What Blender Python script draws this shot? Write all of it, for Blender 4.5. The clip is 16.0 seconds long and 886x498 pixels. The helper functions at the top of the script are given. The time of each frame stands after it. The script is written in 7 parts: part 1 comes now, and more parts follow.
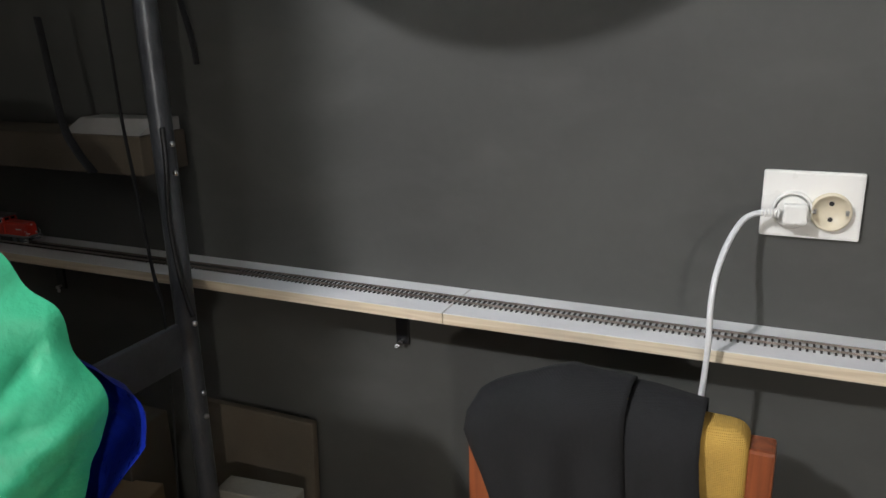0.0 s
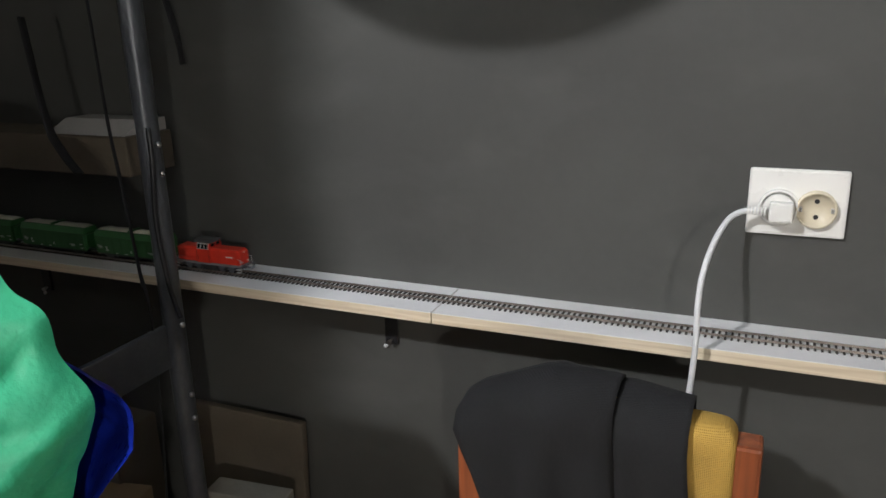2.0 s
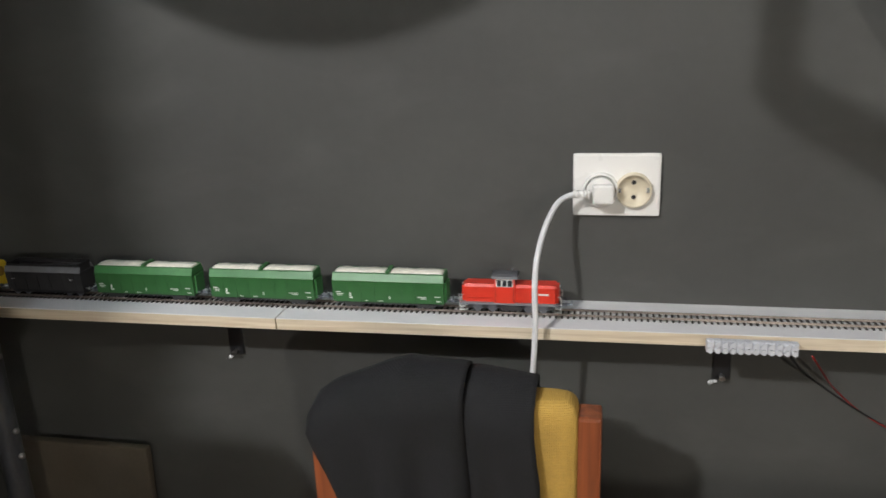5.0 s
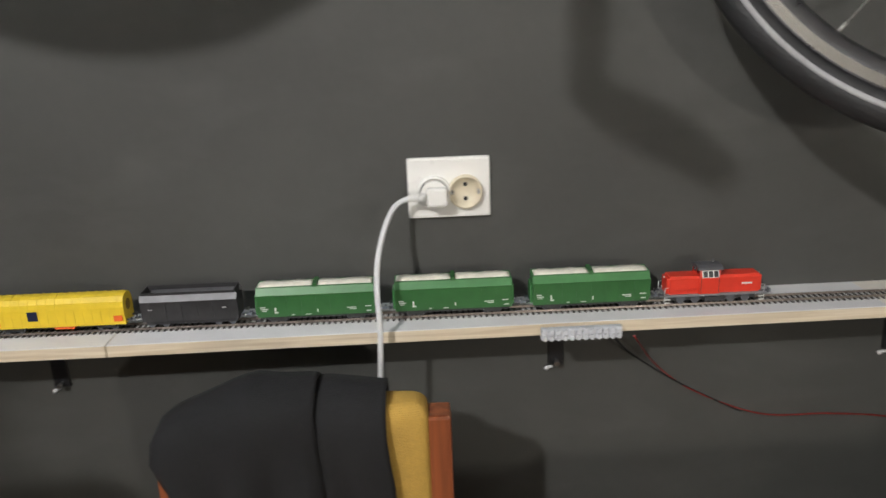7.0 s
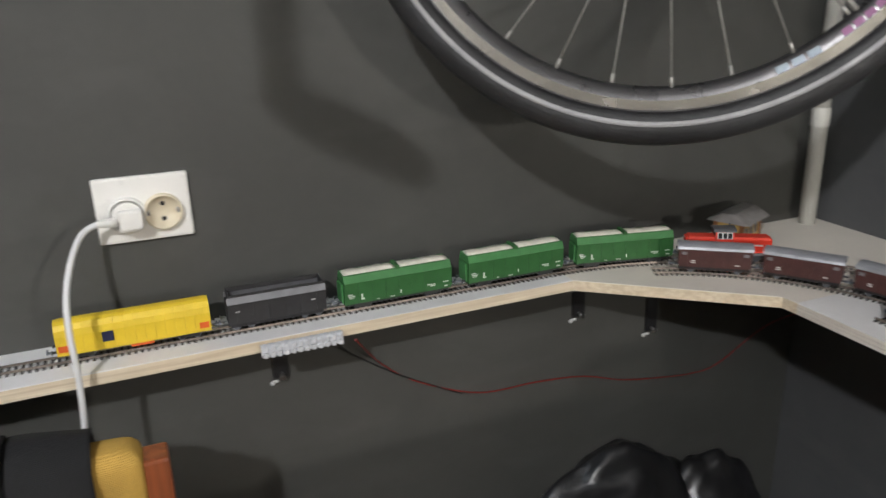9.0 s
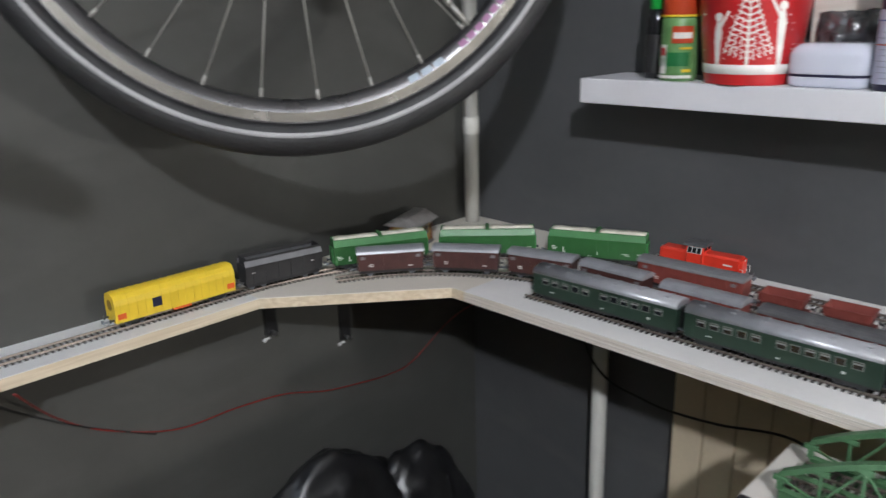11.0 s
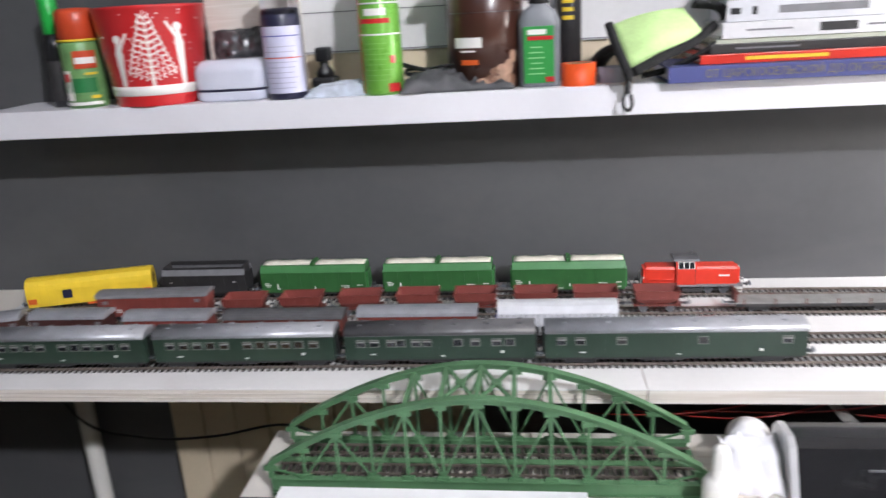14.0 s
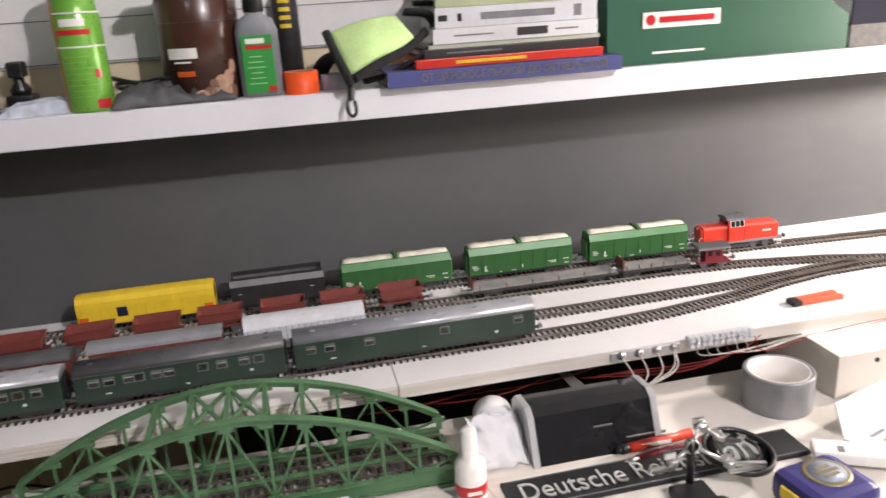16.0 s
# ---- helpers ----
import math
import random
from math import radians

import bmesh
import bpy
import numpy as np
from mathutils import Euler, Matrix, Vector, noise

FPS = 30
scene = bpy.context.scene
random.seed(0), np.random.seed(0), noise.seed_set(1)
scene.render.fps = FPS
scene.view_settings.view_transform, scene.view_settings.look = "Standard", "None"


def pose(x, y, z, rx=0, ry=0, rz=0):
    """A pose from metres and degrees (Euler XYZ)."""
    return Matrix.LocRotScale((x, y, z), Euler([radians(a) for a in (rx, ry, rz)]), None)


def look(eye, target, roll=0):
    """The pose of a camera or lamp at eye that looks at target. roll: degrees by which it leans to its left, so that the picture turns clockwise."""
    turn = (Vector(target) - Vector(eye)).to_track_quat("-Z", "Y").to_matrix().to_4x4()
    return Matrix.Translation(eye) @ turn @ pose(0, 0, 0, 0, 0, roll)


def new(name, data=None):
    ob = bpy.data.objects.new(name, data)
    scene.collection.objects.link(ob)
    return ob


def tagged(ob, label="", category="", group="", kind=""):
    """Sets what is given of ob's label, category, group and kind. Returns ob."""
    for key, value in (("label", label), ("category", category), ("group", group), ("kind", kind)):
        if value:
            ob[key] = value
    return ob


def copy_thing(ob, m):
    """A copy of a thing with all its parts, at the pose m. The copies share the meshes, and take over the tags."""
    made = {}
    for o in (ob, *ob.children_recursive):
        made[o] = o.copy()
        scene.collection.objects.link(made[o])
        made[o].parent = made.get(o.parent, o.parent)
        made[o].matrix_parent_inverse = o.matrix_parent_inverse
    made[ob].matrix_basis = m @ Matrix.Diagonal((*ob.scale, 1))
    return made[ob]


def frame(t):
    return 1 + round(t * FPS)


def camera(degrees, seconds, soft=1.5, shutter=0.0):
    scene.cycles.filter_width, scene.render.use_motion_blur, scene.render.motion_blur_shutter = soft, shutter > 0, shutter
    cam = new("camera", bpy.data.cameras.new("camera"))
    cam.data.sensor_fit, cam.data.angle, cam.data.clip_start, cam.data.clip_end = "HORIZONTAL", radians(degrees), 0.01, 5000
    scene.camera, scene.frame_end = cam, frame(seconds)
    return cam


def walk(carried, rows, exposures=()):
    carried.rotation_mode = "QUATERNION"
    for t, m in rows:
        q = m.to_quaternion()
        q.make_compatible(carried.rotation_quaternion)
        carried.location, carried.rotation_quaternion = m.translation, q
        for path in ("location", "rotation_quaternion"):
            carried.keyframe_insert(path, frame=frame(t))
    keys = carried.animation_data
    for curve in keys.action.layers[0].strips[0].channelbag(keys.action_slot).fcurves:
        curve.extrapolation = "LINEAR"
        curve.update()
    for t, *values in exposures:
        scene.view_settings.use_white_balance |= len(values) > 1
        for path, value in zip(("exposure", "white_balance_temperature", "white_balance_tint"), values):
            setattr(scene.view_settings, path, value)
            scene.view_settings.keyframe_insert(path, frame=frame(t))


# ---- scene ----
cam = camera(60.2, 16.0, shutter=0.5)
PATH = [
    (0, (-0.978, -0.984, 1.28), (-1.776, 0.759, 0.709), -1.5),
    (0.5, (-0.978, -0.983, 1.282), (-1.774, 0.759, 0.707), -1.6),
    (1, (-0.977, -0.983, 1.281), (-1.77, 0.761, 0.706), -1.7),
    (1.5, (-0.978, -0.984, 1.282), (-1.759, 0.765, 0.706), -1.6),
    (2, (-0.977, -0.983, 1.281), (-1.749, 0.77, 0.706), -1.6),
    (2.5, (-0.977, -0.984, 1.281), (-1.74, 0.773, 0.705), -1.6),
    (3, (-0.976, -0.982, 1.281), (-1.728, 0.778, 0.7), -1.9),
    (3.5, (-0.975, -0.981, 1.281), (-1.698, 0.789, 0.697), -2.4),
    (4, (-0.973, -0.98, 1.281), (-1.612, 0.822, 0.694), -2.3),
    (4.5, (-0.97, -0.979, 1.278), (-1.474, 0.866, 0.693), -2.2),
    (7, (-0.9743, -0.9855, 1.2925), (-0.9413, 0.9175, 0.6780), -2.22),
    (7.5, (-0.9821, -0.9723, 1.2911), (-0.7567, 0.9152, 0.6694), -1.75),
    (8, (-0.9839, -0.9701, 1.2898), (-0.5912, 0.8909, 0.6714), -1.95),
    (8.5, (-0.9814, -0.9656, 1.2993), (-0.4112, 0.8444, 0.6678), -1.67),
    (8.7, (-0.970, -0.967, 1.303), (-0.339, 0.821, 0.6645), -1.6),
    (10.8, (-0.919, -1.017, 1.288), (0.345, 0.415, 0.695), -1.4),
    (11, (-0.916, -1.019, 1.286), (0.414, 0.353, 0.697), -1.5),
    (11.5, (-0.913, -1.022, 1.29), (0.561, 0.192, 0.694), -1.9),
    (12, (-0.909, -1.026, 1.286), (0.683, 0.032, 0.698), -1.9),
    (12.5, (-0.905, -1.029, 1.288), (0.77, -0.109, 0.696), -2.0),
    (13, (-0.903, -1.036, 1.287), (0.842, -0.258, 0.696), -2.7),
    (13.5, (-0.9, -1.046, 1.286), (0.934, -0.509, 0.696), -3.3),
    (14, (-0.896, -1.058, 1.289), (0.996, -0.816, 0.686), -3.4),
    (14.5, (-0.896, -1.064, 1.287), (1.01, -1.019, 0.682), -3.4),
    (15, (-0.895, -1.069, 1.29), (1.004, -1.178, 0.673), -3.3),
    (15.5, (-0.895, -1.075, 1.292), (0.99, -1.306, 0.667), -3.4),
    (16, (-0.897, -1.08, 1.292), (0.964, -1.458, 0.663), -3.6),
]
EXPOSURES = [(0.0, 0.0, 6250, 10), (4.5, 0.0, 6350, 10), (7.0, 0.0, 6500, 10), (8.7, 0.0, 6400, 10), (11.0, 0.08, 6050, 10), (12.5, 0.34, 5950, 10), (13.5, 0.34, 6050, 13), (14.5, 0.30, 6150, 16), (15.5, 0.11, 6480, 18), (16.0, -0.10, 6650, 18)]
walk(cam, [(t, look(eye, target, roll)) for t, eye, target, roll in PATH], EXPOSURES)

# ---- light ----
world = bpy.data.worlds.new("world")
scene.world = world
world.use_nodes = True
world.node_tree.nodes["Background"].inputs[0].default_value = (0.5, 0.55, 0.62, 1)
world.node_tree.nodes["Background"].inputs[1].default_value = 0.15


def lamp(name, kind, energy, color, m, **kw):
    data = bpy.data.lights.new(name, kind)
    data.energy, data.color = energy, color
    for key, value in kw.items():
        if key == "size":
            data.size = value
        elif key == "radius":
            data.shadow_soft_size = value
    ob = new(name, data)
    ob.matrix_world = m
    return ob


LAMP = (-1.95, -2.08, 2.40)
DESK_LAMP = (-0.20, -2.35, 1.255)
lamp("ceiling_bulb", "POINT", 150, (1.0, 0.985, 0.985), pose(*LAMP), radius=0.042)
lamp("desk_bulb", "POINT", 44, (1.0, 0.94, 0.84), pose(*DESK_LAMP), radius=0.035)
# Unseen lamp, assumed overhead for the bluish light on the left boards.
lamp("assumed_cool_light", "AREA", 4.2, (0.70, 0.86, 1.0), look((-1.85, -0.42, 2.54), (-1.85, -0.42, 0.0)), size=0.35)


# ---- materials ----
def mat(name, color, rough=0.5, metal=0.0, var=0.12, scale=9.0, bump=0.0, fine=180.0, spec=0.5, coat=0.0):
    m = bpy.data.materials.new(name)
    m.use_nodes = True
    nt = m.node_tree
    b = nt.nodes["Principled BSDF"]
    tc = nt.nodes.new("ShaderNodeTexCoord")
    big = nt.nodes.new("ShaderNodeTexNoise")
    big.inputs["Scale"].default_value = scale
    big.inputs["Detail"].default_value = 5
    small = nt.nodes.new("ShaderNodeTexNoise")
    small.inputs["Scale"].default_value = fine
    small.inputs["Detail"].default_value = 3
    for n in (big, small):
        nt.links.new(tc.outputs["Object"], n.inputs["Vector"])
    ramp = nt.nodes.new("ShaderNodeValToRGB")
    ramp.color_ramp.elements[0].position, ramp.color_ramp.elements[1].position = 0.3, 0.7
    ramp.color_ramp.elements[0].color = (*[c * (1 - var) for c in color], 1)
    ramp.color_ramp.elements[1].color = (*[min(1, c * (1 + var)) for c in color], 1)
    add = nt.nodes.new("ShaderNodeMath")
    add.operation = "MULTIPLY_ADD"
    nt.links.new(small.outputs["Fac"], add.inputs[0])
    add.inputs[1].default_value, add.inputs[2].default_value = 0.3, -0.15
    tot = nt.nodes.new("ShaderNodeMath")
    nt.links.new(big.outputs["Fac"], tot.inputs[0])
    nt.links.new(add.outputs[0], tot.inputs[1])
    nt.links.new(tot.outputs[0], ramp.inputs[0])
    nt.links.new(ramp.outputs[0], b.inputs["Base Color"])
    r = nt.nodes.new("ShaderNodeMapRange")
    r.inputs[3].default_value, r.inputs[4].default_value = max(0.03, rough - 0.1), min(1, rough + 0.1)
    nt.links.new(small.outputs["Fac"], r.inputs[0])
    nt.links.new(r.outputs[0], b.inputs["Roughness"])
    b.inputs["Metallic"].default_value = metal
    b.inputs["Specular IOR Level"].default_value = spec
    b.inputs["Coat Weight"].default_value = coat
    if bump:
        bp = nt.nodes.new("ShaderNodeBump")
        bp.inputs["Strength"].default_value, bp.inputs["Distance"].default_value = bump, 0.002
        nt.links.new(small.outputs["Fac"], bp.inputs["Height"])
        nt.links.new(bp.outputs[0], b.inputs["Normal"])
    return m


def wood(name, dark, light, axis, stretch=22.0, rough=0.5):
    """Boards with grain along an axis (0, 1 or 2)."""
    m = mat(name, light, rough, fine=90)
    nt = m.node_tree
    b = nt.nodes["Principled BSDF"]
    mp = nt.nodes.new("ShaderNodeMapping")
    s = [stretch * 6] * 3
    s[axis] = stretch * 0.25
    mp.inputs["Scale"].default_value = s
    tc = next(n for n in nt.nodes if n.type == "TEX_COORD")
    nt.links.new(tc.outputs["Object"], mp.inputs["Vector"])
    n = nt.nodes.new("ShaderNodeTexNoise")
    n.inputs["Scale"].default_value, n.inputs["Detail"].default_value = 1.0, 6
    n.inputs["Distortion"].default_value = 0.6
    nt.links.new(mp.outputs[0], n.inputs["Vector"])
    ramp = nt.nodes.new("ShaderNodeValToRGB")
    ramp.color_ramp.elements[0].position, ramp.color_ramp.elements[1].position = 0.35, 0.65
    ramp.color_ramp.elements[0].color, ramp.color_ramp.elements[1].color = (*dark, 1), (*light, 1)
    nt.links.new(n.outputs["Fac"], ramp.inputs[0])
    nt.links.new(ramp.outputs[0], b.inputs["Base Color"])
    return m


def glow(name, color, strength):
    m = bpy.data.materials.new(name)
    m.use_nodes = True
    b = m.node_tree.nodes["Principled BSDF"]
    b.inputs["Base Color"].default_value = (*color, 1)
    b.inputs["Emission Color"].default_value = (*color, 1)
    b.inputs["Emission Strength"].default_value = strength
    return m


def clear(name, tint=(1, 1, 1), rough=0.05):
    m = bpy.data.materials.new(name)
    m.use_nodes = True
    b = m.node_tree.nodes["Principled BSDF"]
    b.inputs["Base Color"].default_value = (*tint, 1)
    b.inputs["Transmission Weight"].default_value = 1.0
    b.inputs["Roughness"].default_value = rough
    b.inputs["IOR"].default_value = 1.45
    return m


def chalk_wall(name, base, dust):
    """Matt dark paint with dusty rubbed patches and faint trowel streaks."""
    m = mat(name, base, 0.62, var=0.13, scale=3.0, bump=0.10, fine=70, spec=0.35)
    nt = m.node_tree
    b = nt.nodes["Principled BSDF"]
    src = b.inputs["Base Color"].links[0].from_socket
    tc = next(n for n in nt.nodes if n.type == "TEX_COORD")
    mp = nt.nodes.new("ShaderNodeMapping")
    mp.inputs["Scale"].default_value = (2.2, 2.2, 5.0)
    nt.links.new(tc.outputs["Object"], mp.inputs["Vector"])
    n = nt.nodes.new("ShaderNodeTexNoise")
    n.inputs["Scale"].default_value, n.inputs["Detail"].default_value = 2.4, 9
    n.inputs["Distortion"].default_value = 0.4
    nt.links.new(mp.outputs[0], n.inputs["Vector"])
    ramp = nt.nodes.new("ShaderNodeValToRGB")
    ramp.color_ramp.elements[0].position, ramp.color_ramp.elements[1].position = 0.50, 0.80
    ramp.color_ramp.elements[0].color, ramp.color_ramp.elements[1].color = (0, 0, 0, 1), (0.26, 0.26, 0.26, 1)
    nt.links.new(n.outputs["Fac"], ramp.inputs[0])
    mix = nt.nodes.new("ShaderNodeMixRGB")
    nt.links.new(ramp.outputs[0], mix.inputs[0])
    nt.links.new(src, mix.inputs[1])
    mix.inputs[2].default_value = (*dust, 1)
    nt.links.new(mix.outputs[0], b.inputs["Base Color"])
    return m


def weave(name, color, scale, depth=0.5, rough=0.5):
    """Woven cloth: crossed threads as relief."""
    m = mat(name, color, rough, var=0.2, scale=14, fine=300)
    nt = m.node_tree
    b = nt.nodes["Principled BSDF"]
    tc = next(n for n in nt.nodes if n.type == "TEX_COORD")
    waves = []
    for axis in "XZ":
        w = nt.nodes.new("ShaderNodeTexWave")
        w.bands_direction = axis
        w.inputs["Scale"].default_value = scale
        nt.links.new(tc.outputs["Object"], w.inputs["Vector"])
        waves.append(w)
    add = nt.nodes.new("ShaderNodeMath")
    nt.links.new(waves[0].outputs["Fac"], add.inputs[0])
    nt.links.new(waves[1].outputs["Fac"], add.inputs[1])
    bp = nt.nodes.new("ShaderNodeBump")
    bp.inputs["Strength"].default_value, bp.inputs["Distance"].default_value = depth, 0.0012
    nt.links.new(add.outputs[0], bp.inputs["Height"])
    nt.links.new(bp.outputs[0], b.inputs["Normal"])
    return m


# Olive tint of the warm light on the north wall is put into WALL.
WALL = chalk_wall("dark_wall_paint", (0.070, 0.070, 0.064), (0.135, 0.133, 0.124))
WALL_B = chalk_wall("dark_wall_paint_grey", (0.086, 0.087, 0.090), (0.15, 0.148, 0.148))
CEILING = mat("white_ceiling_paint", (0.52, 0.52, 0.51), 0.85, var=0.04, scale=2, bump=0.1)
WHITE_WALL = mat("beige_wall_paint", (0.20, 0.19, 0.18), 0.8, var=0.05, scale=2, bump=0.1)
FLOOR = wood("floor_boards", (0.10, 0.06, 0.035), (0.20, 0.125, 0.07), 0, 9)
PAINT = mat("white_board_paint", (0.78, 0.77, 0.76), 0.5, var=0.06, scale=6, bump=0.15, fine=120)
SHELF_WHITE = mat("white_laminate", (0.77, 0.765, 0.80), 0.38, var=0.03, scale=7, bump=0.04)
PINE = wood("pine_edge", (0.60, 0.49, 0.34), (0.76, 0.66, 0.50), 0, 30)
PINE_Y = wood("pine_edge_y", (0.66, 0.60, 0.52), (0.78, 0.74, 0.68), 1, 30)
PLASTIC_W = mat("white_plastic", (0.86, 0.845, 0.80), 0.28, var=0.025, scale=9, coat=0.2, fine=22)
PLASTIC_AGED = mat("aged_cream_plastic", (0.72, 0.64, 0.48), 0.35, var=0.08, scale=30)
CABLE_W = mat("white_cable", (0.72, 0.72, 0.72), 0.45, var=0.05)
BLACK = mat("black_plastic", (0.012, 0.012, 0.013), 0.4, var=0.3, scale=40)
BLACK_GLOSS = mat("black_gloss", (0.012, 0.012, 0.014), 0.16, var=0.2, coat=0.6)
RUBBER = mat("tyre_rubber", (0.022, 0.022, 0.023), 0.55, var=0.25, scale=30, bump=0.4, fine=220)
RIM = mat("brushed_rim", (0.115, 0.112, 0.115), 0.30, 0.8, var=0.08, scale=8, fine=40)
REFLECT = mat("tyre_stripe", (0.32, 0.315, 0.32), 0.4, var=0.15, scale=30)
STEEL = mat("bright_steel", (0.56, 0.56, 0.56), 0.30, 1.0, var=0.06, scale=8, fine=40)
DARK_STEEL = mat("grey_painted_steel", (0.09, 0.095, 0.105), 0.36, 0.3, var=0.2, scale=18, bump=0.1)
RAIL_M = mat("weathered_rail", (0.22, 0.185, 0.16), 0.36, 0.65, var=0.3, scale=40)
SLEEPER_M = mat("dark_sleeper_plastic", (0.034, 0.028, 0.024), 0.7, var=0.3, scale=60)
RED = mat("red_model_paint", (0.70, 0.045, 0.022), 0.36, var=0.08, scale=60, bump=0.05, fine=700)
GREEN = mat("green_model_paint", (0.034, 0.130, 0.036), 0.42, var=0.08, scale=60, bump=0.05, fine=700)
# Lighter green for the hopper wagons' upper slope and end walls.
GREEN_L = mat("light_green_model", (0.055, 0.20, 0.062), 0.4, var=0.08, scale=60)
LOAD = mat("cream_load", (0.80, 0.76, 0.64), 0.85, var=0.10, scale=90, bump=0.4, fine=600)
YELLOW = mat("yellow_tarpaulin", (0.80, 0.57, 0.035), 0.42, var=0.07, scale=50, bump=0.15, fine=500)
ORANGE = mat("orange_frame_paint", (0.72, 0.12, 0.02), 0.45, var=0.1)
CHARCOAL = mat("charcoal_model_paint", (0.028, 0.027, 0.028), 0.5, var=0.2, scale=60)
GREY_BAND = mat("grey_model_paint", (0.19, 0.19, 0.20), 0.45, var=0.12, scale=60)
ROOF = mat("silver_grey_roof", (0.38, 0.39, 0.42), 0.33, 0.35, var=0.14, scale=40)
ROOF_D = mat("dark_grey_roof", (0.10, 0.10, 0.105), 0.45, 0.1, var=0.18, scale=50)
BROWN = mat("oxide_brown_paint", (0.125, 0.030, 0.022), 0.5, var=0.15, scale=60)
BROWN_L = mat("red_brown_paint", (0.20, 0.046, 0.036), 0.48, var=0.12, scale=60)
COACH_G = mat("bottle_green_coach_paint", (0.020, 0.042, 0.028), 0.36, var=0.15, scale=40)
SILVER = mat("silver_van_paint", (0.70, 0.71, 0.74), 0.38, 0.1, var=0.08, scale=60)
BLUE = mat("blue_paint", (0.03, 0.05, 0.35), 0.4, var=0.1)
FLAT_GREY = mat("grey_deck", (0.25, 0.245, 0.235), 0.7, var=0.18, scale=60)
GLASS_D = mat("dark_window_glass", (0.018, 0.02, 0.024), 0.1, var=0.1, spec=0.8)
WHITE_MARK = mat("white_marking", (0.75, 0.75, 0.72), 0.5, var=0.05)
BRIDGE_G = mat("green_bridge_plastic", (0.080, 0.180, 0.084), 0.45, var=0.12, scale=30)
CHAIR_W = wood("red_brown_chair_wood", (0.17, 0.045, 0.018), (0.30, 0.085, 0.030), 2, 14, 0.32)
MUSTARD = weave("mustard_upholstery", (0.46, 0.28, 0.055), 170, 0.35, 0.85)
BLACK_CLOTH = weave("black_cloth", (0.0075, 0.0075, 0.0082), 260, 0.25, 0.95)
GREEN_BAG = mat("green_woven_fabric", (0.045, 0.43, 0.22), 0.42, var=0.10, scale=10, bump=0.35, fine=160)
BLUE_BAG = mat("blue_woven_fabric", (0.008, 0.022, 0.30), 0.30, var=0.35, scale=12, bump=0.5, fine=90)
CARD = mat("brown_cardboard", (0.26, 0.18, 0.10), 0.85, var=0.12, scale=6, bump=0.15)
CARD_D = mat("grey_brown_board", (0.20, 0.175, 0.14), 0.8, var=0.15, scale=5, bump=0.2)
# Board brown, darkened in colour to stand in for shade around the rack.
SHADED_BOARD = mat("shade_dark_board", (0.105, 0.085, 0.060), 0.85, var=0.2, scale=7, bump=0.2)
CREAM = mat("cream_panel_paint", (0.66, 0.56, 0.40), 0.6, var=0.08, scale=4, bump=0.1)
PIPE_W = mat("white_pipe_enamel", (0.68, 0.67, 0.62), 0.35, var=0.08, scale=9)
PAPER = mat("white_paper", (0.80, 0.80, 0.82), 0.8, var=0.04, scale=20)
DESK_M = mat("cream_white_desk", (0.74, 0.70, 0.64), 0.42, var=0.06, scale=5, bump=0.05)
STRAP = weave("black_webbing", (0.012, 0.012, 0.013), 300, 0.5, 0.8)
BIN_BAG = mat("black_polythene", (0.012, 0.012, 0.013), 0.33, var=0.3, scale=12, bump=0.8, fine=22)
WIRE_R = mat("red_wire", (0.26, 0.016, 0.013), 0.4, var=0.1)
WIRE_K = mat("black_wire", (0.012, 0.012, 0.012), 0.5, var=0.1)
TERM = mat("milky_nylon", (0.62, 0.63, 0.66), 0.35, var=0.05)
COUPLER = mat("pale_coupling_metal", (0.24, 0.26, 0.29), 0.4, 0.3, var=0.15, scale=80)
LENS_GLASS = clear("lens_glass", (0.95, 1, 1), 0.01)


# ---- geometry helpers ----
def box(bm, c, s, bevel=0.0, m=None):
    g = bmesh.ops.create_cube(bm, size=1.0)
    vs = g["verts"]
    for v in vs:
        v.co = Vector((v.co.x * s[0], v.co.y * s[1], v.co.z * s[2]))
    if bevel:
        es = list({e for v in vs for e in v.link_edges})
        r = bmesh.ops.bevel(bm, geom=es, offset=bevel, segments=2, affect="EDGES", profile=0.6)
        vs = list({v for f in r["faces"] for v in f.verts} | {v for v in vs if v.is_valid})
    t = Matrix.Translation(c) @ (m or Matrix.Identity(4))
    for v in vs:
        v.co = t @ v.co
    return vs


def cyl(bm, a, b, r, seg=16, r2=None, caps=True):
    a, b = Vector(a), Vector(b)
    d = b - a
    q = d.to_track_quat("Z", "Y").to_matrix()
    rings = []
    for p, rad in ((a, r), (b, r if r2 is None else r2)):
        rings.append([bm.verts.new(p + q @ Vector((rad * math.cos(2 * math.pi * i / seg), rad * math.sin(2 * math.pi * i / seg), 0))) for i in range(seg)])
    for i in range(seg):
        j = (i + 1) % seg
        bm.faces.new((rings[0][i], rings[0][j], rings[1][j], rings[1][i])).smooth = True
    if caps:
        bm.faces.new(rings[0][::-1])
        bm.faces.new(rings[1])


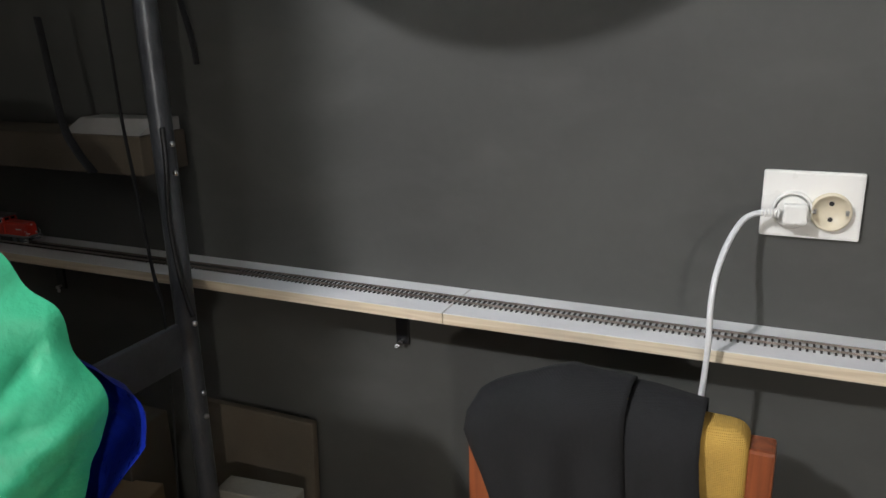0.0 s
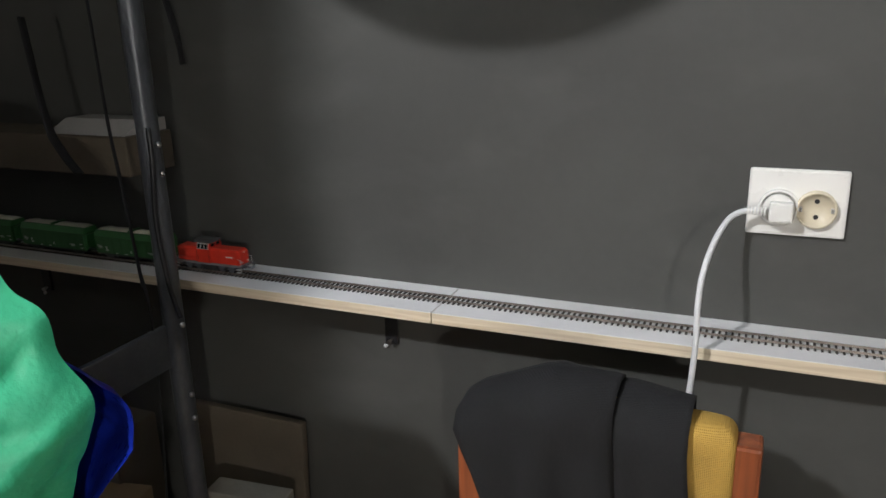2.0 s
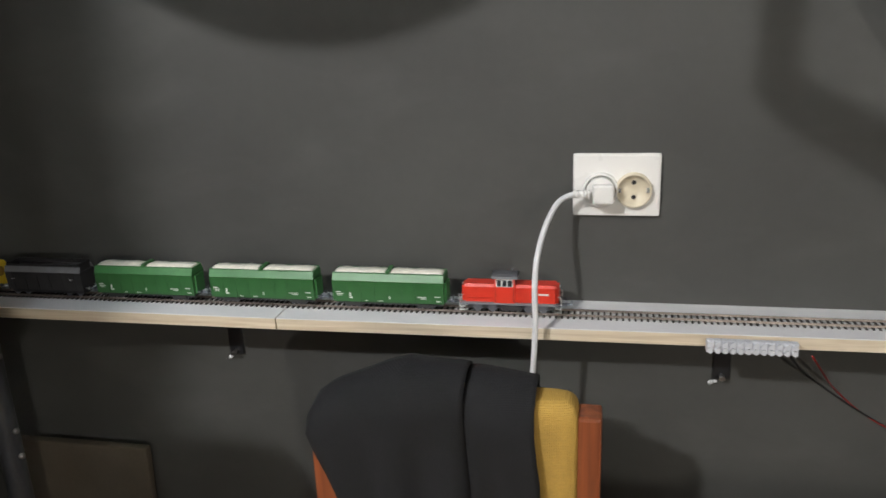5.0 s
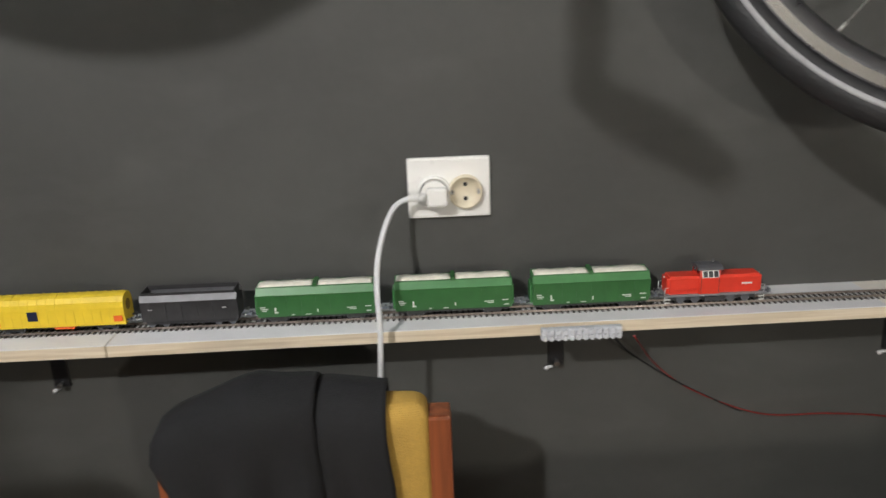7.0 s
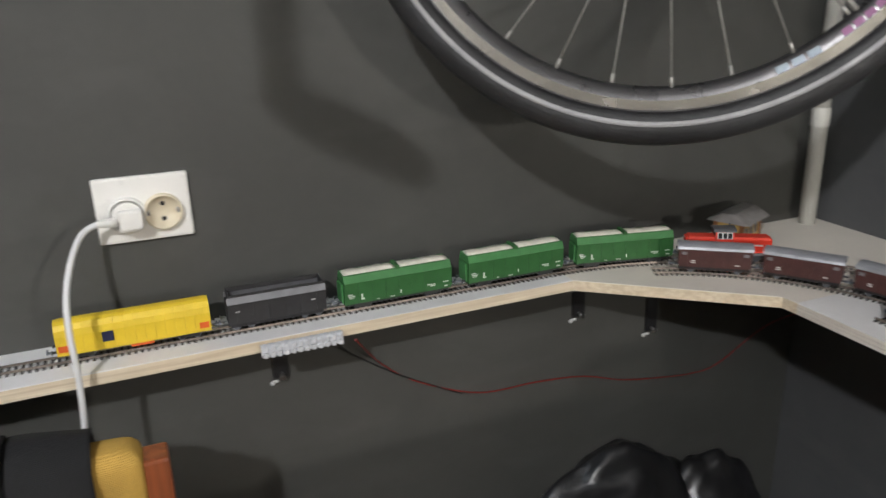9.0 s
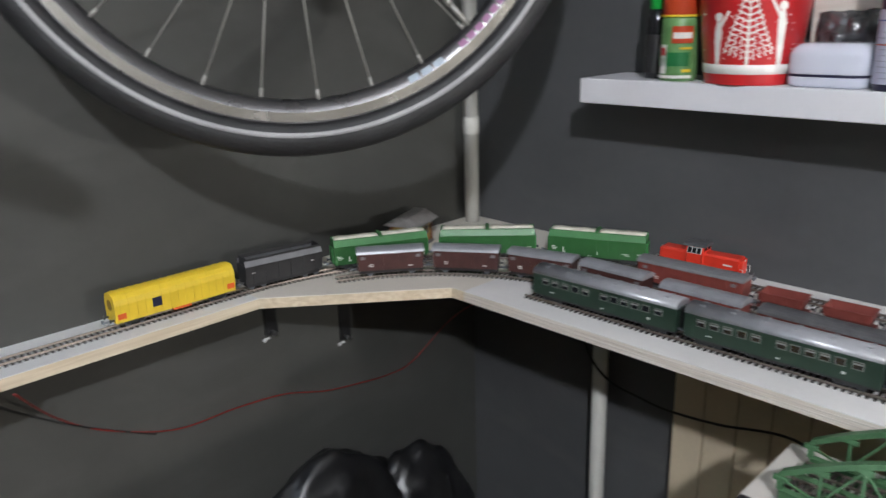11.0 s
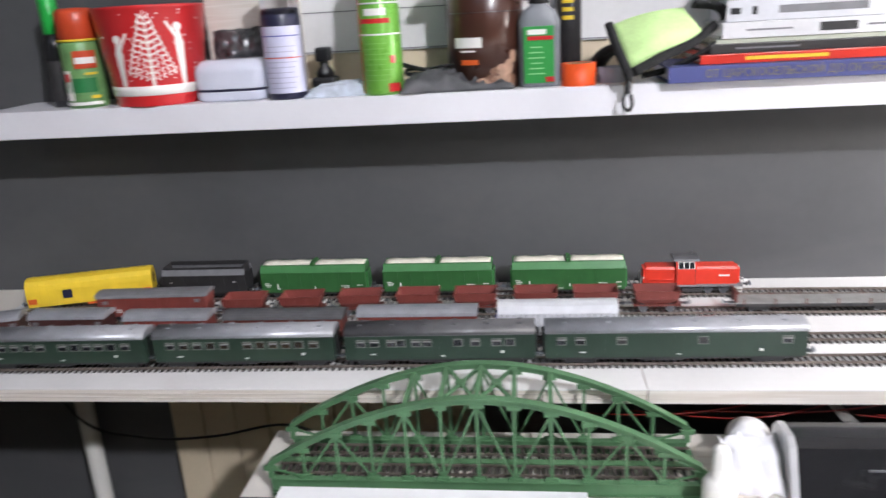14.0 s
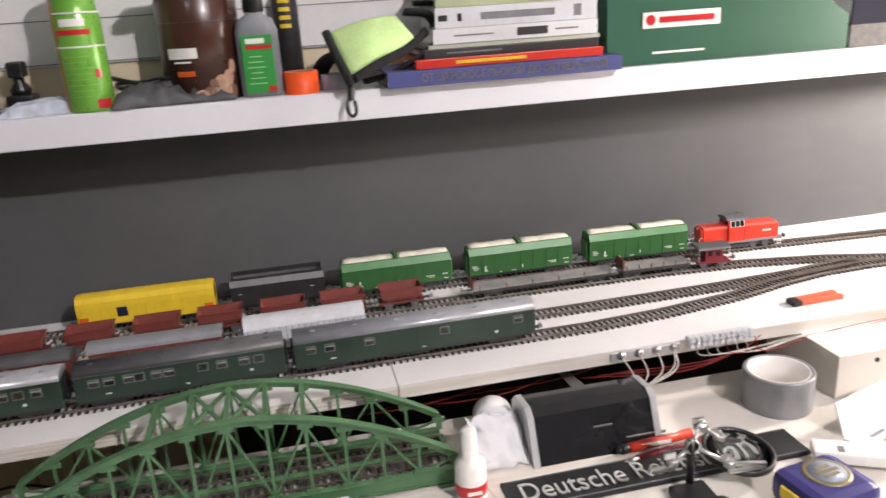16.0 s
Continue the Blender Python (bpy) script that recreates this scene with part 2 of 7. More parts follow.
def rounded(bm, c, s, top, bottom=0.0015, n=44, power=4.0):
    """A smooth block: superellipse plan, edges rolled over at the top and bottom."""
    levels = [(bottom * (1 - math.cos(q)), bottom * (1 - math.sin(q))) for q in [math.pi / 2 * i / 3 for i in range(4)]]
    levels = [(z, d) for z, d in levels] + [(s[2] - top * (1 - math.sin(q)), top * (1 - math.cos(q))) for q in [math.pi / 2 * i / 8 for i in range(9)]]
    rings = []
    for z, d in levels:
        hx, hy = s[0] / 2 - d, s[1] / 2 - d
        rings.append([bm.verts.new((c[0] + hx * math.copysign(abs(math.cos(a)) ** (2 / power), math.cos(a)), c[1] + hy * math.copysign(abs(math.sin(a)) ** (2 / power), math.sin(a)), c[2] + z)) for a in [2 * math.pi * (k + 0.5) / n for k in range(n)]])
    for p, q in zip(rings, rings[1:]):
        for k in range(n):
            bm.faces.new((p[k], p[(k + 1) % n], q[(k + 1) % n], q[k])).smooth = True
    bm.faces.new(rings[0][::-1])
    bm.faces.new(rings[-1]).smooth = True


def lathe(bm, prof, seg=32, m=None):
    """Turns (radius, z) rows round the z axis."""
    m = m or Matrix.Identity(4)
    rings = []
    for r, z in prof:
        if r < 1e-6:
            rings.append([bm.verts.new(m @ Vector((0, 0, z)))])
        else:
            rings.append([bm.verts.new(m @ Vector((r * math.cos(2 * math.pi * i / seg), r * math.sin(2 * math.pi * i / seg), z))) for i in range(seg)])
    for a, b in zip(rings, rings[1:]):
        for i in range(seg):
            j = (i + 1) % seg
            if len(a) == 1 and len(b) == 1:
                continue
            if len(a) == 1:
                f = bm.faces.new((a[0], b[j], b[i]))
            elif len(b) == 1:
                f = bm.faces.new((a[i], a[j], b[0]))
            else:
                f = bm.faces.new((a[i], a[j], b[j], b[i]))
            f.smooth = True


def prism(bm, prof, x0, x1, smooth=False, m=None):
    """Extrudes a closed (y, z) outline along x."""
    m = m or Matrix.Identity(4)
    a = [bm.verts.new(m @ Vector((x0, y, z))) for y, z in prof]
    b = [bm.verts.new(m @ Vector((x1, y, z))) for y, z in prof]
    n = len(prof)
    for i in range(n):
        j = (i + 1) % n
        bm.faces.new((a[i], a[j], b[j], b[i])).smooth = smooth
    bm.faces.new(a[::-1])
    bm.faces.new(b)


def plate(bm, outline, z0, z1):
    """Extrudes a closed (x, y) outline upwards."""
    a = [bm.verts.new((x, y, z0)) for x, y in outline]
    b = [bm.verts.new((x, y, z1)) for x, y in outline]
    n = len(outline)
    for i in range(n):
        j = (i + 1) % n
        bm.faces.new((a[i], a[j], b[j], b[i]))
    bm.faces.new(a[::-1])
    bm.faces.new(b)


def smooth_line(pts, per=8):
    """Catmull-Rom through the points."""
    pts = [Vector(p) for p in pts]
    p = [2 * pts[0] - pts[1], *pts, 2 * pts[-1] - pts[-2]]
    out = []
    for i in range(1, len(p) - 2):
        for k in range(per):
            t = k / per
            out.append(0.5 * (2 * p[i] + (p[i + 1] - p[i - 1]) * t + (2 * p[i - 1] - 5 * p[i] + 4 * p[i + 1] - p[i + 2]) * t * t + (3 * p[i] - p[i - 1] - 3 * p[i + 1] + p[i + 2]) * t ** 3))
    return out + [pts[-1]]


def tube(bm, pts, r, seg=8, smooth=True, flat=1.0):
    pts = smooth_line(pts) if smooth else [Vector(p) for p in pts]
    rings = []
    up = Vector((0.31, 0.2, 0.93))
    for i, p in enumerate(pts):
        d = (pts[min(i + 1, len(pts) - 1)] - pts[max(i - 1, 0)]).normalized()
        s = d.cross(up)
        s = s.normalized() if s.length > 1e-4 else d.orthogonal().normalized()
        u = s.cross(d)
        rings.append([bm.verts.new(p + r * (math.cos(2 * math.pi * k / seg) * s + flat * math.sin(2 * math.pi * k / seg) * u)) for k in range(seg)])
    for a, b in zip(rings, rings[1:]):
        for k in range(seg):
            j = (k + 1) % seg
            bm.faces.new((a[k], a[j], b[j], b[k])).smooth = True
    bm.faces.new(rings[0][::-1])
    bm.faces.new(rings[-1])


def part(name, bm, material, parent=None, label=""):
    bmesh.ops.recalc_face_normals(bm, faces=bm.faces)
    me = bpy.data.meshes.new(name)
    bm.to_mesh(me)
    bm.free()
    me.materials.append(material)
    ob = new(name, me)
    if parent is not None:
        ob.parent = parent
    return tagged(ob, label)


def again(ob, loc, parent, rz=0.0):
    """One more piece on the same mesh."""
    o = new(ob.name.split(".")[0], ob.data)
    o.parent = parent
    o.matrix_basis = pose(*loc, 0, 0, rz)
    return o


def thing(name, label, category, m=None, group="", kind=""):
    e = new(name)
    e.empty_display_size = 0.02
    if m is not None:
        e.matrix_world = m
    return tagged(e, label, category, group, kind)


def B():
    return bmesh.new()


def quick(name, material, parent, make, label=""):
    bm = B()
    make(bm)
    return part(name, bm, material, parent, label)


def many(name, material, parent, make, label=""):
    """Builds loose pieces at once and makes each an object of its own."""
    bm = B()
    make(bm)
    bm.verts.index_update()
    left, out = set(bm.verts), []
    while left:
        start = next(iter(left))
        isle, todo = set(), [start]
        while todo:
            v = todo.pop()
            if v in isle:
                continue
            isle.add(v)
            todo += [e.other_vert(v) for e in v.link_edges]
        left -= isle
        out.append(isle)
    out.sort(key=lambda i: min(v.index for v in i))
    for isle in out:
        one = B()
        new_v = {v: one.verts.new(v.co) for v in sorted(isle, key=lambda v: v.index)}
        for f in {f for v in isle for f in v.link_faces}:
            one.faces.new([new_v[v] for v in f.verts]).smooth = f.smooth
        part(name, one, material, parent, label)
    bm.free()


def words(name, text, size, material, parent, m, extrude=0.0003, label="", squeeze=1.0):
    cu = bpy.data.curves.new(name, "FONT")
    cu.body, cu.size, cu.extrude = text, size, extrude
    cu.align_x, cu.align_y = "CENTER", "CENTER"
    cu.resolution_u = 3
    cu.materials.append(material)
    ob = new(name, cu)
    ob.parent = parent
    ob.matrix_basis = m @ Matrix.Diagonal((squeeze, 1, 1, 1))
    return tagged(ob, label)


# ---- the room ----
FLOOR_Z, TOP = 0.06, 2.62
WX = 0.158


def slab(name, label, material, c, s, category="wall"):
    bm = B()
    box(bm, c, s)
    return tagged(part(name, bm, material), label, category, kind="structure")


slab("floor", "brown wooden board floor in shadow", FLOOR, (-1.9, -1.8, FLOOR_Z - 0.05), (4.6, 4.1, 0.1), "floor")
slab("ceiling", "plain off-white painted ceiling", CEILING, (-1.9, -1.8, TOP + 0.05), (4.6, 4.1, 0.1), "ceiling")
slab("wall_north", "matt dark grey painted wall with dusty marks", WALL, (-1.9, 0.06, 1.34), (4.35, 0.12, 2.6))
slab("wall_east", "matt dark grey painted wall behind the desk", WALL_B, (WX + 0.06, -1.74, 1.34), (0.12, 3.72, 2.6))
slab("wall_south", "plain beige wall behind the camera", WHITE_WALL, (-1.9, -3.66, 1.34), (4.35, 0.12, 2.6))
slab("wall_west", "plain dark wall at the end of the room", WALL, (-4.06, -1.8, 1.34), (0.12, 3.6, 2.6))

# ---- train boards ----
ZB, TH = 0.900, 0.016
FRONT_A, FRONT_B = -0.097, -0.170


def board(name, outline, label, edge, stripes=(), top=None):
    t = thing(name, label, "board", kind="structure")
    quick("board_core", edge, t, lambda bm: plate(bm, outline, ZB - TH, ZB - 0.0012))
    quick("painted_top", top or PAINT, t, lambda bm: plate(bm, outline, ZB - 0.0012, ZB), "white painted top")
    for line in stripes:
        quick("ply_line", mat("ply_line", (0.58, 0.53, 0.47), 0.7), t, line)
    return t


board("track_board", [(-3.9, 0), (-3.9, -0.108), (-1.3862, -0.1025), (-1.3862, 0)], "long white-topped narrow pine shelf board carrying the track", PINE)
board("track_board", [(-1.3845, 0), (-1.3845, -0.1025), (-0.389, -0.090), (-0.389, 0)], "white-topped narrow pine shelf board on brackets", PINE)
board("corner_board", [(-0.3884, 0), (-0.3884, -0.090), (-0.171, -0.267), (-0.170, -0.29), (WX, -0.29), (WX, 0)], "cream-topped angled plywood board in the corner", PINE, top=mat("cream_board_paint", (0.78, 0.73, 0.65), 0.5, var=0.07, scale=5, bump=0.15, fine=120))
board("yard_board", [(WX, -0.2905), (FRONT_B, -0.2905), (FRONT_B, -1.169), (WX, -1.169)], "wide white layered board with rows of track", PINE_Y,
      [lambda bm, k=k: box(bm, (FRONT_B - 0.0002, -0.73, ZB - k), (0.0008, 0.878, 0.0009)) for k in (0.0055, 0.0105)])
board("yard_board", [(WX, -1.1702), (FRONT_B, -1.1702), (FRONT_B, -3.4), (WX, -3.4)], "wide white board with points at the yard throat", PINE_Y)


def bracket(x, end=0.797):
    """An angle bracket on the wall under the board; end is the height of its foot."""
    t = thing("shelf_bracket", "black steel angle bracket screwed to the wall under the board", "bracket", pose(x, 0, 0), "brackets under the board")
    top = ZB - TH - 0.0002
    quick("wall_leg", BLACK, t, lambda bm: box(bm, (0, -0.0025, (top + end) / 2), (0.022, 0.005, top - end), 0.001))
    quick("shelf_leg", BLACK, t, lambda bm: box(bm, (0, -0.045, ZB - TH - 0.0022), (0.022, 0.080, 0.004), 0.001))
    quick("screw", STEEL, t, lambda bm: (cyl(bm, (0, -0.012, end + 0.006), (0, 0.0, end + 0.006), 0.0022, 8), cyl(bm, (0, -0.015, end + 0.004), (0, -0.009, end + 0.006), 0.0042, 10, 0.003)), "bright screw head")
    quick("wall_plug", CABLE_W, t, lambda bm: (cyl(bm, (-0.012, -0.0015, end - 0.006), (-0.006, -0.007, end - 0.003), 0.0020, 8), cyl(bm, (-0.014, -0.0012, end - 0.009), (-0.012, -0.003, end - 0.006), 0.0030, 8)), "pale plastic plug")


for bx in (-2.25, -1.50, -0.803, -0.322):
    bracket(bx)
bracket(-0.176, 0.742)

# ---- tracks ----
RZ = ZB + 0.0046


def arc(c, r, a0, a1, n=60):
    return [(c[0] + r * math.cos(radians(a0 + (a1 - a0) * i / n)), c[1] + r * math.sin(radians(a0 + (a1 - a0) * i / n))) for i in range(n + 1)]


MAIN_Y, MAIN_X = -0.052, 0.108
CR = 0.510
CX, CY = MAIN_X - CR, MAIN_Y - CR
MAIN = [(-3.88, MAIN_Y), *arc((CX, CY), CR, 90, 0), (0.1065, -0.80), (0.103, -1.20), (0.0985, -1.45), (0.0935, -1.60), (0.085, -1.75), (0.070, -1.95), (0.03, -2.4), (0.0, -3.3)]
LINE2 = [(0.020, -0.452), (0.024, -0.56), (0.031, -0.70), (0.038, -0.85), (0.039, -1.0), (0.037, -1.2), (0.034, -1.58), (0.024, -1.70), (0.0, -1.82), (-0.05, -1.97), (-0.10, -2.2), (-0.12, -3.2)]
LINE3 = [*arc((-0.409, -0.445), 0.360, 67, 0, 40), (-0.048, -1.0), (-0.046, -1.45), (-0.043, -1.62), (-0.036, -1.74), (-0.02, -1.86)]
LINE4 = [(-0.120, -0.372), (-0.108, -1.0), (-0.104, -1.42), (-0.096, -1.52), (-0.080, -1.62), (-0.058, -1.70), (-0.044, -1.77), (-0.040, -1.85), (-0.045, -1.95), (-0.06, -2.3)]


class Path:
    def __init__(self, pts, curve=False):
        pts = [Vector((p[0], p[1], 0)) for p in pts]
        self.p = pts
        self.s = [0.0]
        for a, b in zip(pts, pts[1:]):
            self.s.append(self.s[-1] + (b - a).length)

    def at(self, s):
        s = min(max(s, 0), self.s[-1] - 1e-6)
        i = max(k for k in range(len(self.s) - 1) if self.s[k] <= s)
        t = (s - self.s[i]) / (self.s[i + 1] - self.s[i])
        return self.p[i].lerp(self.p[i + 1], t)

    def put(self, s, base, z=RZ):
        """Pose of a vehicle whose middle is at s, on two bogies a base apart."""
        a, b = self.at(s - base / 2), self.at(s + base / 2)
        m = (a + b) / 2
        return pose(m.x, m.y, z, 0, 0, math.degrees(math.atan2(b.y - a.y, b.x - a.x)))


SLEEPER_MESH = bpy.data.meshes.new("sleeper")
_bm = bmesh.new()
box(_bm, (0, 0, ZB + 0.00095), (0.0026, 0.0284, 0.0019))
_bm.to_mesh(SLEEPER_MESH)
_bm.free()
SLEEPER_MESH.materials.append(SLEEPER_M)


def track(name, pts, label, s0=0.0, s1=None, near=None):
    path = Path(pts)
    t = thing(name, label, "track", group="model railway tracks")
    L = path.s[-1] if s1 is None else s1
    n = int((L - s0) / 0.0076)
    verts, faces = [], []
    for i in range(n):
        s = s0 + (i + 0.5) * 0.0076
        p, q = path.at(s), path.at(s + 0.002)
        d = (q - p).normalized()
        w = Vector((-d.y, d.x, 0))
        if near and near(p):
            o = new("sleeper", SLEEPER_MESH)
            o.parent = t
            o.matrix_local = Matrix.Translation(p) @ Matrix.Rotation(math.atan2(d.y, d.x), 4, "Z")
            continue
        k = len(verts)
        for z in (ZB, ZB + 0.0019):
            for a, b in ((-1, -1), (1, -1), (1, 1), (-1, 1)):
                verts.append(p + d * 0.0013 * a + w * 0.0142 * b + Vector((0, 0, z)))
        faces += [tuple(k + v for v in f) for f in ((4, 5, 6, 7), (0, 1, 5, 4), (1, 2, 6, 5), (2, 3, 7, 6), (3, 0, 4, 7))]
    me = bpy.data.meshes.new("sleeper_strip")
    me.from_pydata(verts, [], faces)
    me.materials.append(SLEEPER_M)
    o = new("sleeper_strip", me)
    o.parent = t
    tagged(o, "dark plastic sleeper strip of the track", kind="stuff")
    m = max(2, int((L - s0) / 0.012))
    for side in (-1, 1):
        bm = B()
        rings = []
        for i in range(m + 1):
            s = s0 + (L - s0) * i / m
            p, q = path.at(max(s - 0.002, s0)), path.at(min(s + 0.002, L))
            d = (q - p).normalized()
            w = Vector((-d.y, d.x, 0))
            c = path.at(s) + w * side * 0.0089
            rings.append([bm.verts.new(c + w * a + Vector((0, 0, z))) for a, z in ((-0.0011, ZB + 0.0019), (-0.0006, RZ), (0.0006, RZ), (0.0011, ZB + 0.0019))])
        for a, b in zip(rings, rings[1:]):
            for j in range(3):
                bm.faces.new((a[j], a[j + 1], b[j + 1], b[j]))
        bm.faces.new(rings[0])
        bm.faces.new(rings[-1][::-1])
        part("rail", bm, RAIL_M, t)
    return path


P1 = track("main_track", MAIN, "single line of dark-sleepered model track along the wall", near=lambda p: -1.25 < p.x < -0.42)
P2 = track("siding_track", LINE2, "middle siding of model track with a long van and ore hoppers")
P3 = track("siding_track", LINE3, "siding of model track curving through the corner, with covered wagons")
P4 = track("siding_track", LINE4, "front siding of model track with passenger coaches", near=lambda p: -1.80 < p.y < -1.24)

# ---- rolling stock ----
TALL = 1.08


def wheelset(t, xs, r=0.0052, name="wheelset"):
    bm = B()
    for sy in (-1, 1):
        cyl(bm, (0, sy * 0.0072, 0), (0, sy * 0.0098, 0), r, 14)
    cyl(bm, (0, -0.008, 0), (0, 0.008, 0), 0.001, 6)
    first = part(name, bm, DARK_STEEL, t)
    first.location = (xs[0], 0, r)
    for x in xs[1:]:
        again(first, (x, 0, r), t)


def buffers(t, L, z=0.0118, mat_b=None):
    """Buffers, coupling hooks and hoses at both ends."""
    for sx in (-1, 1):
        for sy in (-1, 1):
            quick("buffer", mat_b or DARK_STEEL, t, lambda bm: lathe(bm, [(0.0013, 0), (0.0013, 0.005), (0.0026, 0.005), (0.0026, 0.0062), (0, 0.0064)], 10, pose(sx * L / 2, sy * 0.0098, z, 0, 90 * sx, 0)))
        quick("coupling", COUPLER, t, lambda bm: (box(bm, (sx * (L / 2 + 0.006), 0, 0.0085), (0.013, 0.0035, 0.002), 0.0004), box(bm, (sx * (L / 2 + 0.0115), 0, 0.0095), (0.002, 0.008, 0.004), 0.0004)))


def loco():
    t = thing("shunting_locomotive", "red diesel shunting model locomotive with grey cab roof, pulling the train", "locomotive")
    L = 0.124
    quick("frame", GREY_BAND, t, lambda bm: box(bm, (0, 0, 0.0112), (L, 0.030, 0.0026), 0.0005), "grey running board")
    quick("chassis", CHARCOAL, t, lambda bm: (box(bm, (0, 0, 0.0068), (0.106, 0.018, 0.006), 0.001), box(bm, (0.002, 0, 0.0050), (0.026, 0.024, 0.006), 0.001)))

    def hood(x0, x1, h):
        p = [(-0.0115, 0.0125), (0.0115, 0.0125), (0.0115, h - 0.003), (0.0095, h), (-0.0095, h), (-0.0115, h - 0.003)]
        return lambda bm: prism(bm, p, x0, x1)

    long_h = quick("long_hood", RED, t, hood(0.006, 0.055, 0.0335))
    quick("short_hood", RED, t, hood(-0.055, -0.018, 0.0335))
    many("hood_end", RED, t, lambda bm: (box(bm, (0.0565, 0, 0.022), (0.005, 0.020, 0.019), 0.0015), box(bm, (-0.0565, 0, 0.022), (0.005, 0.020, 0.019), 0.0015)))
    quick("cab", RED, t, lambda bm: prism(bm, [(-0.0145, 0.0125), (0.0145, 0.0125), (0.0145, 0.033), (0.012, 0.0415), (-0.012, 0.0415), (-0.0145, 0.033)], -0.019, 0.0062))
    quick("cab_roof", ROOF_D, t, lambda bm: (prism(bm, [(-0.0145, 0.0412), (0.0145, 0.0412), (0.013, 0.0435), (0.007, 0.0455), (-0.007, 0.0455), (-0.013, 0.0435)], -0.022, 0.009), cyl(bm, (0.002, 0.004, 0.045), (0.002, 0.004, 0.049), 0.0012, 8)), "dark grey cab roof")
    for s in (-1, 1):
        cw = quick("window_surround", WHITE_MARK, t, lambda bm, s=s: prism(bm, [(s * 0.01455, 0.0320), (s * 0.01215, 0.0403), (s * 0.0129, 0.0405), (s * 0.0153, 0.0322)], -0.0165, 0.0040), "white window surround")
        for x in (-0.0128, -0.0062, 0.0004):
            quick("pane", GLASS_D, cw, lambda bm, x=x, s=s: prism(bm, [(s * 0.0150, 0.0328), (s * 0.0131, 0.0396), (s * 0.0134, 0.0397), (s * 0.0156, 0.0330)], x - 0.0026, x + 0.0026))
    many("end_pane", GLASS_D, t, lambda bm: [box(bm, (sx, sy * 0.006, 0.0376), (0.0006, 0.008, 0.004)) for sx in (-0.0193, 0.0066) for sy in (-1, 1)])
    many("grille", RED, long_h, lambda bm: [box(bm, (0.050, s * 0.0116, 0.026), (0.006, 0.0006, 0.009)) for s in (-1, 1)])
    many("lettering_bar", WHITE_MARK, t, lambda bm: [box(bm, (0.024 * -s + (0.010 if s > 0 else 0.004) + 0.012, s * 0.0117, 0.023), (0.013, 0.0004, 0.0020)) for s in (-1, 1)], "small white lettering bar")
    many("door_line", CHARCOAL, t, lambda bm: [box(bm, (x, s * 0.0147, 0.022), (0.0004, 0.0004, 0.018)) for s in (-1, 1) for x in (-0.0175, 0.0045)])
    for sx in (-1, 1):
        many("handrail", WHITE_MARK, t, lambda bm, sx=sx: [tube(bm, [(sx * 0.0615, sy * 0.0135, 0.003), (sx * 0.0615, sy * 0.0135, 0.021), (sx * 0.057, sy * 0.0135, 0.0215)], 0.0005, 6, False) for sy in (-1, 1)], "white handrail")
        many("step", WHITE_MARK, t, lambda bm, sx=sx: [box(bm, (sx * 0.058, sy * 0.0145, z), (0.007, 0.003, 0.0008)) for sy in (-1, 1) for z in (0.0035, 0.0075)], "white edged step")
        many("headlight", PLASTIC_W, t, lambda bm, sx=sx: [cyl(bm, (sx * 0.0588, y, z), (sx * 0.0597, y, z), 0.0014, 10) for y, z in ((-0.0075, 0.0165), (0.0075, 0.0165), (0, 0.0305))])
    many("side_rail", RED, t, lambda bm: [tube(bm, [(-0.052, s * 0.0146, 0.019), (-0.022, s * 0.0146, 0.019)], 0.0004, 5, False) for s in (-1, 1)])
    wheelset(t, [-0.040, -0.022, 0.022, 0.040], 0.0055)
    buffers(t, L)
    return t


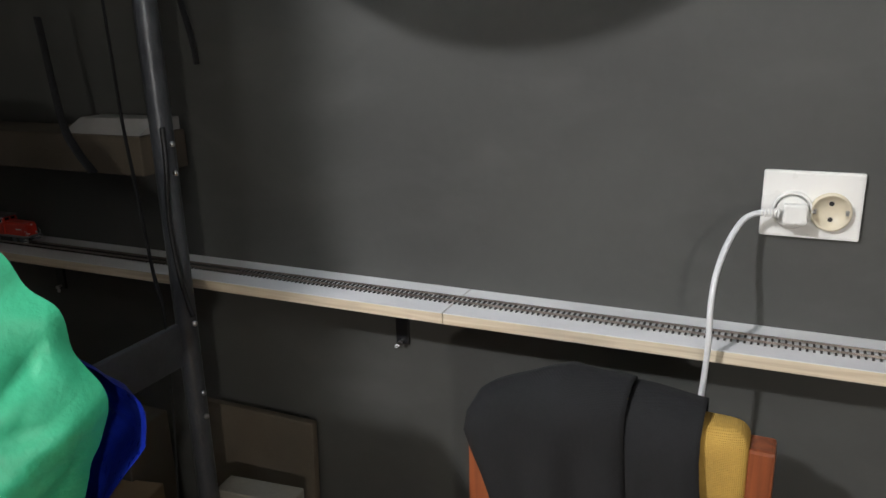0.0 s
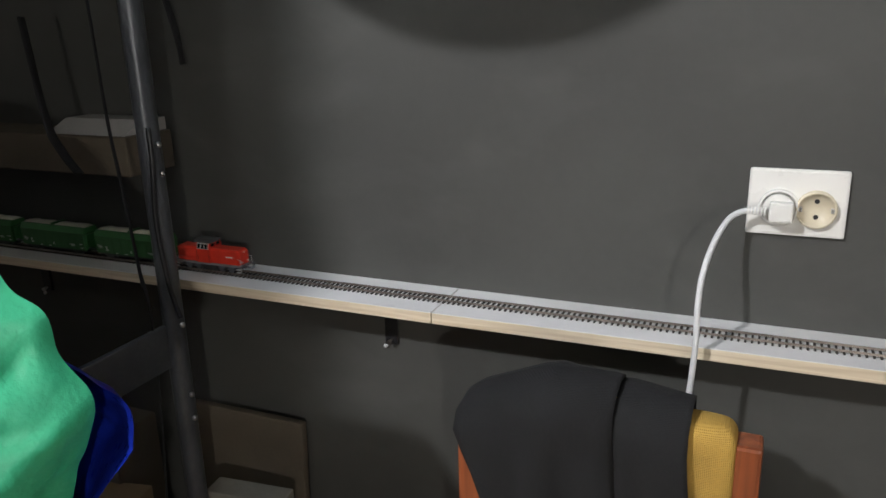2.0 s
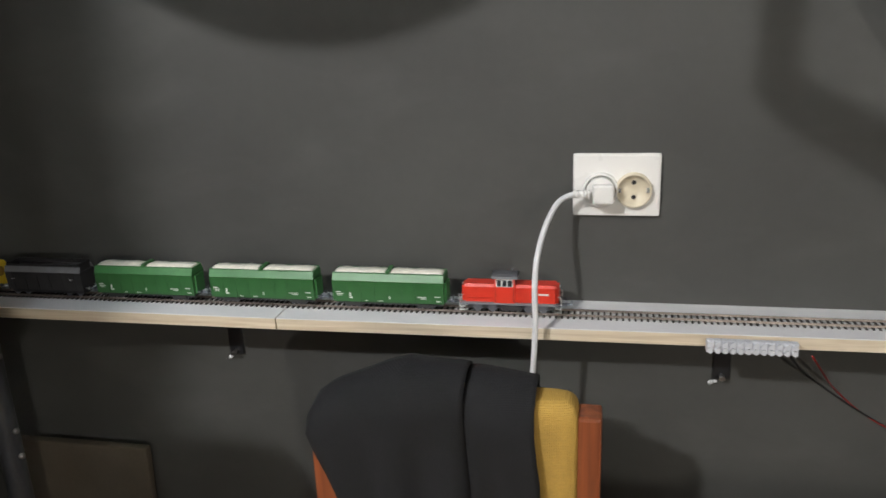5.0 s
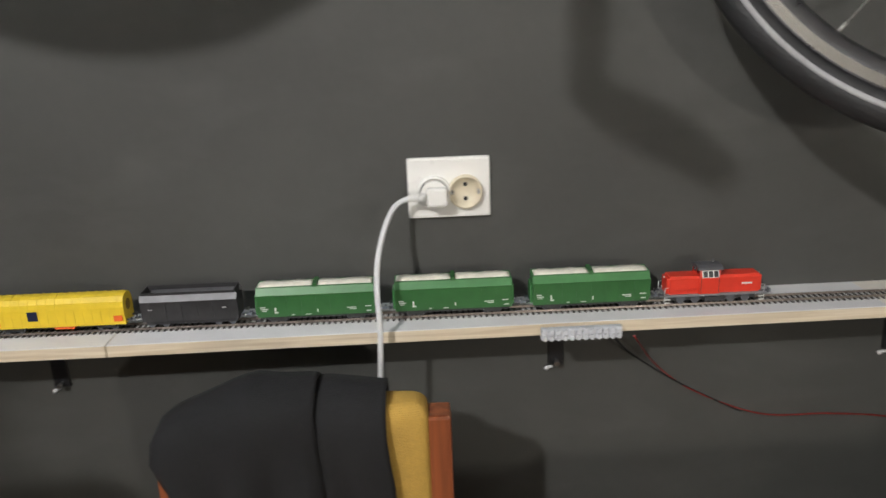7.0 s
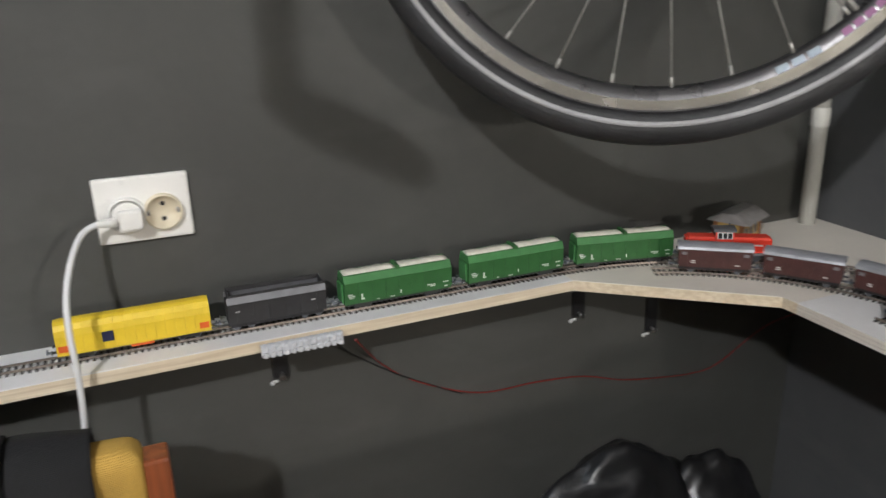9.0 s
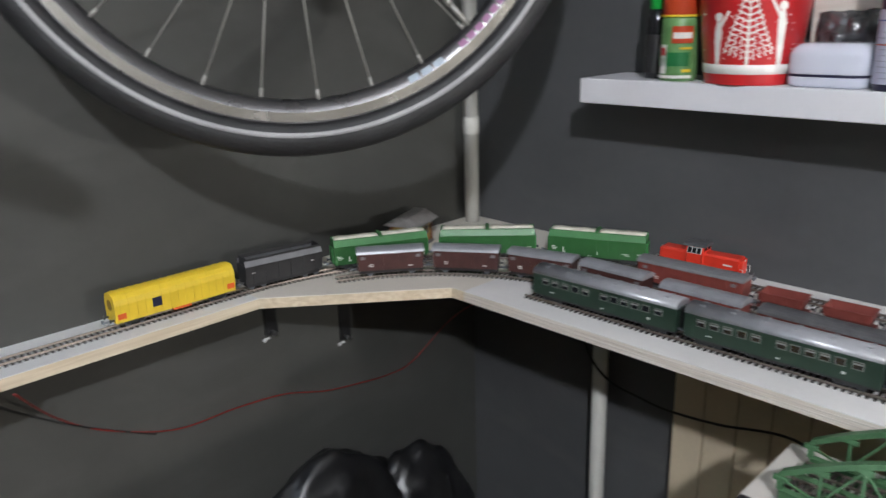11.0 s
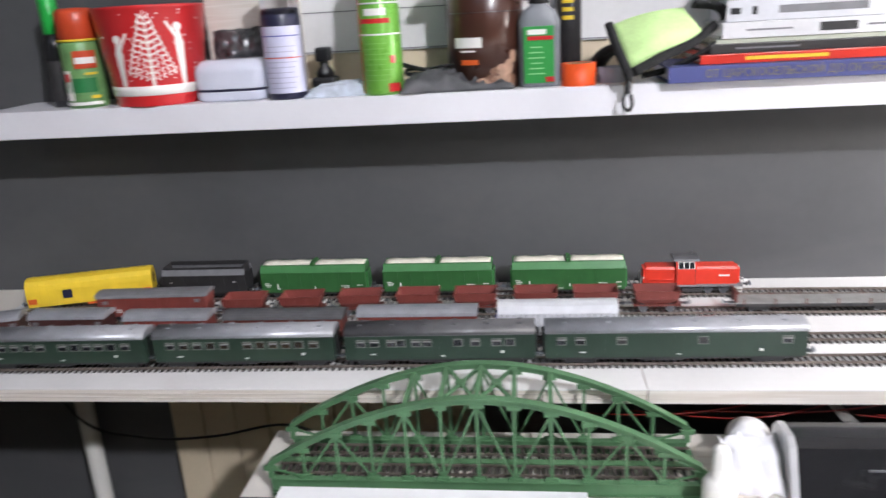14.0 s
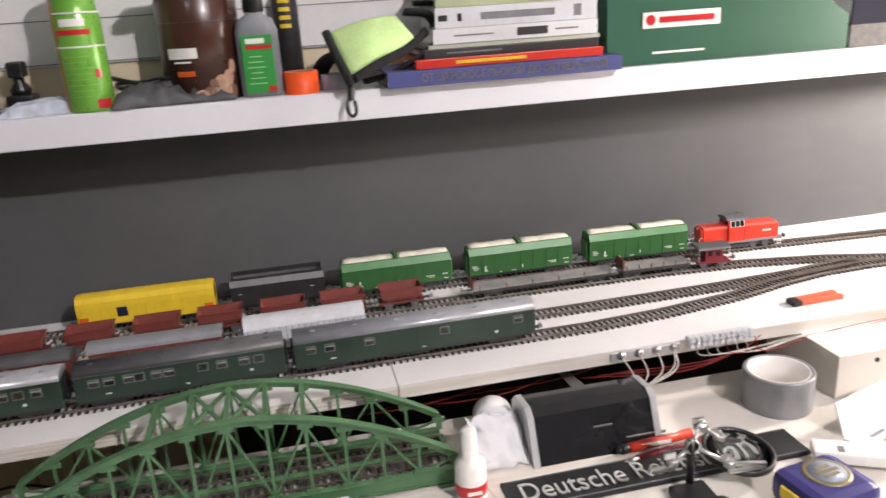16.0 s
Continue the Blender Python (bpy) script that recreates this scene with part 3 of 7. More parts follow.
def green_wagon():
    t = thing("hopper_wagon", "green swing-roof model hopper wagon with cream load", "wagon", group="wagons of the moving train")
    L = 0.151
    body = quick("body", GREEN, t, lambda bm: prism(bm, [(-0.0150, 0.0085), (0.0150, 0.0085), (0.0168, 0.036), (-0.0168, 0.036)], -L / 2, L / 2))
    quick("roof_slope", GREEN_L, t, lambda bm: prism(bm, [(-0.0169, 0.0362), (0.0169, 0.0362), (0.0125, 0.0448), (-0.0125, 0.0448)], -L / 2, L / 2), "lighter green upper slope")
    for a, b in ((-0.0735, -0.003), (0.003, 0.0735)):
        def heap(bm, a=a, b=b):
            n = 14
            rows = []
            for i in range(n + 1):
                x = a + (b - a) * i / n
                hgt = 0.0455 + (0.0014 + 0.0003 * math.sin(i * 1.7 + a * 300) + 0.0004 * math.sin(i * 0.8)) * (0.3 if i in (0, n) else 1)
                rows.append([bm.verts.new((x, y, z)) for y, z in ((-0.0120, 0.0445), (-0.0112, hgt - 0.0008), (0, hgt + 0.0006), (0.0112, hgt - 0.0008), (0.0120, 0.0445))])
            for r, q in zip(rows, rows[1:]):
                for k in range(4):
                    bm.faces.new((r[k], r[k + 1], q[k + 1], q[k])).smooth = True
            bm.faces.new(rows[0])
            bm.faces.new(rows[-1][::-1])
        quick("load", LOAD, t, heap, "cream granular load")
    quick("roof_bridge", GREEN, t, lambda bm: box(bm, (0, 0, 0.0462), (0.0055, 0.026, 0.005), 0.0006))
    many("roof_edge", GREEN, t, lambda bm: [box(bm, (0, s * 0.0122, 0.0452), (L, 0.0009, 0.0012)) for s in (-1, 1)])
    rib = quick("side_rib", GREEN, body, lambda bm: prism(bm, [(-0.0152, 0.009), (-0.0170, 0.0358), (-0.0174, 0.0358), (-0.0157, 0.009)], -0.0005, 0.0005))
    for x in (-0.056, -0.037, -0.0185, 0.0, 0.0185, 0.037, 0.056):
        again(rib, (x, 0, 0), body)
        again(rib, (x, 0, 0), body, 180)
    rib.location = (-0.0750, 0, 0)
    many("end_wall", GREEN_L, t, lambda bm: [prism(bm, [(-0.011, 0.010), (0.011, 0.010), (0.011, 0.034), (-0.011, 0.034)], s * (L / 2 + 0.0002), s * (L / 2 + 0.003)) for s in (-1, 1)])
    quick("underframe", CHARCOAL, t, lambda bm: (box(bm, (0, 0, 0.0065), (L * 0.97, 0.022, 0.004)), [box(bm, (x, 0, 0.0045), (0.022, 0.024, 0.006), 0.001) for x in (-0.05, 0.05)]))
    def let(bm):
        for s in (-1, 1):
            for x, z, w, h in ((-0.068, 0.0212, 0.007, 0.0011), (-0.066, 0.0188, 0.009, 0.0011), (-0.0665, 0.0166, 0.006, 0.0008), (-0.052, 0.0180, 0.0022, 0.0050), (-0.051, 0.0140, 0.005, 0.0018),
                               (0.046, 0.0170, 0.012, 0.0010), (0.048, 0.0150, 0.008, 0.0009), (0.067, 0.0180, 0.008, 0.0011), (0.068, 0.0120, 0.006, 0.0010), (0.0022, 0.0150, 0.0016, 0.0040), (-0.03, 0.0105, 0.004, 0.0008), (-0.01, 0.0105, 0.007, 0.0008)):
                y = 0.0150 + (z - 0.0085) / 0.0275 * 0.0018
                box(bm, (x if s < 0 else -x, s * (y + 0.00025), z), (w, 0.0003, h))
    many("lettering_bar", WHITE_MARK, t, let, "small white lettering bar")
    wheelset(t, [-0.058, -0.042, 0.042, 0.058], 0.0048)
    buffers(t, L + 0.004)
    return t


def black_wagon():
    t = thing("coal_hopper_wagon", "charcoal open model hopper wagon with grey upper band", "wagon", group="wagons of the moving train")
    L = 0.124
    body = quick("body", CHARCOAL, t, lambda bm: prism(bm, [(-0.0135, 0.0085), (0.0135, 0.0085), (0.0162, 0.034), (-0.0162, 0.034)], -L / 2, L / 2))
    for s in (-1, 1):
        quick("side_band", GREY_BAND, t, lambda bm, s=s: prism(bm, [(s * 0.0163, 0.0342), (s * 0.0130, 0.0415), (s * 0.0118, 0.0415), (s * 0.0150, 0.0342)], -L / 2, L / 2), "grey sloping band")
    quick("inner_floor", CHARCOAL, t, lambda bm: box(bm, (0, 0, 0.0345), (L, 0.030, 0.0008)))
    quick("top_rim", CHARCOAL, t, lambda bm: (box(bm, (0, 0.0118, 0.0438), (L - 0.004, 0.0014, 0.005)), box(bm, (0, -0.0118, 0.0428), (L - 0.004, 0.0014, 0.003)), [box(bm, (s * (L / 2 - 0.003), 0, 0.040), (0.0014, 0.024, 0.011)) for s in (-1, 1)]))
    for x in (-0.05, -0.03, -0.01, 0.01, 0.03, 0.05):
        for s in (-1, 1):
            quick("side_rib", CHARCOAL, body, lambda bm, x=x, s=s: prism(bm, [(s * 0.0137, 0.009), (s * 0.0164, 0.0338), (s * 0.0170, 0.0338), (s * 0.0143, 0.009)], x - 0.0006, x + 0.0006))
    quick("underframe", BLACK, t, lambda bm: box(bm, (0, 0, 0.006), (L * 0.95, 0.020, 0.005)))
    many("lettering_bar", WHITE_MARK, t, lambda bm: [box(bm, (x, s * 0.0158, 0.0245), (0.005, 0.0003, 0.001)) for s in (-1, 1) for x in (-0.05, 0.045)], "faint white lettering bars")
    wheelset(t, [-0.052, -0.034, 0.034, 0.052], 0.005)
    buffers(t, L + 0.004, mat_b=STEEL)
    return t


def yellow_wagon():
    t = thing("tarpaulin_wagon", "yellow canvas-covered model wagon with dark blue panel", "wagon", group="wagons of the moving train")
    L = 0.172
    prof = [(-0.0160, 0.0110), (0.0160, 0.0110), (0.0164, 0.030), (0.0152, 0.0370), (0.0110, 0.0425), (0.0050, 0.0447), (-0.0050, 0.0447), (-0.0110, 0.0425), (-0.0152, 0.0370), (-0.0164, 0.030)]
    quick("tarpaulin", YELLOW, t, lambda bm: prism(bm, prof, -L / 2 + 0.003, L / 2 - 0.003))
    def hoops(bm):
        for i in range(15):
            x = -0.079 + i * 0.01129
            pts = [(x, y * 1.01, z + (0.0003 if z > 0.02 else 0)) for y, z in prof[1:]] + [(x, -0.0160, 0.0112)]
            tube(bm, pts, 0.00030, 5, False)
    many("hoop", YELLOW, t, hoops, "raised canvas hoop")
    many("end_wall", YELLOW, t, lambda bm: [prism(bm, [(y * 0.97, z * 0.985 + 0.0002) for y, z in prof], s * (L / 2 - 0.003), s * (L / 2)) for s in (-1, 1)])
    many("end_roundel", mat("faded_brown_print", (0.30, 0.18, 0.03), 0.6), t, lambda bm: [cyl(bm, (s * L / 2, 0, 0.029), (s * (L / 2 + 0.0004), 0, 0.029), 0.007, 18) for s in (-1, 1)])
    many("side_panel", mat("navy_panel", (0.015, 0.018, 0.05), 0.4), t, lambda bm: [box(bm, (s * -0.030, s * -0.0170, 0.0232), (0.0125, 0.0006, 0.0115)) for s in (-1, 1)], "dark blue square panel")
    many("corner_panel", ORANGE, t, lambda bm: [box(bm, (sx * 0.078, sy * 0.0170, 0.0165), (0.011, 0.0008, 0.007)) for sx in (-1, 1) for sy in (-1, 1)], "orange corner panel")
    quick("sill", YELLOW, t, lambda bm: box(bm, (0, 0, 0.0095), (L, 0.0300, 0.0030), 0.0004))
    quick("tank", ORANGE, t, lambda bm: box(bm, (0.006, 0, 0.006), (0.026, 0.026, 0.004), 0.0008), "orange underframe box")
    quick("underframe", BLACK, t, lambda bm: (box(bm, (0, 0, 0.007), (L * 0.95, 0.014, 0.003)), [box(bm, (x, 0, 0.005), (0.024, 0.024, 0.005), 0.001) for x in (-0.06, 0.06)]))
    wheelset(t, [-0.069, -0.051, 0.051, 0.069], 0.005)
    buffers(t, L)
    return t


def arch_profile(w, z0, zs, zt, n=8):
    """Body and rounded roof: straight to zs, then an arch to zt."""
    roof = [(w * math.cos(math.pi * i / n), zs + (zt - zs) * math.sin(math.pi * i / n) ** 0.8 if 0 < i < n else zs) for i in range(n + 1)]
    return roof


def van(L=0.100, body_m=None, roof_m=None, h=0.034, top=0.0405, label="", doors=True):
    t = thing("covered_wagon", label, "wagon", group="goods wagons on the sidings")
    b = quick("body", body_m or BROWN, t, lambda bm: box(bm, (0, 0, (h + 0.009) / 2), (L, 0.029, h - 0.009), 0.0004))
    quick("roof", roof_m or ROOF, t, lambda bm: prism(bm, arch_profile(0.0160, 0, h - 0.0005, top), -L / 2 - 0.0015, L / 2 + 0.0015), "curved grey roof")
    for s in (-1, 1):
        if doors:
            quick("door", body_m or BROWN, b, lambda bm, s=s: box(bm, (0, s * 0.0149, 0.021), (0.022, 0.0012, 0.022), 0.0003))
        many("rib", body_m or BROWN, b, lambda bm, s=s: [box(bm, (x * L, s * 0.0148, 0.0215), (0.0012, 0.0010, h - 0.010)) for x in (-0.48, -0.36, -0.24, -0.14, 0.14, 0.24, 0.36, 0.48)])
        many("vent", GREY_BAND, b, lambda bm, s=s: [box(bm, (x * L, s * 0.0150, h - 0.006), (0.007, 0.0008, 0.004)) for x in (-0.42, 0.42)])
        many("lettering_bar", WHITE_MARK, b, lambda bm, s=s: [box(bm, (x * L, s * 0.0151, z), (0.006, 0.0004, 0.0012)) for x, z in ((-0.30, 0.018), (-0.30, 0.0155), (0.30, 0.014))], "small white lettering bars")
    quick("underframe", BLACK, t, lambda bm: box(bm, (0, 0, 0.007), (L * 0.97, 0.024, 0.004)))
    wheelset(t, [-L * 0.32, L * 0.32], 0.0055)
    buffers(t, L)
    return t


def small_hopper(L=0.056):
    t = thing("ore_hopper_wagon", "short red-brown open model hopper wagon", "wagon", group="ore hoppers on the siding")
    def tub(bm):
        # floor, waist and rim loops outside, then rim and well inside
        loops = []
        for z, hx, hy in ((0.0095, 0.30, 0.0080), (0.0175, 0.47, 0.0140), (0.0268, 0.50, 0.0152), (0.0268, 0.478, 0.0140), (0.0180, 0.44, 0.0120), (0.0150, 0.30, 0.0070)):
            loops.append([bm.verts.new((sx * hx * L, sy * hy, z)) for sx, sy in ((-1, -1), (1, -1), (1, 1), (-1, 1))])
        for a, b in zip(loops, loops[1:]):
            for k in range(4):
                bm.faces.new((a[k], a[(k + 1) % 4], b[(k + 1) % 4], b[k]))
        bm.faces.new(loops[0][::-1])
        bm.faces.new(loops[-1])
    body = quick("hopper", BROWN_L, t, tub)
    for x in (-0.4, -0.13, 0.13, 0.4):
        many("side_rib", BROWN_L, body, lambda bm, x=x: [prism(bm, [(s * 0.0142, 0.0178), (s * 0.0154, 0.0266), (s * 0.0162, 0.0266), (s * 0.0150, 0.0178)], x * L - 0.0006, x * L + 0.0006) for s in (-1, 1)])
    many("rim", BROWN_L, t, lambda bm: [box(bm, (0, s * 0.0151, 0.0273), (L * 1.01, 0.0020, 0.0009)) for s in (-1, 1)])
    quick("underframe", BROWN, t, lambda bm: (box(bm, (0, 0, 0.0090), (L + 0.004, 0.022, 0.0022)), [box(bm, (s * (L / 2 - 0.004), 0, 0.0135), (0.0015, 0.020, 0.009)) for s in (-1, 1)]))
    wheelset(t, [-0.017, 0.017], 0.0055)
    buffers(t, L + 0.004)
    return t


def flat_wagon(L=0.150, label=""):
    t = thing("flat_wagon", label, "wagon", group="flat wagons on the siding")
    many("deck_plank", FLAT_GREY, t, lambda bm: [box(bm, (-L / 2 + (i + 0.5) * L / 12, 0, 0.0118), (L / 12 - 0.0005, 0.028, 0.0016)) for i in range(12)], "grey plank deck")
    many("sole_bar", CHARCOAL, t, lambda bm: [box(bm, (0, s * 0.0125, 0.0092), (L, 0.0016, 0.004)) for s in (-1, 1)])
    many("bogie", BLACK, t, lambda bm: [box(bm, (s * L * 0.36, 0, 0.0052), (0.026, 0.022, 0.006), 0.001) for s in (-1, 1)])
    many("stake", BROWN, t, lambda bm: [box(bm, (L * k, s * 0.0142, 0.0135), (0.0014, 0.0010, 0.007)) for k in (-0.45, -0.27, -0.09, 0.09, 0.27, 0.45) for s in (-1, 1)])
    quick("end_board", BROWN, t, lambda bm: box(bm, (-L / 2 + 0.001, 0, 0.018), (0.003, 0.024, 0.014), 0.0004), "brown end board")
    wheelset(t, [-L * 0.36 - 0.008, -L * 0.36 + 0.008, L * 0.36 - 0.008, L * 0.36 + 0.008], 0.0050)
    buffers(t, L)
    return t


def coach(L=0.212, roof_m=None, windows=(), label="", wide=()):
    t = thing("passenger_coach", label, "coach", group="passenger coaches on the front siding")
    w = 0.0162
    b = quick("body", COACH_G, t, lambda bm: box(bm, (0, 0, 0.0225), (L, 2 * w, 0.0270), 0.0005))
    quick("roof", roof_m or ROOF, t, lambda bm: prism(bm, arch_profile(w + 0.0004, 0, 0.0358, 0.0445, 10), -L / 2, L / 2, True), "rounded grey roof")
    many("roof_vent", roof_m or ROOF, t, lambda bm: [box(bm, (x * L, s * 0.006, 0.0440), (0.005, 0.003, 0.0022), 0.0004) for x in (-0.42, -0.25, -0.08, 0.08, 0.25, 0.42) for s in (-1, 1)])
    many("gutter", WHITE_MARK if roof_m is None else GREY_BAND, t, lambda bm: [box(bm, (0, s * (w + 0.0002), 0.0356), (L, 0.0005, 0.0005)) for s in (-1, 1)])
    fr = B()
    box(fr, (0, 0, 0), (0.0115, 0.0005, 0.0088))
    frame_ob = part("window", fr, mat("window_frame", (0.16, 0.17, 0.15), 0.45), b, "thin grey window frame")
    pn = B()
    box(pn, (0, 0, 0), (0.0092, 0.0005, 0.0066))
    pane_ob = part("pane", pn, GLASS_D, frame_ob)
    bar = B()
    box(bar, (0, 0, 0), (0.0092, 0.0004, 0.0016))
    bar_ob = part("blind", bar, FLAT_GREY, frame_ob, "pale half-drawn blind")
    first = True
    for k, x in enumerate(windows):
        for s in (-1, 1):
            loc = (x * L, s * (w + 0.0001), 0.0272)
            if first:
                f, first = frame_ob, False
                f.location = loc
                pane_ob.location, bar_ob.location = (0, s * 0.0003, 0), (0, s * 0.0005, 0.0018)
            else:
                f = again(frame_ob, loc, b)
                again(pane_ob, (0, s * 0.0003, 0), f)
                if (k * 7 + (s > 0)) % 3:
                    again(bar_ob, (0, s * 0.0005, 0.0018), f)
    for s in (-1, 1):
        many("lettering_bar", WHITE_MARK, b, lambda bm, s=s: [box(bm, (x * L, s * (w + 0.0002), z), (ww, 0.0004, hh)) for x, z, ww, hh in ((0.33, 0.0165, 0.0036, 0.0026), (-0.35, 0.0150, 0.006, 0.0012), (0.02, 0.0125, 0.004, 0.0012))], "white lettering bars")
        many("door", COACH_G, b, lambda bm, s=s: [box(bm, (x * L, s * (w + 0.0001), 0.0230), (0.0105, 0.0005, 0.0240), 0.0002) for x in (-0.47, 0.47, *wide)])
    many("end_bellows", BLACK, t, lambda bm: [box(bm, (s * (L / 2 + 0.0015), 0, 0.022), (0.003, 0.014, 0.026), 0.001) for s in (-1, 1)])
    quick("underframe", CHARCOAL, t, lambda bm: (box(bm, (0, 0, 0.0075), (L * 0.98, 0.026, 0.0035)), box(bm, (-0.01, 0, 0.0050), (0.045, 0.022, 0.0045), 0.001)))
    many("bogie", BLACK, t, lambda bm: [box(bm, (s * L * 0.36, 0, 0.0048), (0.034, 0.025, 0.0058), 0.0012) for s in (-1, 1)])
    wheelset(t, [-L * 0.36 - 0.012, -L * 0.36 + 0.012, L * 0.36 - 0.012, L * 0.36 + 0.012], 0.0052)
    buffers(t, L)
    return t


TRAIN = [(loco(), 0.0685, 0.07)]
g = green_wagon()
TRAIN.append((g, 0.230, 0.10))
for off in (0.4085, 0.586):
    TRAIN.append((copy_thing(g, pose(0, 0, 0)), off, 0.10))
TRAIN += [(black_wagon(), 0.748, 0.086), (yellow_wagon(), 0.917, 0.12)]

for ob, _, _ in TRAIN:
    ob.scale = (1, 1, TALL)
TRAIN[0][0].scale = (1.06, 1.04, 1.13)
LEAD = [(0.0, -2.235), (1.5, -1.845), (3.5, -1.361), (7.0, -0.539), (8.0, -0.300), (11.0, 0.420), (12.5, 0.797), (13.5, 1.050), (14.5, 1.285), (16.0, 1.637)]


def lead(t):
    """Where the locomotive's nose is along the main line."""
    for (a, sa), (b, sb) in zip(LEAD, LEAD[1:]):
        if t <= b:
            return sa + (sb - sa) * (t - a) / (b - a)
    return LEAD[-1][1]


# wagons parked on the sidings, by where along the line their middles are
def park(ob, path, s, base, flip=0):
    ob.matrix_world = path.put(s, base) @ pose(0, 0, 0, 0, 0, flip) @ Matrix.Diagonal((1, 1, TALL, 1))
    return ob


y2 = lambda y: (-0.452 - y) * 1.001
arc3 = 0.360 * radians(67)
y3 = lambda y: arc3 + (-0.445 - y)
DARK_BROWN = mat("dark_oxide_paint", (0.062, 0.021, 0.018), 0.55, var=0.18, scale=60)
v1 = van(body_m=DARK_BROWN, label="oxide-brown covered model wagon with a curved silver-grey roof")
park(v1, P3, 0.086, 0.064)
for at in (0.205, 0.325, 0.443):
    park(copy_thing(v1, pose(0, 0, 0)), P3, at, 0.064)
park(van(0.152, BROWN_L, GREY_BAND, 0.034, 0.0395, "long red-brown covered model wagon with a flat grey roof"), P2, y2(-0.543), 0.10)
h1 = small_hopper()
park(h1, P2, y2(-0.667), 0.03)
for yy in (-0.745, -0.824, -0.902, -0.978, -1.056, -1.132, -1.208):
    park(copy_thing(h1, pose(0, 0, 0)), P2, y2(yy), 0.03)
park(flat_wagon(0.205, "long grey-decked flat model wagon with brown end board"), P2, y2(-1.405), 0.14)
park(flat_wagon(0.100, "short grey-decked empty flat model wagon"), P2, y2(-1.568), 0.07)


CRIMSON = mat("crimson_model_paint", (0.19, 0.014, 0.022), 0.42, var=0.1, scale=60)


def brake_van():
    t = thing("brake_van", "small dark red model brake van with grey roof", "wagon")
    quick("cabin", CRIMSON, t, lambda bm: box(bm, (0, 0, 0.0175), (0.026, 0.026, 0.017), 0.0005))
    quick("platform", CRIMSON, t, lambda bm: box(bm, (0, 0, 0.0088), (0.048, 0.027, 0.0025)))
    quick("roof", ROOF_D, t, lambda bm: prism(bm, arch_profile(0.0155, 0, 0.0262, 0.0305), -0.024, 0.024), "dark grey roof")
    many("pane", GLASS_D, t, lambda bm: [box(bm, (x, s * 0.0131, 0.020), (0.006, 0.0006, 0.006)) for x in (-0.006, 0.006) for s in (-1, 1)])
    many("handrail", WHITE_MARK, t, lambda bm: [tube(bm, [(sx * 0.022, sy * 0.012, 0.010), (sx * 0.022, sy * 0.012, 0.026)], 0.0005, 5, False) for sx in (-1, 1) for sy in (-1, 1)])
    wheelset(t, [-0.013, 0.013], 0.0055)
    buffers(t, 0.048)
    return t


park(brake_van(), P2, y2(-1.653), 0.03)
park(van(0.108, BROWN_L, ROOF, 0.031, 0.0385, "short red-brown covered model wagon with pale grey roof and white lettering"), P3, y3(-0.598), 0.07)
park(van(0.150, BROWN, ROOF_D, 0.031, 0.0370, "brown covered model wagon with a dark weathered roof"), P3, y3(-0.748), 0.10)
park(van(0.143, BROWN_L, ROOF, 0.033, 0.0400, "red-brown covered model wagon with a silver-grey roof"), P3, y3(-0.914), 0.10)


def silver_van():
    t = thing("sliding_wall_wagon", "silver sliding-wall model wagon with blue end", "wagon")
    L = 0.140
    b = quick("body", SILVER, t, lambda bm: box(bm, (0, 0, 0.0215), (L, 0.030, 0.0255), 0.0005))
    quick("roof", SILVER, t, lambda bm: prism(bm, [(-0.0152, 0.0342), (0.0152, 0.0342), (0.0120, 0.0420), (0.0040, 0.0438), (-0.0040, 0.0438), (-0.0120, 0.0420)], -L / 2, L / 2))
    many("wall_rib", GREY_BAND, b, lambda bm: [box(bm, (-0.065 + i * 0.0072, s * 0.0152, 0.0215), (0.0006, 0.0006, 0.024)) for i in range(19) for s in (-1, 1)])
    quick("end_panel", BLUE, t, lambda bm: box(bm, (-L / 2 - 0.0006, 0, 0.022), (0.0014, 0.030, 0.024), 0.0003), "blue end wall")
    quick("underframe", BLACK, t, lambda bm: box(bm, (0, 0, 0.007), (L * 0.97, 0.024, 0.004)))
    wheelset(t, [-0.045, 0.045], 0.0055)
    buffers(t, L)
    return t


park(silver_van(), P3, y3(-1.081), 0.09)
WIN_A = (-0.40, -0.325, -0.25, -0.175, -0.10, 0.03, 0.10, 0.17, 0.24, 0.31, 0.39)
WIN_B = (-0.41, -0.34, -0.25, -0.20, -0.12, -0.06, 0.10, 0.19, 0.30, 0.37)
y4 = lambda y: (-0.372 - y) * 1.0002
c1 = coach(0.214, ROOF, WIN_A, "bottle-green model passenger coach with silver-grey roof")
park(c1, P4, y4(-0.498), 0.15)
park(copy_thing(c1, pose(0, 0, 0)), P4, y4(-0.722), 0.15)
park(coach(0.214, ROOF_D, WIN_B, "bottle-green model coach with dark grey roof and small windows", wide=(-0.02,)), P4, y4(-0.948), 0.15)
park(coach(0.276, ROOF, (-0.435, -0.36, -0.20, 0.11, 0.425), "long bottle-green model luggage van with few windows", wide=(-0.28, 0.02, 0.28)), P4, y4(-1.203), 0.19)

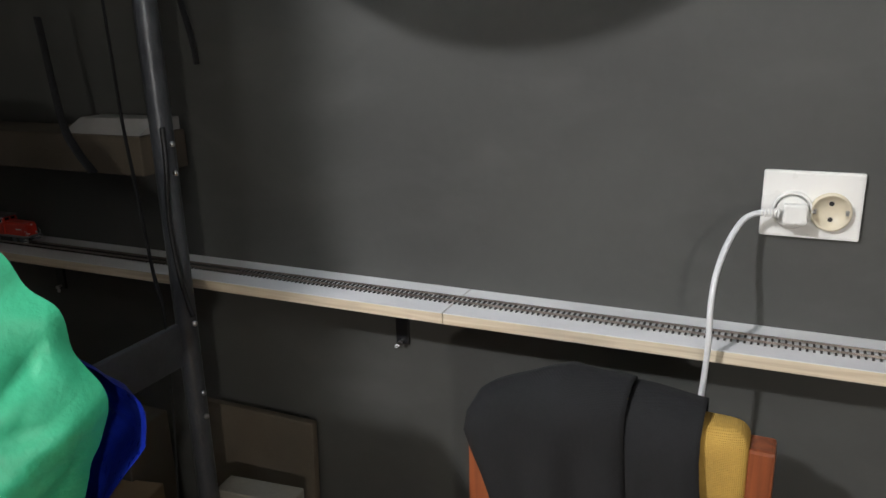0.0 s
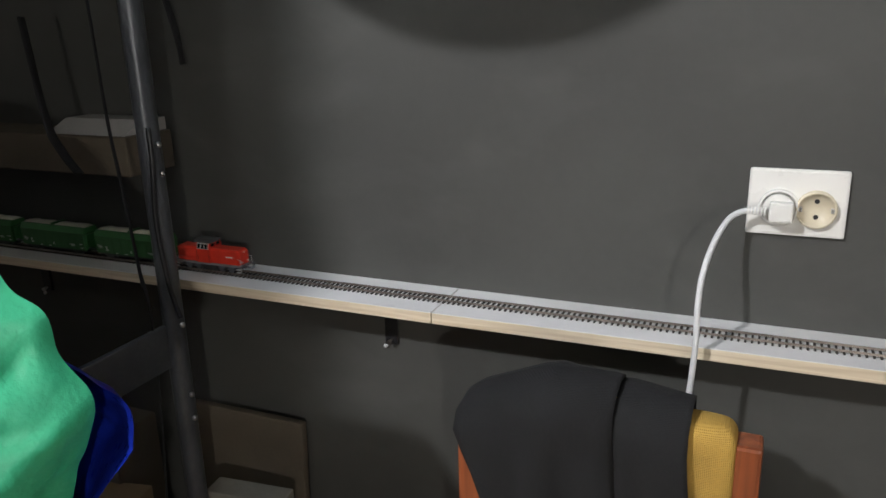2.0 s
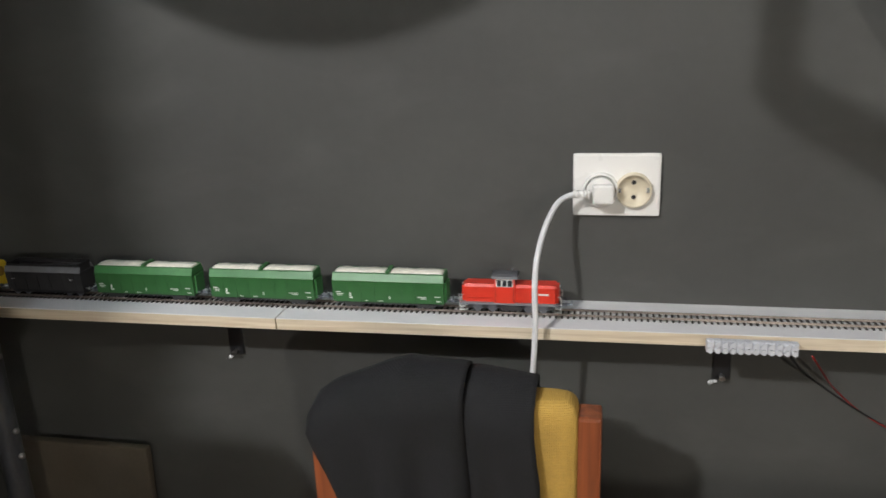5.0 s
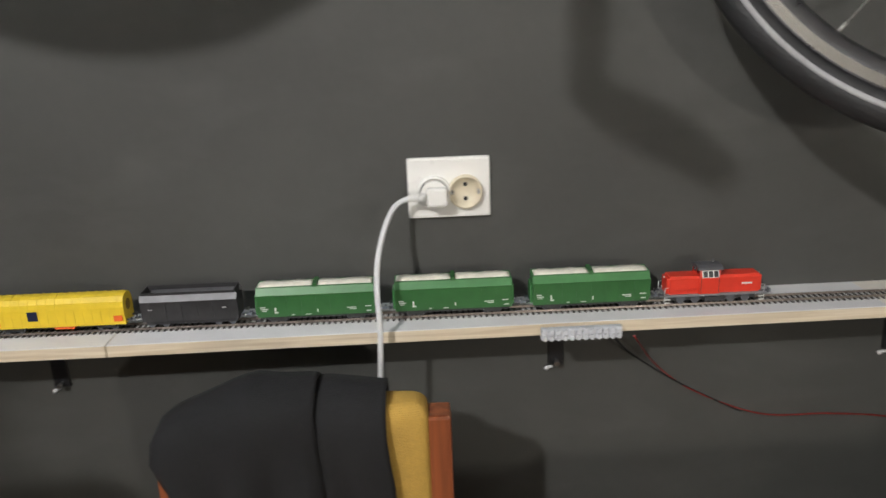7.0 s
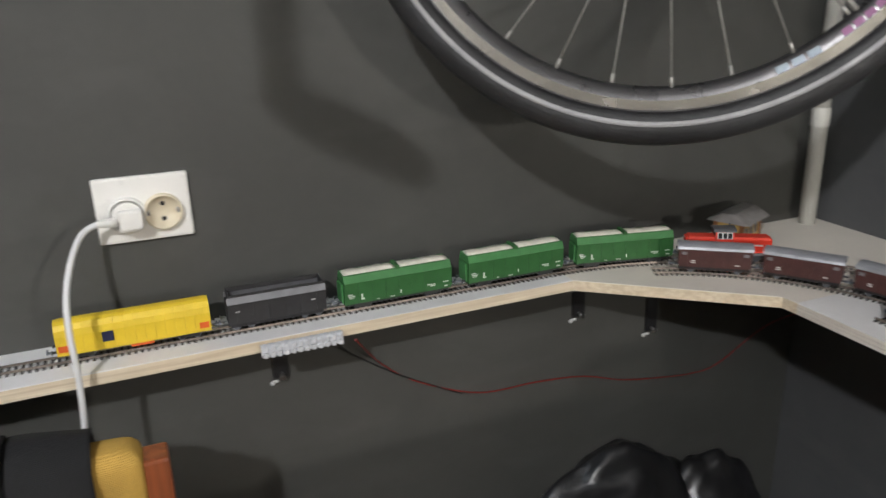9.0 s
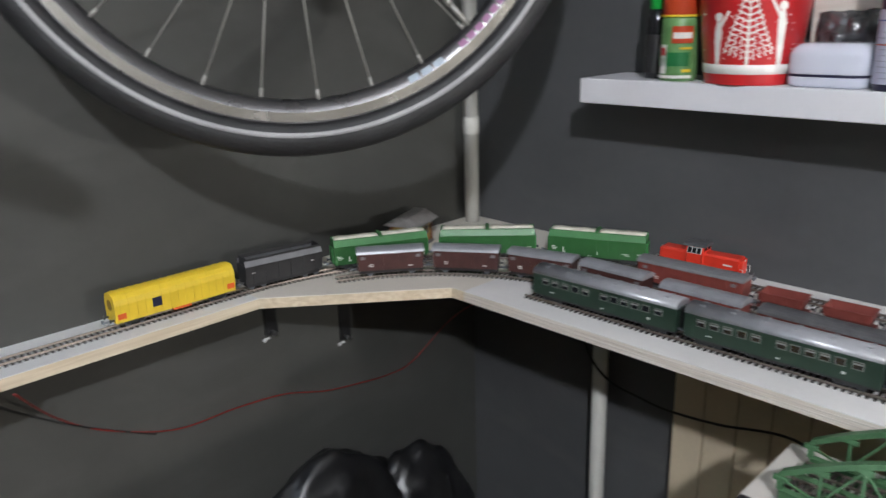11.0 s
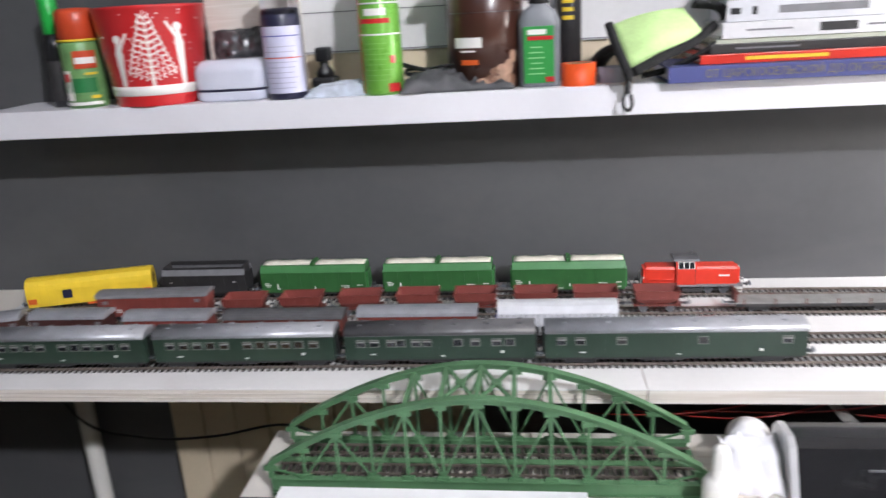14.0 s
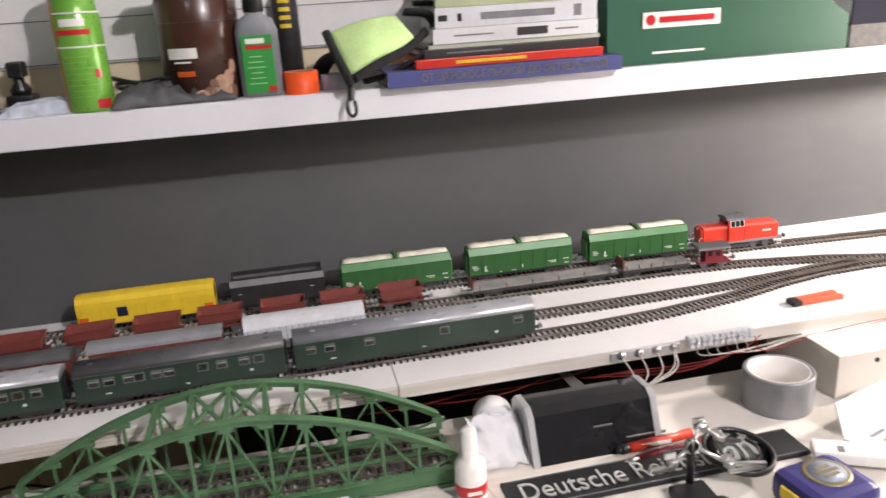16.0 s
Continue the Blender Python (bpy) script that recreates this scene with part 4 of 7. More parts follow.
# ---- wall A: socket and plug cable ----
def socket():
    t = thing("double_wall_socket", "white double mains socket with one plug in it", "socket")
    x0, x1, z0, z1 = -1.001, -0.892, 1.0205, 1.1015
    cx, cz = (x0 + x1) / 2, (z0 + z1) / 2
    quick("cover_plate", PLASTIC_W, t, lambda bm: box(bm, (cx, -0.004, cz), (x1 - x0, 0.008, z1 - z0), 0.0035))
    for k, sx in enumerate((-0.966, -0.925)):
        def ring(bm, sx=sx):
            m = pose(sx, -0.0122, 1.0555, 90)
            lathe(bm, [(0.0225, -0.006), (0.0222, 0.0035), (0.0205, 0.0045), (0.0192, 0.0035), (0.0186, -0.0030), (0.0, -0.0032)], 40, m)
        r = quick("outlet", PLASTIC_AGED if k else PLASTIC_W, t, ring, "aged cream round outlet" if k else "")
        if k:
            many("pin_hole", BLACK, r, lambda bm, sx=sx: [cyl(bm, (sx + dx, -0.0096, 1.0555 + dz), (sx + dx, -0.0080, 1.0555 + dz), 0.0029, 12) for dx, dz in ((0.0, 0.0095), (0.0, -0.0095))])
            many("earth_clip", STEEL, r, lambda bm, sx=sx: [box(bm, (sx + s * 0.0172, -0.0120, 1.0555), (0.0034, 0.007, 0.0052), 0.0005) for s in (-1, 1)], "metal earth clip")
    return t


socket()
pl = thing("mains_plug", "white angled mains plug with its hanging cable", "plug")
quick("plug_body", PLASTIC_W, pl, lambda bm: (cyl(bm, (-0.966, -0.026, 1.0555), (-0.966, -0.0095, 1.0555), 0.0178, 28), box(bm, (-0.963, -0.034, 1.0555), (0.026, 0.012, 0.024), 0.003)))
quick("strain_relief", PLASTIC_W, pl, lambda bm: [cyl(bm, (-0.979 - 0.0036 * i, -0.035, 1.0552), (-0.9815 - 0.0036 * i, -0.035, 1.0552), 0.0060 - 0.0003 * i, 12) for i in range(6)])
quick("cable", CABLE_W, pl, lambda bm: tube(bm, [(-0.985, -0.035, 1.0553), (-1.002, -0.036, 1.0545), (-1.018, -0.048, 1.047), (-1.031, -0.075, 1.025), (-1.039, -0.105, 0.995), (-1.041, -0.120, 0.960), (-1.040, -0.124, 0.920), (-1.042, -0.124, 0.870), (-1.046, -0.135, 0.800), (-1.050, -0.17, 0.6), (-1.10, -0.18, 0.30), (-1.2, -0.15, 0.07)], 0.0036, 10))


def terminal(m, n, mate, label):
    t = thing("terminal_strip", label, "terminal strip", m)
    for i in range(n):
        quick("terminal_block", mate, t, lambda bm, i=i: (box(bm, (i * 0.0085, 0, 0), (0.0083, 0.015, 0.009), 0.0012), cyl(bm, (i * 0.0085, -0.004, 0.004), (i * 0.0085, -0.004, 0.0085), 0.0032, 10), cyl(bm, (i * 0.0085, 0.004, 0.004), (i * 0.0085, 0.004, 0.0085), 0.0032, 10)))
        quick("screw", STEEL, t, lambda bm, i=i: [cyl(bm, (i * 0.0085, y, 0.0065), (i * 0.0085, y, 0.0080), 0.0018, 8) for y in (-0.004, 0.004)])


ALU = mat("brushed_aluminium", (0.55, 0.55, 0.56), 0.36, 0.5, var=0.06, scale=9, fine=40)
WIRE_PALE = mat("pale_thin_wire", (0.52, 0.50, 0.47), 0.5, var=0.1)
terminal(pose(-0.836, FRONT_A - 0.0105, ZB - 0.009, 90, 0, 0), 12, TERM, "milky white terminal strip on the board edge")
terminal(pose(FRONT_B - 0.0095, -1.505, ZB + 0.002, 90, 0, -90) @ Matrix.Scale(0.88, 4), 11, TERM, "milky white terminal strip with wires on the board edge")
bs = thing("screw_strip", "small aluminium strip with four round-headed screws", "strip")
quick("strip", ALU, bs, lambda bm: box(bm, (FRONT_B - 0.0022, -1.455, ZB - 0.007), (0.003, 0.085, 0.010), 0.0006))
for i in range(4):
    quick("screw", STEEL, bs, lambda bm, i=i: lathe(bm, [(0.0055, 0), (0.005, 0.003), (0.003, 0.0048), (0, 0.0052)], 14, pose(FRONT_B - 0.0040, -1.424 - 0.0215 * i, ZB - 0.005, 0, -90, 0)))


def wire(name, pts, r, material, label):
    bm = B()
    tube(bm, pts, r, 6)
    return tagged(part(name, bm, material), label, "wire", group="loose wires")


wire("red_black_wire", [(-0.745, -0.10, 0.878), (-0.70, -0.02, 0.815), (-0.624, -0.004, 0.757), (-0.53, -0.004, 0.705)], 0.0013, WIRE_K, "thin black wire sagging along the wall under the board")
wire("red_wire", [(-0.72, -0.10, 0.879), (-0.66, -0.012, 0.79), (-0.60, -0.004, 0.742), (-0.50, -0.004, 0.700), (-0.40, -0.004, 0.695), (-0.31, -0.004, 0.685), (-0.23, -0.004, 0.660), (-0.158, -0.004, 0.647), (-0.08, -0.004, 0.638), (-0.02, -0.004, 0.645), (0.08, -0.03, 0.72), (0.10, -0.2, 0.83)], 0.0010, WIRE_R, "thin red wire sagging along the wall under the board")
wire("black_cable", [(0.095, -0.30, 0.80), (0.10, -0.325, 0.72), (0.108, -0.362, 0.678), (0.112, -0.42, 0.664), (0.112, -0.474, 0.660), (0.112, -0.56, 0.668), (0.10, -0.674, 0.695), (0.0, -0.80, 0.72)], 0.0022, WIRE_K, "black cable sagging below the board")
rnd = random.Random(4)
for i in range(5):
    y = -1.424 - 0.0215 * min(i, 3)
    wire("white_wire", [(FRONT_B - 0.008, y, ZB - 0.006), (FRONT_B - 0.030, y - 0.004 + 0.006 * i, ZB - 0.022), (FRONT_B - 0.030, -1.42 + 0.006 * i, ZB - 0.045), (FRONT_B - 0.005, -1.395 + 0.004 * i, ZB - 0.050), (0.0, -1.36, 0.86)], 0.0008, WIRE_PALE, "thin white wire hanging from the board edge")
for i in range(7):
    y = -1.512 - 0.0125 * i
    red = i in (3, 6)
    wire("red_wire" if red else "white_wire", [(FRONT_B - 0.011, y, ZB - 0.004), (FRONT_B - 0.016, y - 0.012, ZB - 0.016 - 0.001 * i), (FRONT_B - 0.010, -1.62 - 0.008 * i, ZB - 0.018 + 0.002 * (i % 3)), (FRONT_B - 0.007, -1.70 - 0.006 * i, ZB - 0.022 + 0.003 * (i % 4)), (FRONT_B - 0.006, -1.82, ZB - 0.010 - 0.003 * (i % 3)), (FRONT_B - 0.012, -1.93 - 0.01 * i, ZB - 0.004 + 0.001 * i), (FRONT_B + 0.02, -2.10, ZB - 0.022)], 0.0006, WIRE_R if red else WIRE_PALE, "thin loose wire running along the board edge")
for i in range(3):
    wire("red_wire", [(FRONT_B - 0.010, -1.596, ZB - 0.004), (FRONT_B - 0.012, -1.570, ZB - 0.018), (FRONT_B - 0.004, -1.52 + 0.01 * i, ZB - 0.030 - 0.004 * i), (FRONT_B + 0.03, -1.43 + 0.02 * i, ZB - 0.045)], 0.0006, WIRE_R, "thin red wire hanging from the terminal strip")
for i, (a, b) in enumerate(((-1.16, -1.42), (-1.05, -1.36), (-1.22, -1.50))):
    wire("red_wire", [(-0.10, a, 0.836), (-0.135, (a + b) / 2, 0.848 + 0.004 * i), (-0.11, b, 0.866)], 0.0007, WIRE_R, "thin red wire lying behind the desk edge")

# ---- bicycle hung on the wall ----
bike = thing("bicycle", "bicycle hung against the wall with its front wheel turned", "bicycle")


SPOKE = mat("dull_spoke_steel", (0.42, 0.41, 0.38), 0.42, 0.45, var=0.05, scale=8, fine=40)


def wheel(m, name, R=0.345, full=True):
    tyre = B()
    prof = [(R - 0.020 + 0.0205 * math.cos(a), 0.0195 * math.sin(a)) for a in [radians(d) for d in range(-150, 151, 20)]]
    lathe(tyre, [*prof, prof[0]], 120, m)
    w = part(name, tyre, RUBBER, bike, "black road tyre with pale sidewall stripe")
    many("sidewall_stripe", REFLECT, w, lambda bm: [lathe(bm, [(R - 0.0285, s * 0.0186), (R - 0.0275, s * 0.0200), (R - 0.0240, s * 0.0208), (R - 0.0228, s * 0.0196)], 120, m) for s in (-1, 1)], "pale reflective sidewall stripe")
    quick("rim", RIM, w, lambda bm: lathe(bm, [(R - 0.038, 0.0125), (R - 0.045, 0.0118), (R - 0.060, 0.0095), (R - 0.064, 0.0), (R - 0.060, -0.0095), (R - 0.045, -0.0118), (R - 0.038, -0.0125), (R - 0.038, 0.0125)], 120, m), "brushed aluminium rim")
    many("brake_track", mat("worn_brake_track", (0.52, 0.50, 0.45), 0.24, 0.95, var=0.06, scale=6, fine=30), w, lambda bm: [lathe(bm, [(R - 0.0400, s * 0.0128), (R - 0.0500, s * 0.0122)], 120, m) for s in (-1, 1)], "bright worn brake track")
    if not full:
        return w
    quick("hub", RIM, w, lambda bm: (cyl(bm, m @ Vector((0, 0, -0.045)), m @ Vector((0, 0, 0.045)), 0.010, 16), [cyl(bm, m @ Vector((0, 0, s * 0.030)), m @ Vector((0, 0, s * 0.034)), 0.022, 20) for s in (-1, 1)]))
    n = 28
    for i in range(n):
        a = radians(360 * i / n + 3)
        s = 1 if i % 2 else -1
        lead_a = a + (1 if (i // 2) % 2 else -1) * radians(28)
        p = m @ Vector(((R - 0.062) * math.cos(a), (R - 0.062) * math.sin(a), 0.002 * s))
        q = m @ Vector((0.020 * math.cos(lead_a), 0.020 * math.sin(lead_a), 0.031 * s))
        bm = B()
        cyl(bm, p, q, 0.0012, 6)
        d = (q - p).normalized()
        cyl(bm, p, p + d * 0.012, 0.0022, 6)
        part("spoke", bm, SPOKE, w)
    quick("valve", SPOKE, w, lambda bm: (cyl(bm, m @ Vector((0.193, -0.207, 0)), m @ Vector((0.171, -0.183, 0)), 0.0032, 10), cyl(bm, m @ Vector((0.171, -0.183, 0)), m @ Vector((0.165, -0.177, 0)), 0.0045, 10, 0.003)), "pale valve with cap")
    for a0, a1, mm in ((-66, -56, "pale_blue_print"), (-52, -34, "pink_print")):
        col = (0.30, 0.36, 0.42) if a0 < -60 else (0.26, 0.10, 0.22)
        pm = mat(mm, col, 0.4)
        k = 7 if a0 > -60 else 3
        for j in range(k):
            b0 = a0 + (a1 - a0) * j / k
            b1 = b0 + (a1 - a0) / k * 0.75
            bm = B()
            rows = []
            for u in range(4):
                a = radians(b0 + (b1 - b0) * u / 3)
                rows.append([bm.verts.new(m @ Vector((r * math.cos(a), r * math.sin(a), zz))) for r, zz in ((R - 0.0515, 0.0121), (R - 0.0585, 0.0106), (R - 0.0585, 0.0100), (R - 0.0515, 0.0115))])
            for r, q in zip(rows, rows[1:]):
                for c in range(4):
                    bm.faces.new((r[c], r[(c + 1) % 4], q[(c + 1) % 4], q[c]))
            bm.faces.new(rows[0])
            bm.faces.new(rows[-1][::-1])
            part("rim_print", bm, pm, w, "unreadable printed letters on the rim")
    return w


# wheel frame: local z along the axle towards the room, local y up
def axle_pose(c, turn):
    n = Vector((math.sin(radians(turn)), -math.cos(radians(turn)), 0))
    x = Vector((0, 0, 1)).cross(n)
    m = Matrix((x, Vector((0, 0, 1)), n)).transposed().to_4x4()
    m.translation = c
    return m


FW, RW = (-0.417, -0.288, 1.479), (-1.467, -0.47, 1.850)
wheel(axle_pose(FW, -30), "front_wheel")
wheel(axle_pose(RW, 0), "rear_wheel", 0.345, False)
quick("crank", BLACK, bike, lambda bm: (box(bm, (-1.049, -0.50, 1.59), (0.032, 0.016, 0.24), 0.005), cyl(bm, (-1.06, -0.52, 1.70), (-1.06, -0.40, 1.70), 0.03, 20)))
quick("pedal", BLACK, bike, lambda bm: box(bm, (-0.985, -0.50, 1.432), (0.140, 0.075, 0.034), 0.006, pose(0, 0, 0, 0, 28, 0)))
many("frame_tube", DARK_STEEL, bike, lambda bm: (cyl(bm, (-1.06, -0.46, 1.70), (-0.62, -0.40, 2.02), 0.018, 14), cyl(bm, (-1.06, -0.46, 1.70), (-1.36, -0.46, 2.18), 0.016, 14), cyl(bm, (-1.36, -0.46, 2.16), (-0.64, -0.40, 2.13), 0.016, 14), cyl(bm, (-1.06, -0.46, 1.70), (-1.467, -0.44, 1.850), 0.009, 10)))
many("fork_blade", DARK_STEEL, bike, lambda bm: [tube(bm, [Vector(FW) + Vector((math.sin(radians(-30)), -math.cos(radians(-30)), 0)) * s, Vector((-0.53, -0.33, 1.84)) + Vector((-0.5, -0.866, 0)) * s * 0.8, (-0.60, -0.385, 1.98)], 0.011, 10) for s in (-0.055, 0.055)])

# ---- pipes, panel, dark bag in the corner ----
pp = thing("heating_pipe", "white enamelled vertical pipe with a collar in the corner", "pipe")
quick("pipe", PIPE_W, pp, lambda bm: cyl(bm, (0.122, -0.032, ZB + 0.0002), (0.122, -0.032, TOP), 0.0135, 24))
quick("collar", PIPE_W, pp, lambda bm: lathe(bm, [(0.0136, -0.016), (0.0150, -0.014), (0.0152, 0.012), (0.0136, 0.016)], 24, pose(0.122, -0.032, 1.085)))
pp2 = thing("heating_pipe", "white enamelled vertical pipe below the yard board", "pipe")
quick("pipe", PIPE_W, pp2, lambda bm: cyl(bm, (0.117, -0.342, FLOOR_Z), (0.117, -0.338, ZB - TH), 0.0135, 24))
cp = thing("cream_panel", "cream painted grooved wooden panel below the board", "panel")
for i in range(9):
    quick("plank", CREAM, cp, lambda bm, i=i: box(bm, (0.146, -0.497 - 0.054 * i, 0.46), (0.022, 0.0525, 0.79), 0.003))


def lump(bm, c, s, seed, rough=0.18, freq=6.0, n=4, fold=0.0):
    """A crumpled rounded mass."""
    g = bmesh.ops.create_icosphere(bm, subdivisions=n, radius=1.0)
    for v in g["verts"]:
        d = v.co.normalized()
        k = 1 + rough * noise.noise(d * freq * 0.4 + Vector((seed, 0, 0))) + rough * 0.5 * noise.noise(d * freq + Vector((0, seed, 0)))
        if fold:
            k += fold * abs(noise.noise(d * freq * 1.6 + Vector((0, 0, seed))))
        v.co = Vector((c[0] + d.x * s[0] * k, c[1] + d.y * s[1] * k, max(c[2] + d.z * s[2] * k, FLOOR_Z + 0.001)))
    for f in bm.faces:
        f.smooth = True


bm = B()
lump(bm, (-0.33, -0.135, 0.36), (0.20, 0.085, 0.265), 3.0, 0.16, 2.6, 5, 0.05)
lump(bm, (-0.155, -0.140, 0.345), (0.125, 0.085, 0.215), 8.0, 0.18, 2.8, 5, 0.05)
tagged(part("rubbish_bag", bm, BIN_BAG), "crumpled black shiny plastic bag under the corner board", "bag")
bm = B()
lathe(bm, [(0, 0.035), (0.05, 0.033), (0.072, 0.026), (0.078, 0.014), (0.074, 0.0), (0.070, -0.30), (0, -0.30)], 40, pose(0.02, -0.36, 0.40))
tagged(part("white_tub", bm, PLASTIC_W), "white plastic tub with rounded lid below the board", "tub")

# ---- little station house in the corner ----
hs = thing("model_house", "small ochre model house with brown posts and grey roof", "model house", pose(-0.062, -0.060, ZB, 0, 0, 24))
HOUSE_Y = mat("ochre_model_wall", (0.42, 0.27, 0.08), 0.7, var=0.15, scale=60)
hb = quick("wall", HOUSE_Y, hs, lambda bm: box(bm, (0, 0, 0.022), (0.070, 0.044, 0.044)))
quick("base", GREY_BAND, hs, lambda bm: box(bm, (0, 0, 0.002), (0.078, 0.052, 0.004)))
quick("roof", mat("pale_slate_model_roof", (0.24, 0.225, 0.215), 0.7, var=0.15, scale=80), hs, lambda bm: prism(bm, [(-0.034, 0.042), (0.034, 0.042), (0.033, 0.044), (0.010, 0.057), (-0.010, 0.057), (-0.033, 0.044)], -0.041, 0.041), "dark grey hipped roof")
for sx in (-1, 1):
    for sy in (-1, 1):
        quick("corner_post", mat("brown_model_trim", (0.20, 0.08, 0.03), 0.6), hb, lambda bm, sx=sx, sy=sy: box(bm, (sx * 0.034, sy * 0.021, 0.0225), (0.006, 0.006, 0.041)))
for x in (-0.018, 0.0, 0.018):
    w_ = quick("window", GREY_BAND, hb, lambda bm, x=x: box(bm, (x, -0.0223, 0.025), (0.011, 0.001, 0.015)))
    quick("pane", GLASS_D, w_, lambda bm, x=x: box(bm, (x, -0.0229, 0.025), (0.008, 0.0006, 0.011)))

# ---- chair with jacket ----
ch = thing("upholstered_chair", "red-brown wooden chair with a mustard upholstered back", "chair")
for x in (-1.268, -0.9735):
    h = 0.36 if x < -1.2 else 0.386
    quick("back_post", CHAIR_W, ch, lambda bm, x=x, h=h: (box(bm, (x, -0.25, 0.487 + h / 2), (0.027, 0.034, h), 0.004), box(bm, (x, -0.25, 0.275), (0.032, 0.036, 0.43), 0.004)))
quick("backrest", MUSTARD, ch, lambda bm: rounded(bm, (-1.119, -0.25, 0.539), (0.270, 0.056, 0.352), 0.020, 0.010, 64, 7.0))
quick("seat", MUSTARD, ch, lambda bm: box(bm, (-1.126, -0.44, 0.505), (0.33, 0.38, 0.06), 0.02))
quick("seat_rail", CHAIR_W, ch, lambda bm: box(bm, (-1.126, -0.44, 0.452), (0.33, 0.38, 0.045), 0.005))
for x in (-1.268, -0.9735):
    quick("front_leg", CHAIR_W, ch, lambda bm, x=x: box(bm, (x, -0.61, 0.245), (0.032, 0.032, 0.37), 0.004))


def jacket():
    """A garment hung over the chair back: front fall, ridge, rear fall, in two panels."""
    t = thing("draped_jacket", "black cloth jacket draped over the chair back", "jacket")
    nu, nv = 46, 40
    xs0, xs1 = -1.272, -1.027
    for name, lo, hi in (("body_panel", 0, 32), ("sleeve_panel", 32, 46)):
        bm = B()
        grid = []
        for i in range(lo, hi + 1):
            u = i / nu
            x = xs0 + (xs1 - xs0) * u
            top = 0.868 + 0.052 * min(1, u / 0.42) ** 0.62 - (0.012 * max(0, (u - 0.45) / 0.55)) - (0.006 if name == "sleeve_panel" else 0)
            row = []
            for j in range(nv + 1):
                v = j / nv * 2 - 1
                a = abs(v)
                fall = 0.48 * max(0, a - 0.12) / 0.88
                side = -1 if v < 0 else 1
                off = side * 0.040 * math.sin(min(1, a / 0.12) * math.pi / 2)
                z = top - 0.026 * (1 - math.cos(min(1, a / 0.12) * math.pi / 2)) - fall
                fold = 0.009 * math.sin(u * 21 + 0.9 * math.sin(fall * 9)) * min(1, fall * 6) + 0.010 * noise.noise(Vector((x * 16, z * 9, side)))
                slit = -0.010 * math.exp(-((u - 0.69) / 0.022) ** 2) * min(1, fall * 20 + 0.3)
                pull = 0.085 * min(1, fall / 0.22) * max(0, 1 - u / 0.5)
                xx = x + pull + 0.006 * noise.noise(Vector((z * 12, 3, u * 3))) + (0.012 * fall if name == "sleeve_panel" else 0)
                row.append(bm.verts.new((xx, -0.25 + off + side * (fold + slit) + (0.004 if name == "sleeve_panel" else 0), z)))
            grid.append(row)
        for a, b in zip(grid, grid[1:]):
            for j in range(nv):
                bm.faces.new((a[j], a[j + 1], b[j + 1], b[j])).smooth = True
        ob = part(name, bm, BLACK_CLOTH, t)
        so = ob.modifiers.new("thick", "SOLIDIFY")
        so.thickness, so.offset = 0.003, 1


jacket()

# ---- metal rack at the dark end ----
rk = thing("metal_rack", "grey tubular steel rack with bolted side plates", "rack")


def post(x, y):
    return quick("post", DARK_STEEL, rk, lambda bm: tube(bm, [(x, y, FLOOR_Z), (x, y, 0.9), (x, y, 1.5), (x, y, 2.02)], 0.021, 14, True, 0.75))


p0 = post(-1.785, -0.163)
post(-1.865, -1.31)
post(-3.3, -0.163)
post(-3.3, -1.35)
quick("side_plate", DARK_STEEL, rk, lambda bm: box(bm, (-1.787, -0.56, 0.822), (0.010, 0.76, 0.068), 0.003), "flat steel side plate")
# Unseen deck, added to keep the cool overhead light off the left wall.
quick("shade_deck", CARD_D, rk, lambda bm: box(bm, (-2.56, -0.67, 1.80), (1.50, 1.28, 0.03), 0.004), "unseen deck added to keep overhead light off the wall")
# Unseen panel, added so the bulb leaves the wall's left end in shade.
quick("front_panel", CARD_D, rk, lambda bm: box(bm, (-2.58, -1.345, 1.27), (1.494, 0.02, 2.40), 0.004), "unseen tall panel added to shade the wall from the bulb")
for z in (1.084, 1.125, 0.74, 0.70, 0.855):
    quick("bolt", STEEL, p0, lambda bm, z=z: lathe(bm, [(0.0045, 0), (0.004, 0.0025), (0, 0.0035)], 10, pose(-1.764, -0.168, z, 0, 70, -30)))
quick("cable_tie", BLACK, rk, lambda bm: tube(bm, [(-1.765, -0.182, 1.15), (-1.762, -0.186, 1.10), (-1.768, -0.188, 1.02), (-1.764, -0.186, 0.94), (-1.758, -0.184, 0.90), (-1.748, -0.186, 0.875)], 0.004, 8), "black cord tied along the post")
sp = thing("storage_shelf_plank", "grey-brown shelf plank with a pale box lid", "plank")
quick("plank", SHADED_BOARD, sp, lambda bm: box(bm, (-2.75, -0.055, 1.090), (1.72, 0.10, 0.062), 0.003))
# White lid greyed: the dimness inside the rack is put into its colour.
quick("lid", mat("dimmed_white_card", (0.40, 0.39, 0.37), 0.7, var=0.12, scale=10), sp, lambda bm: prism(bm, [(-0.10, 1.1215), (-0.01, 1.1215), (-0.01, 1.142), (-0.06, 1.142)], -2.06, -1.895), "pale sloping lid")


def strap(pts, w, label):
    bm = B()
    tube(bm, pts, w, 8, True, 0.25)
    return tagged(part("hanging_strap", bm, STRAP), label, "strap", group="straps on the rack")


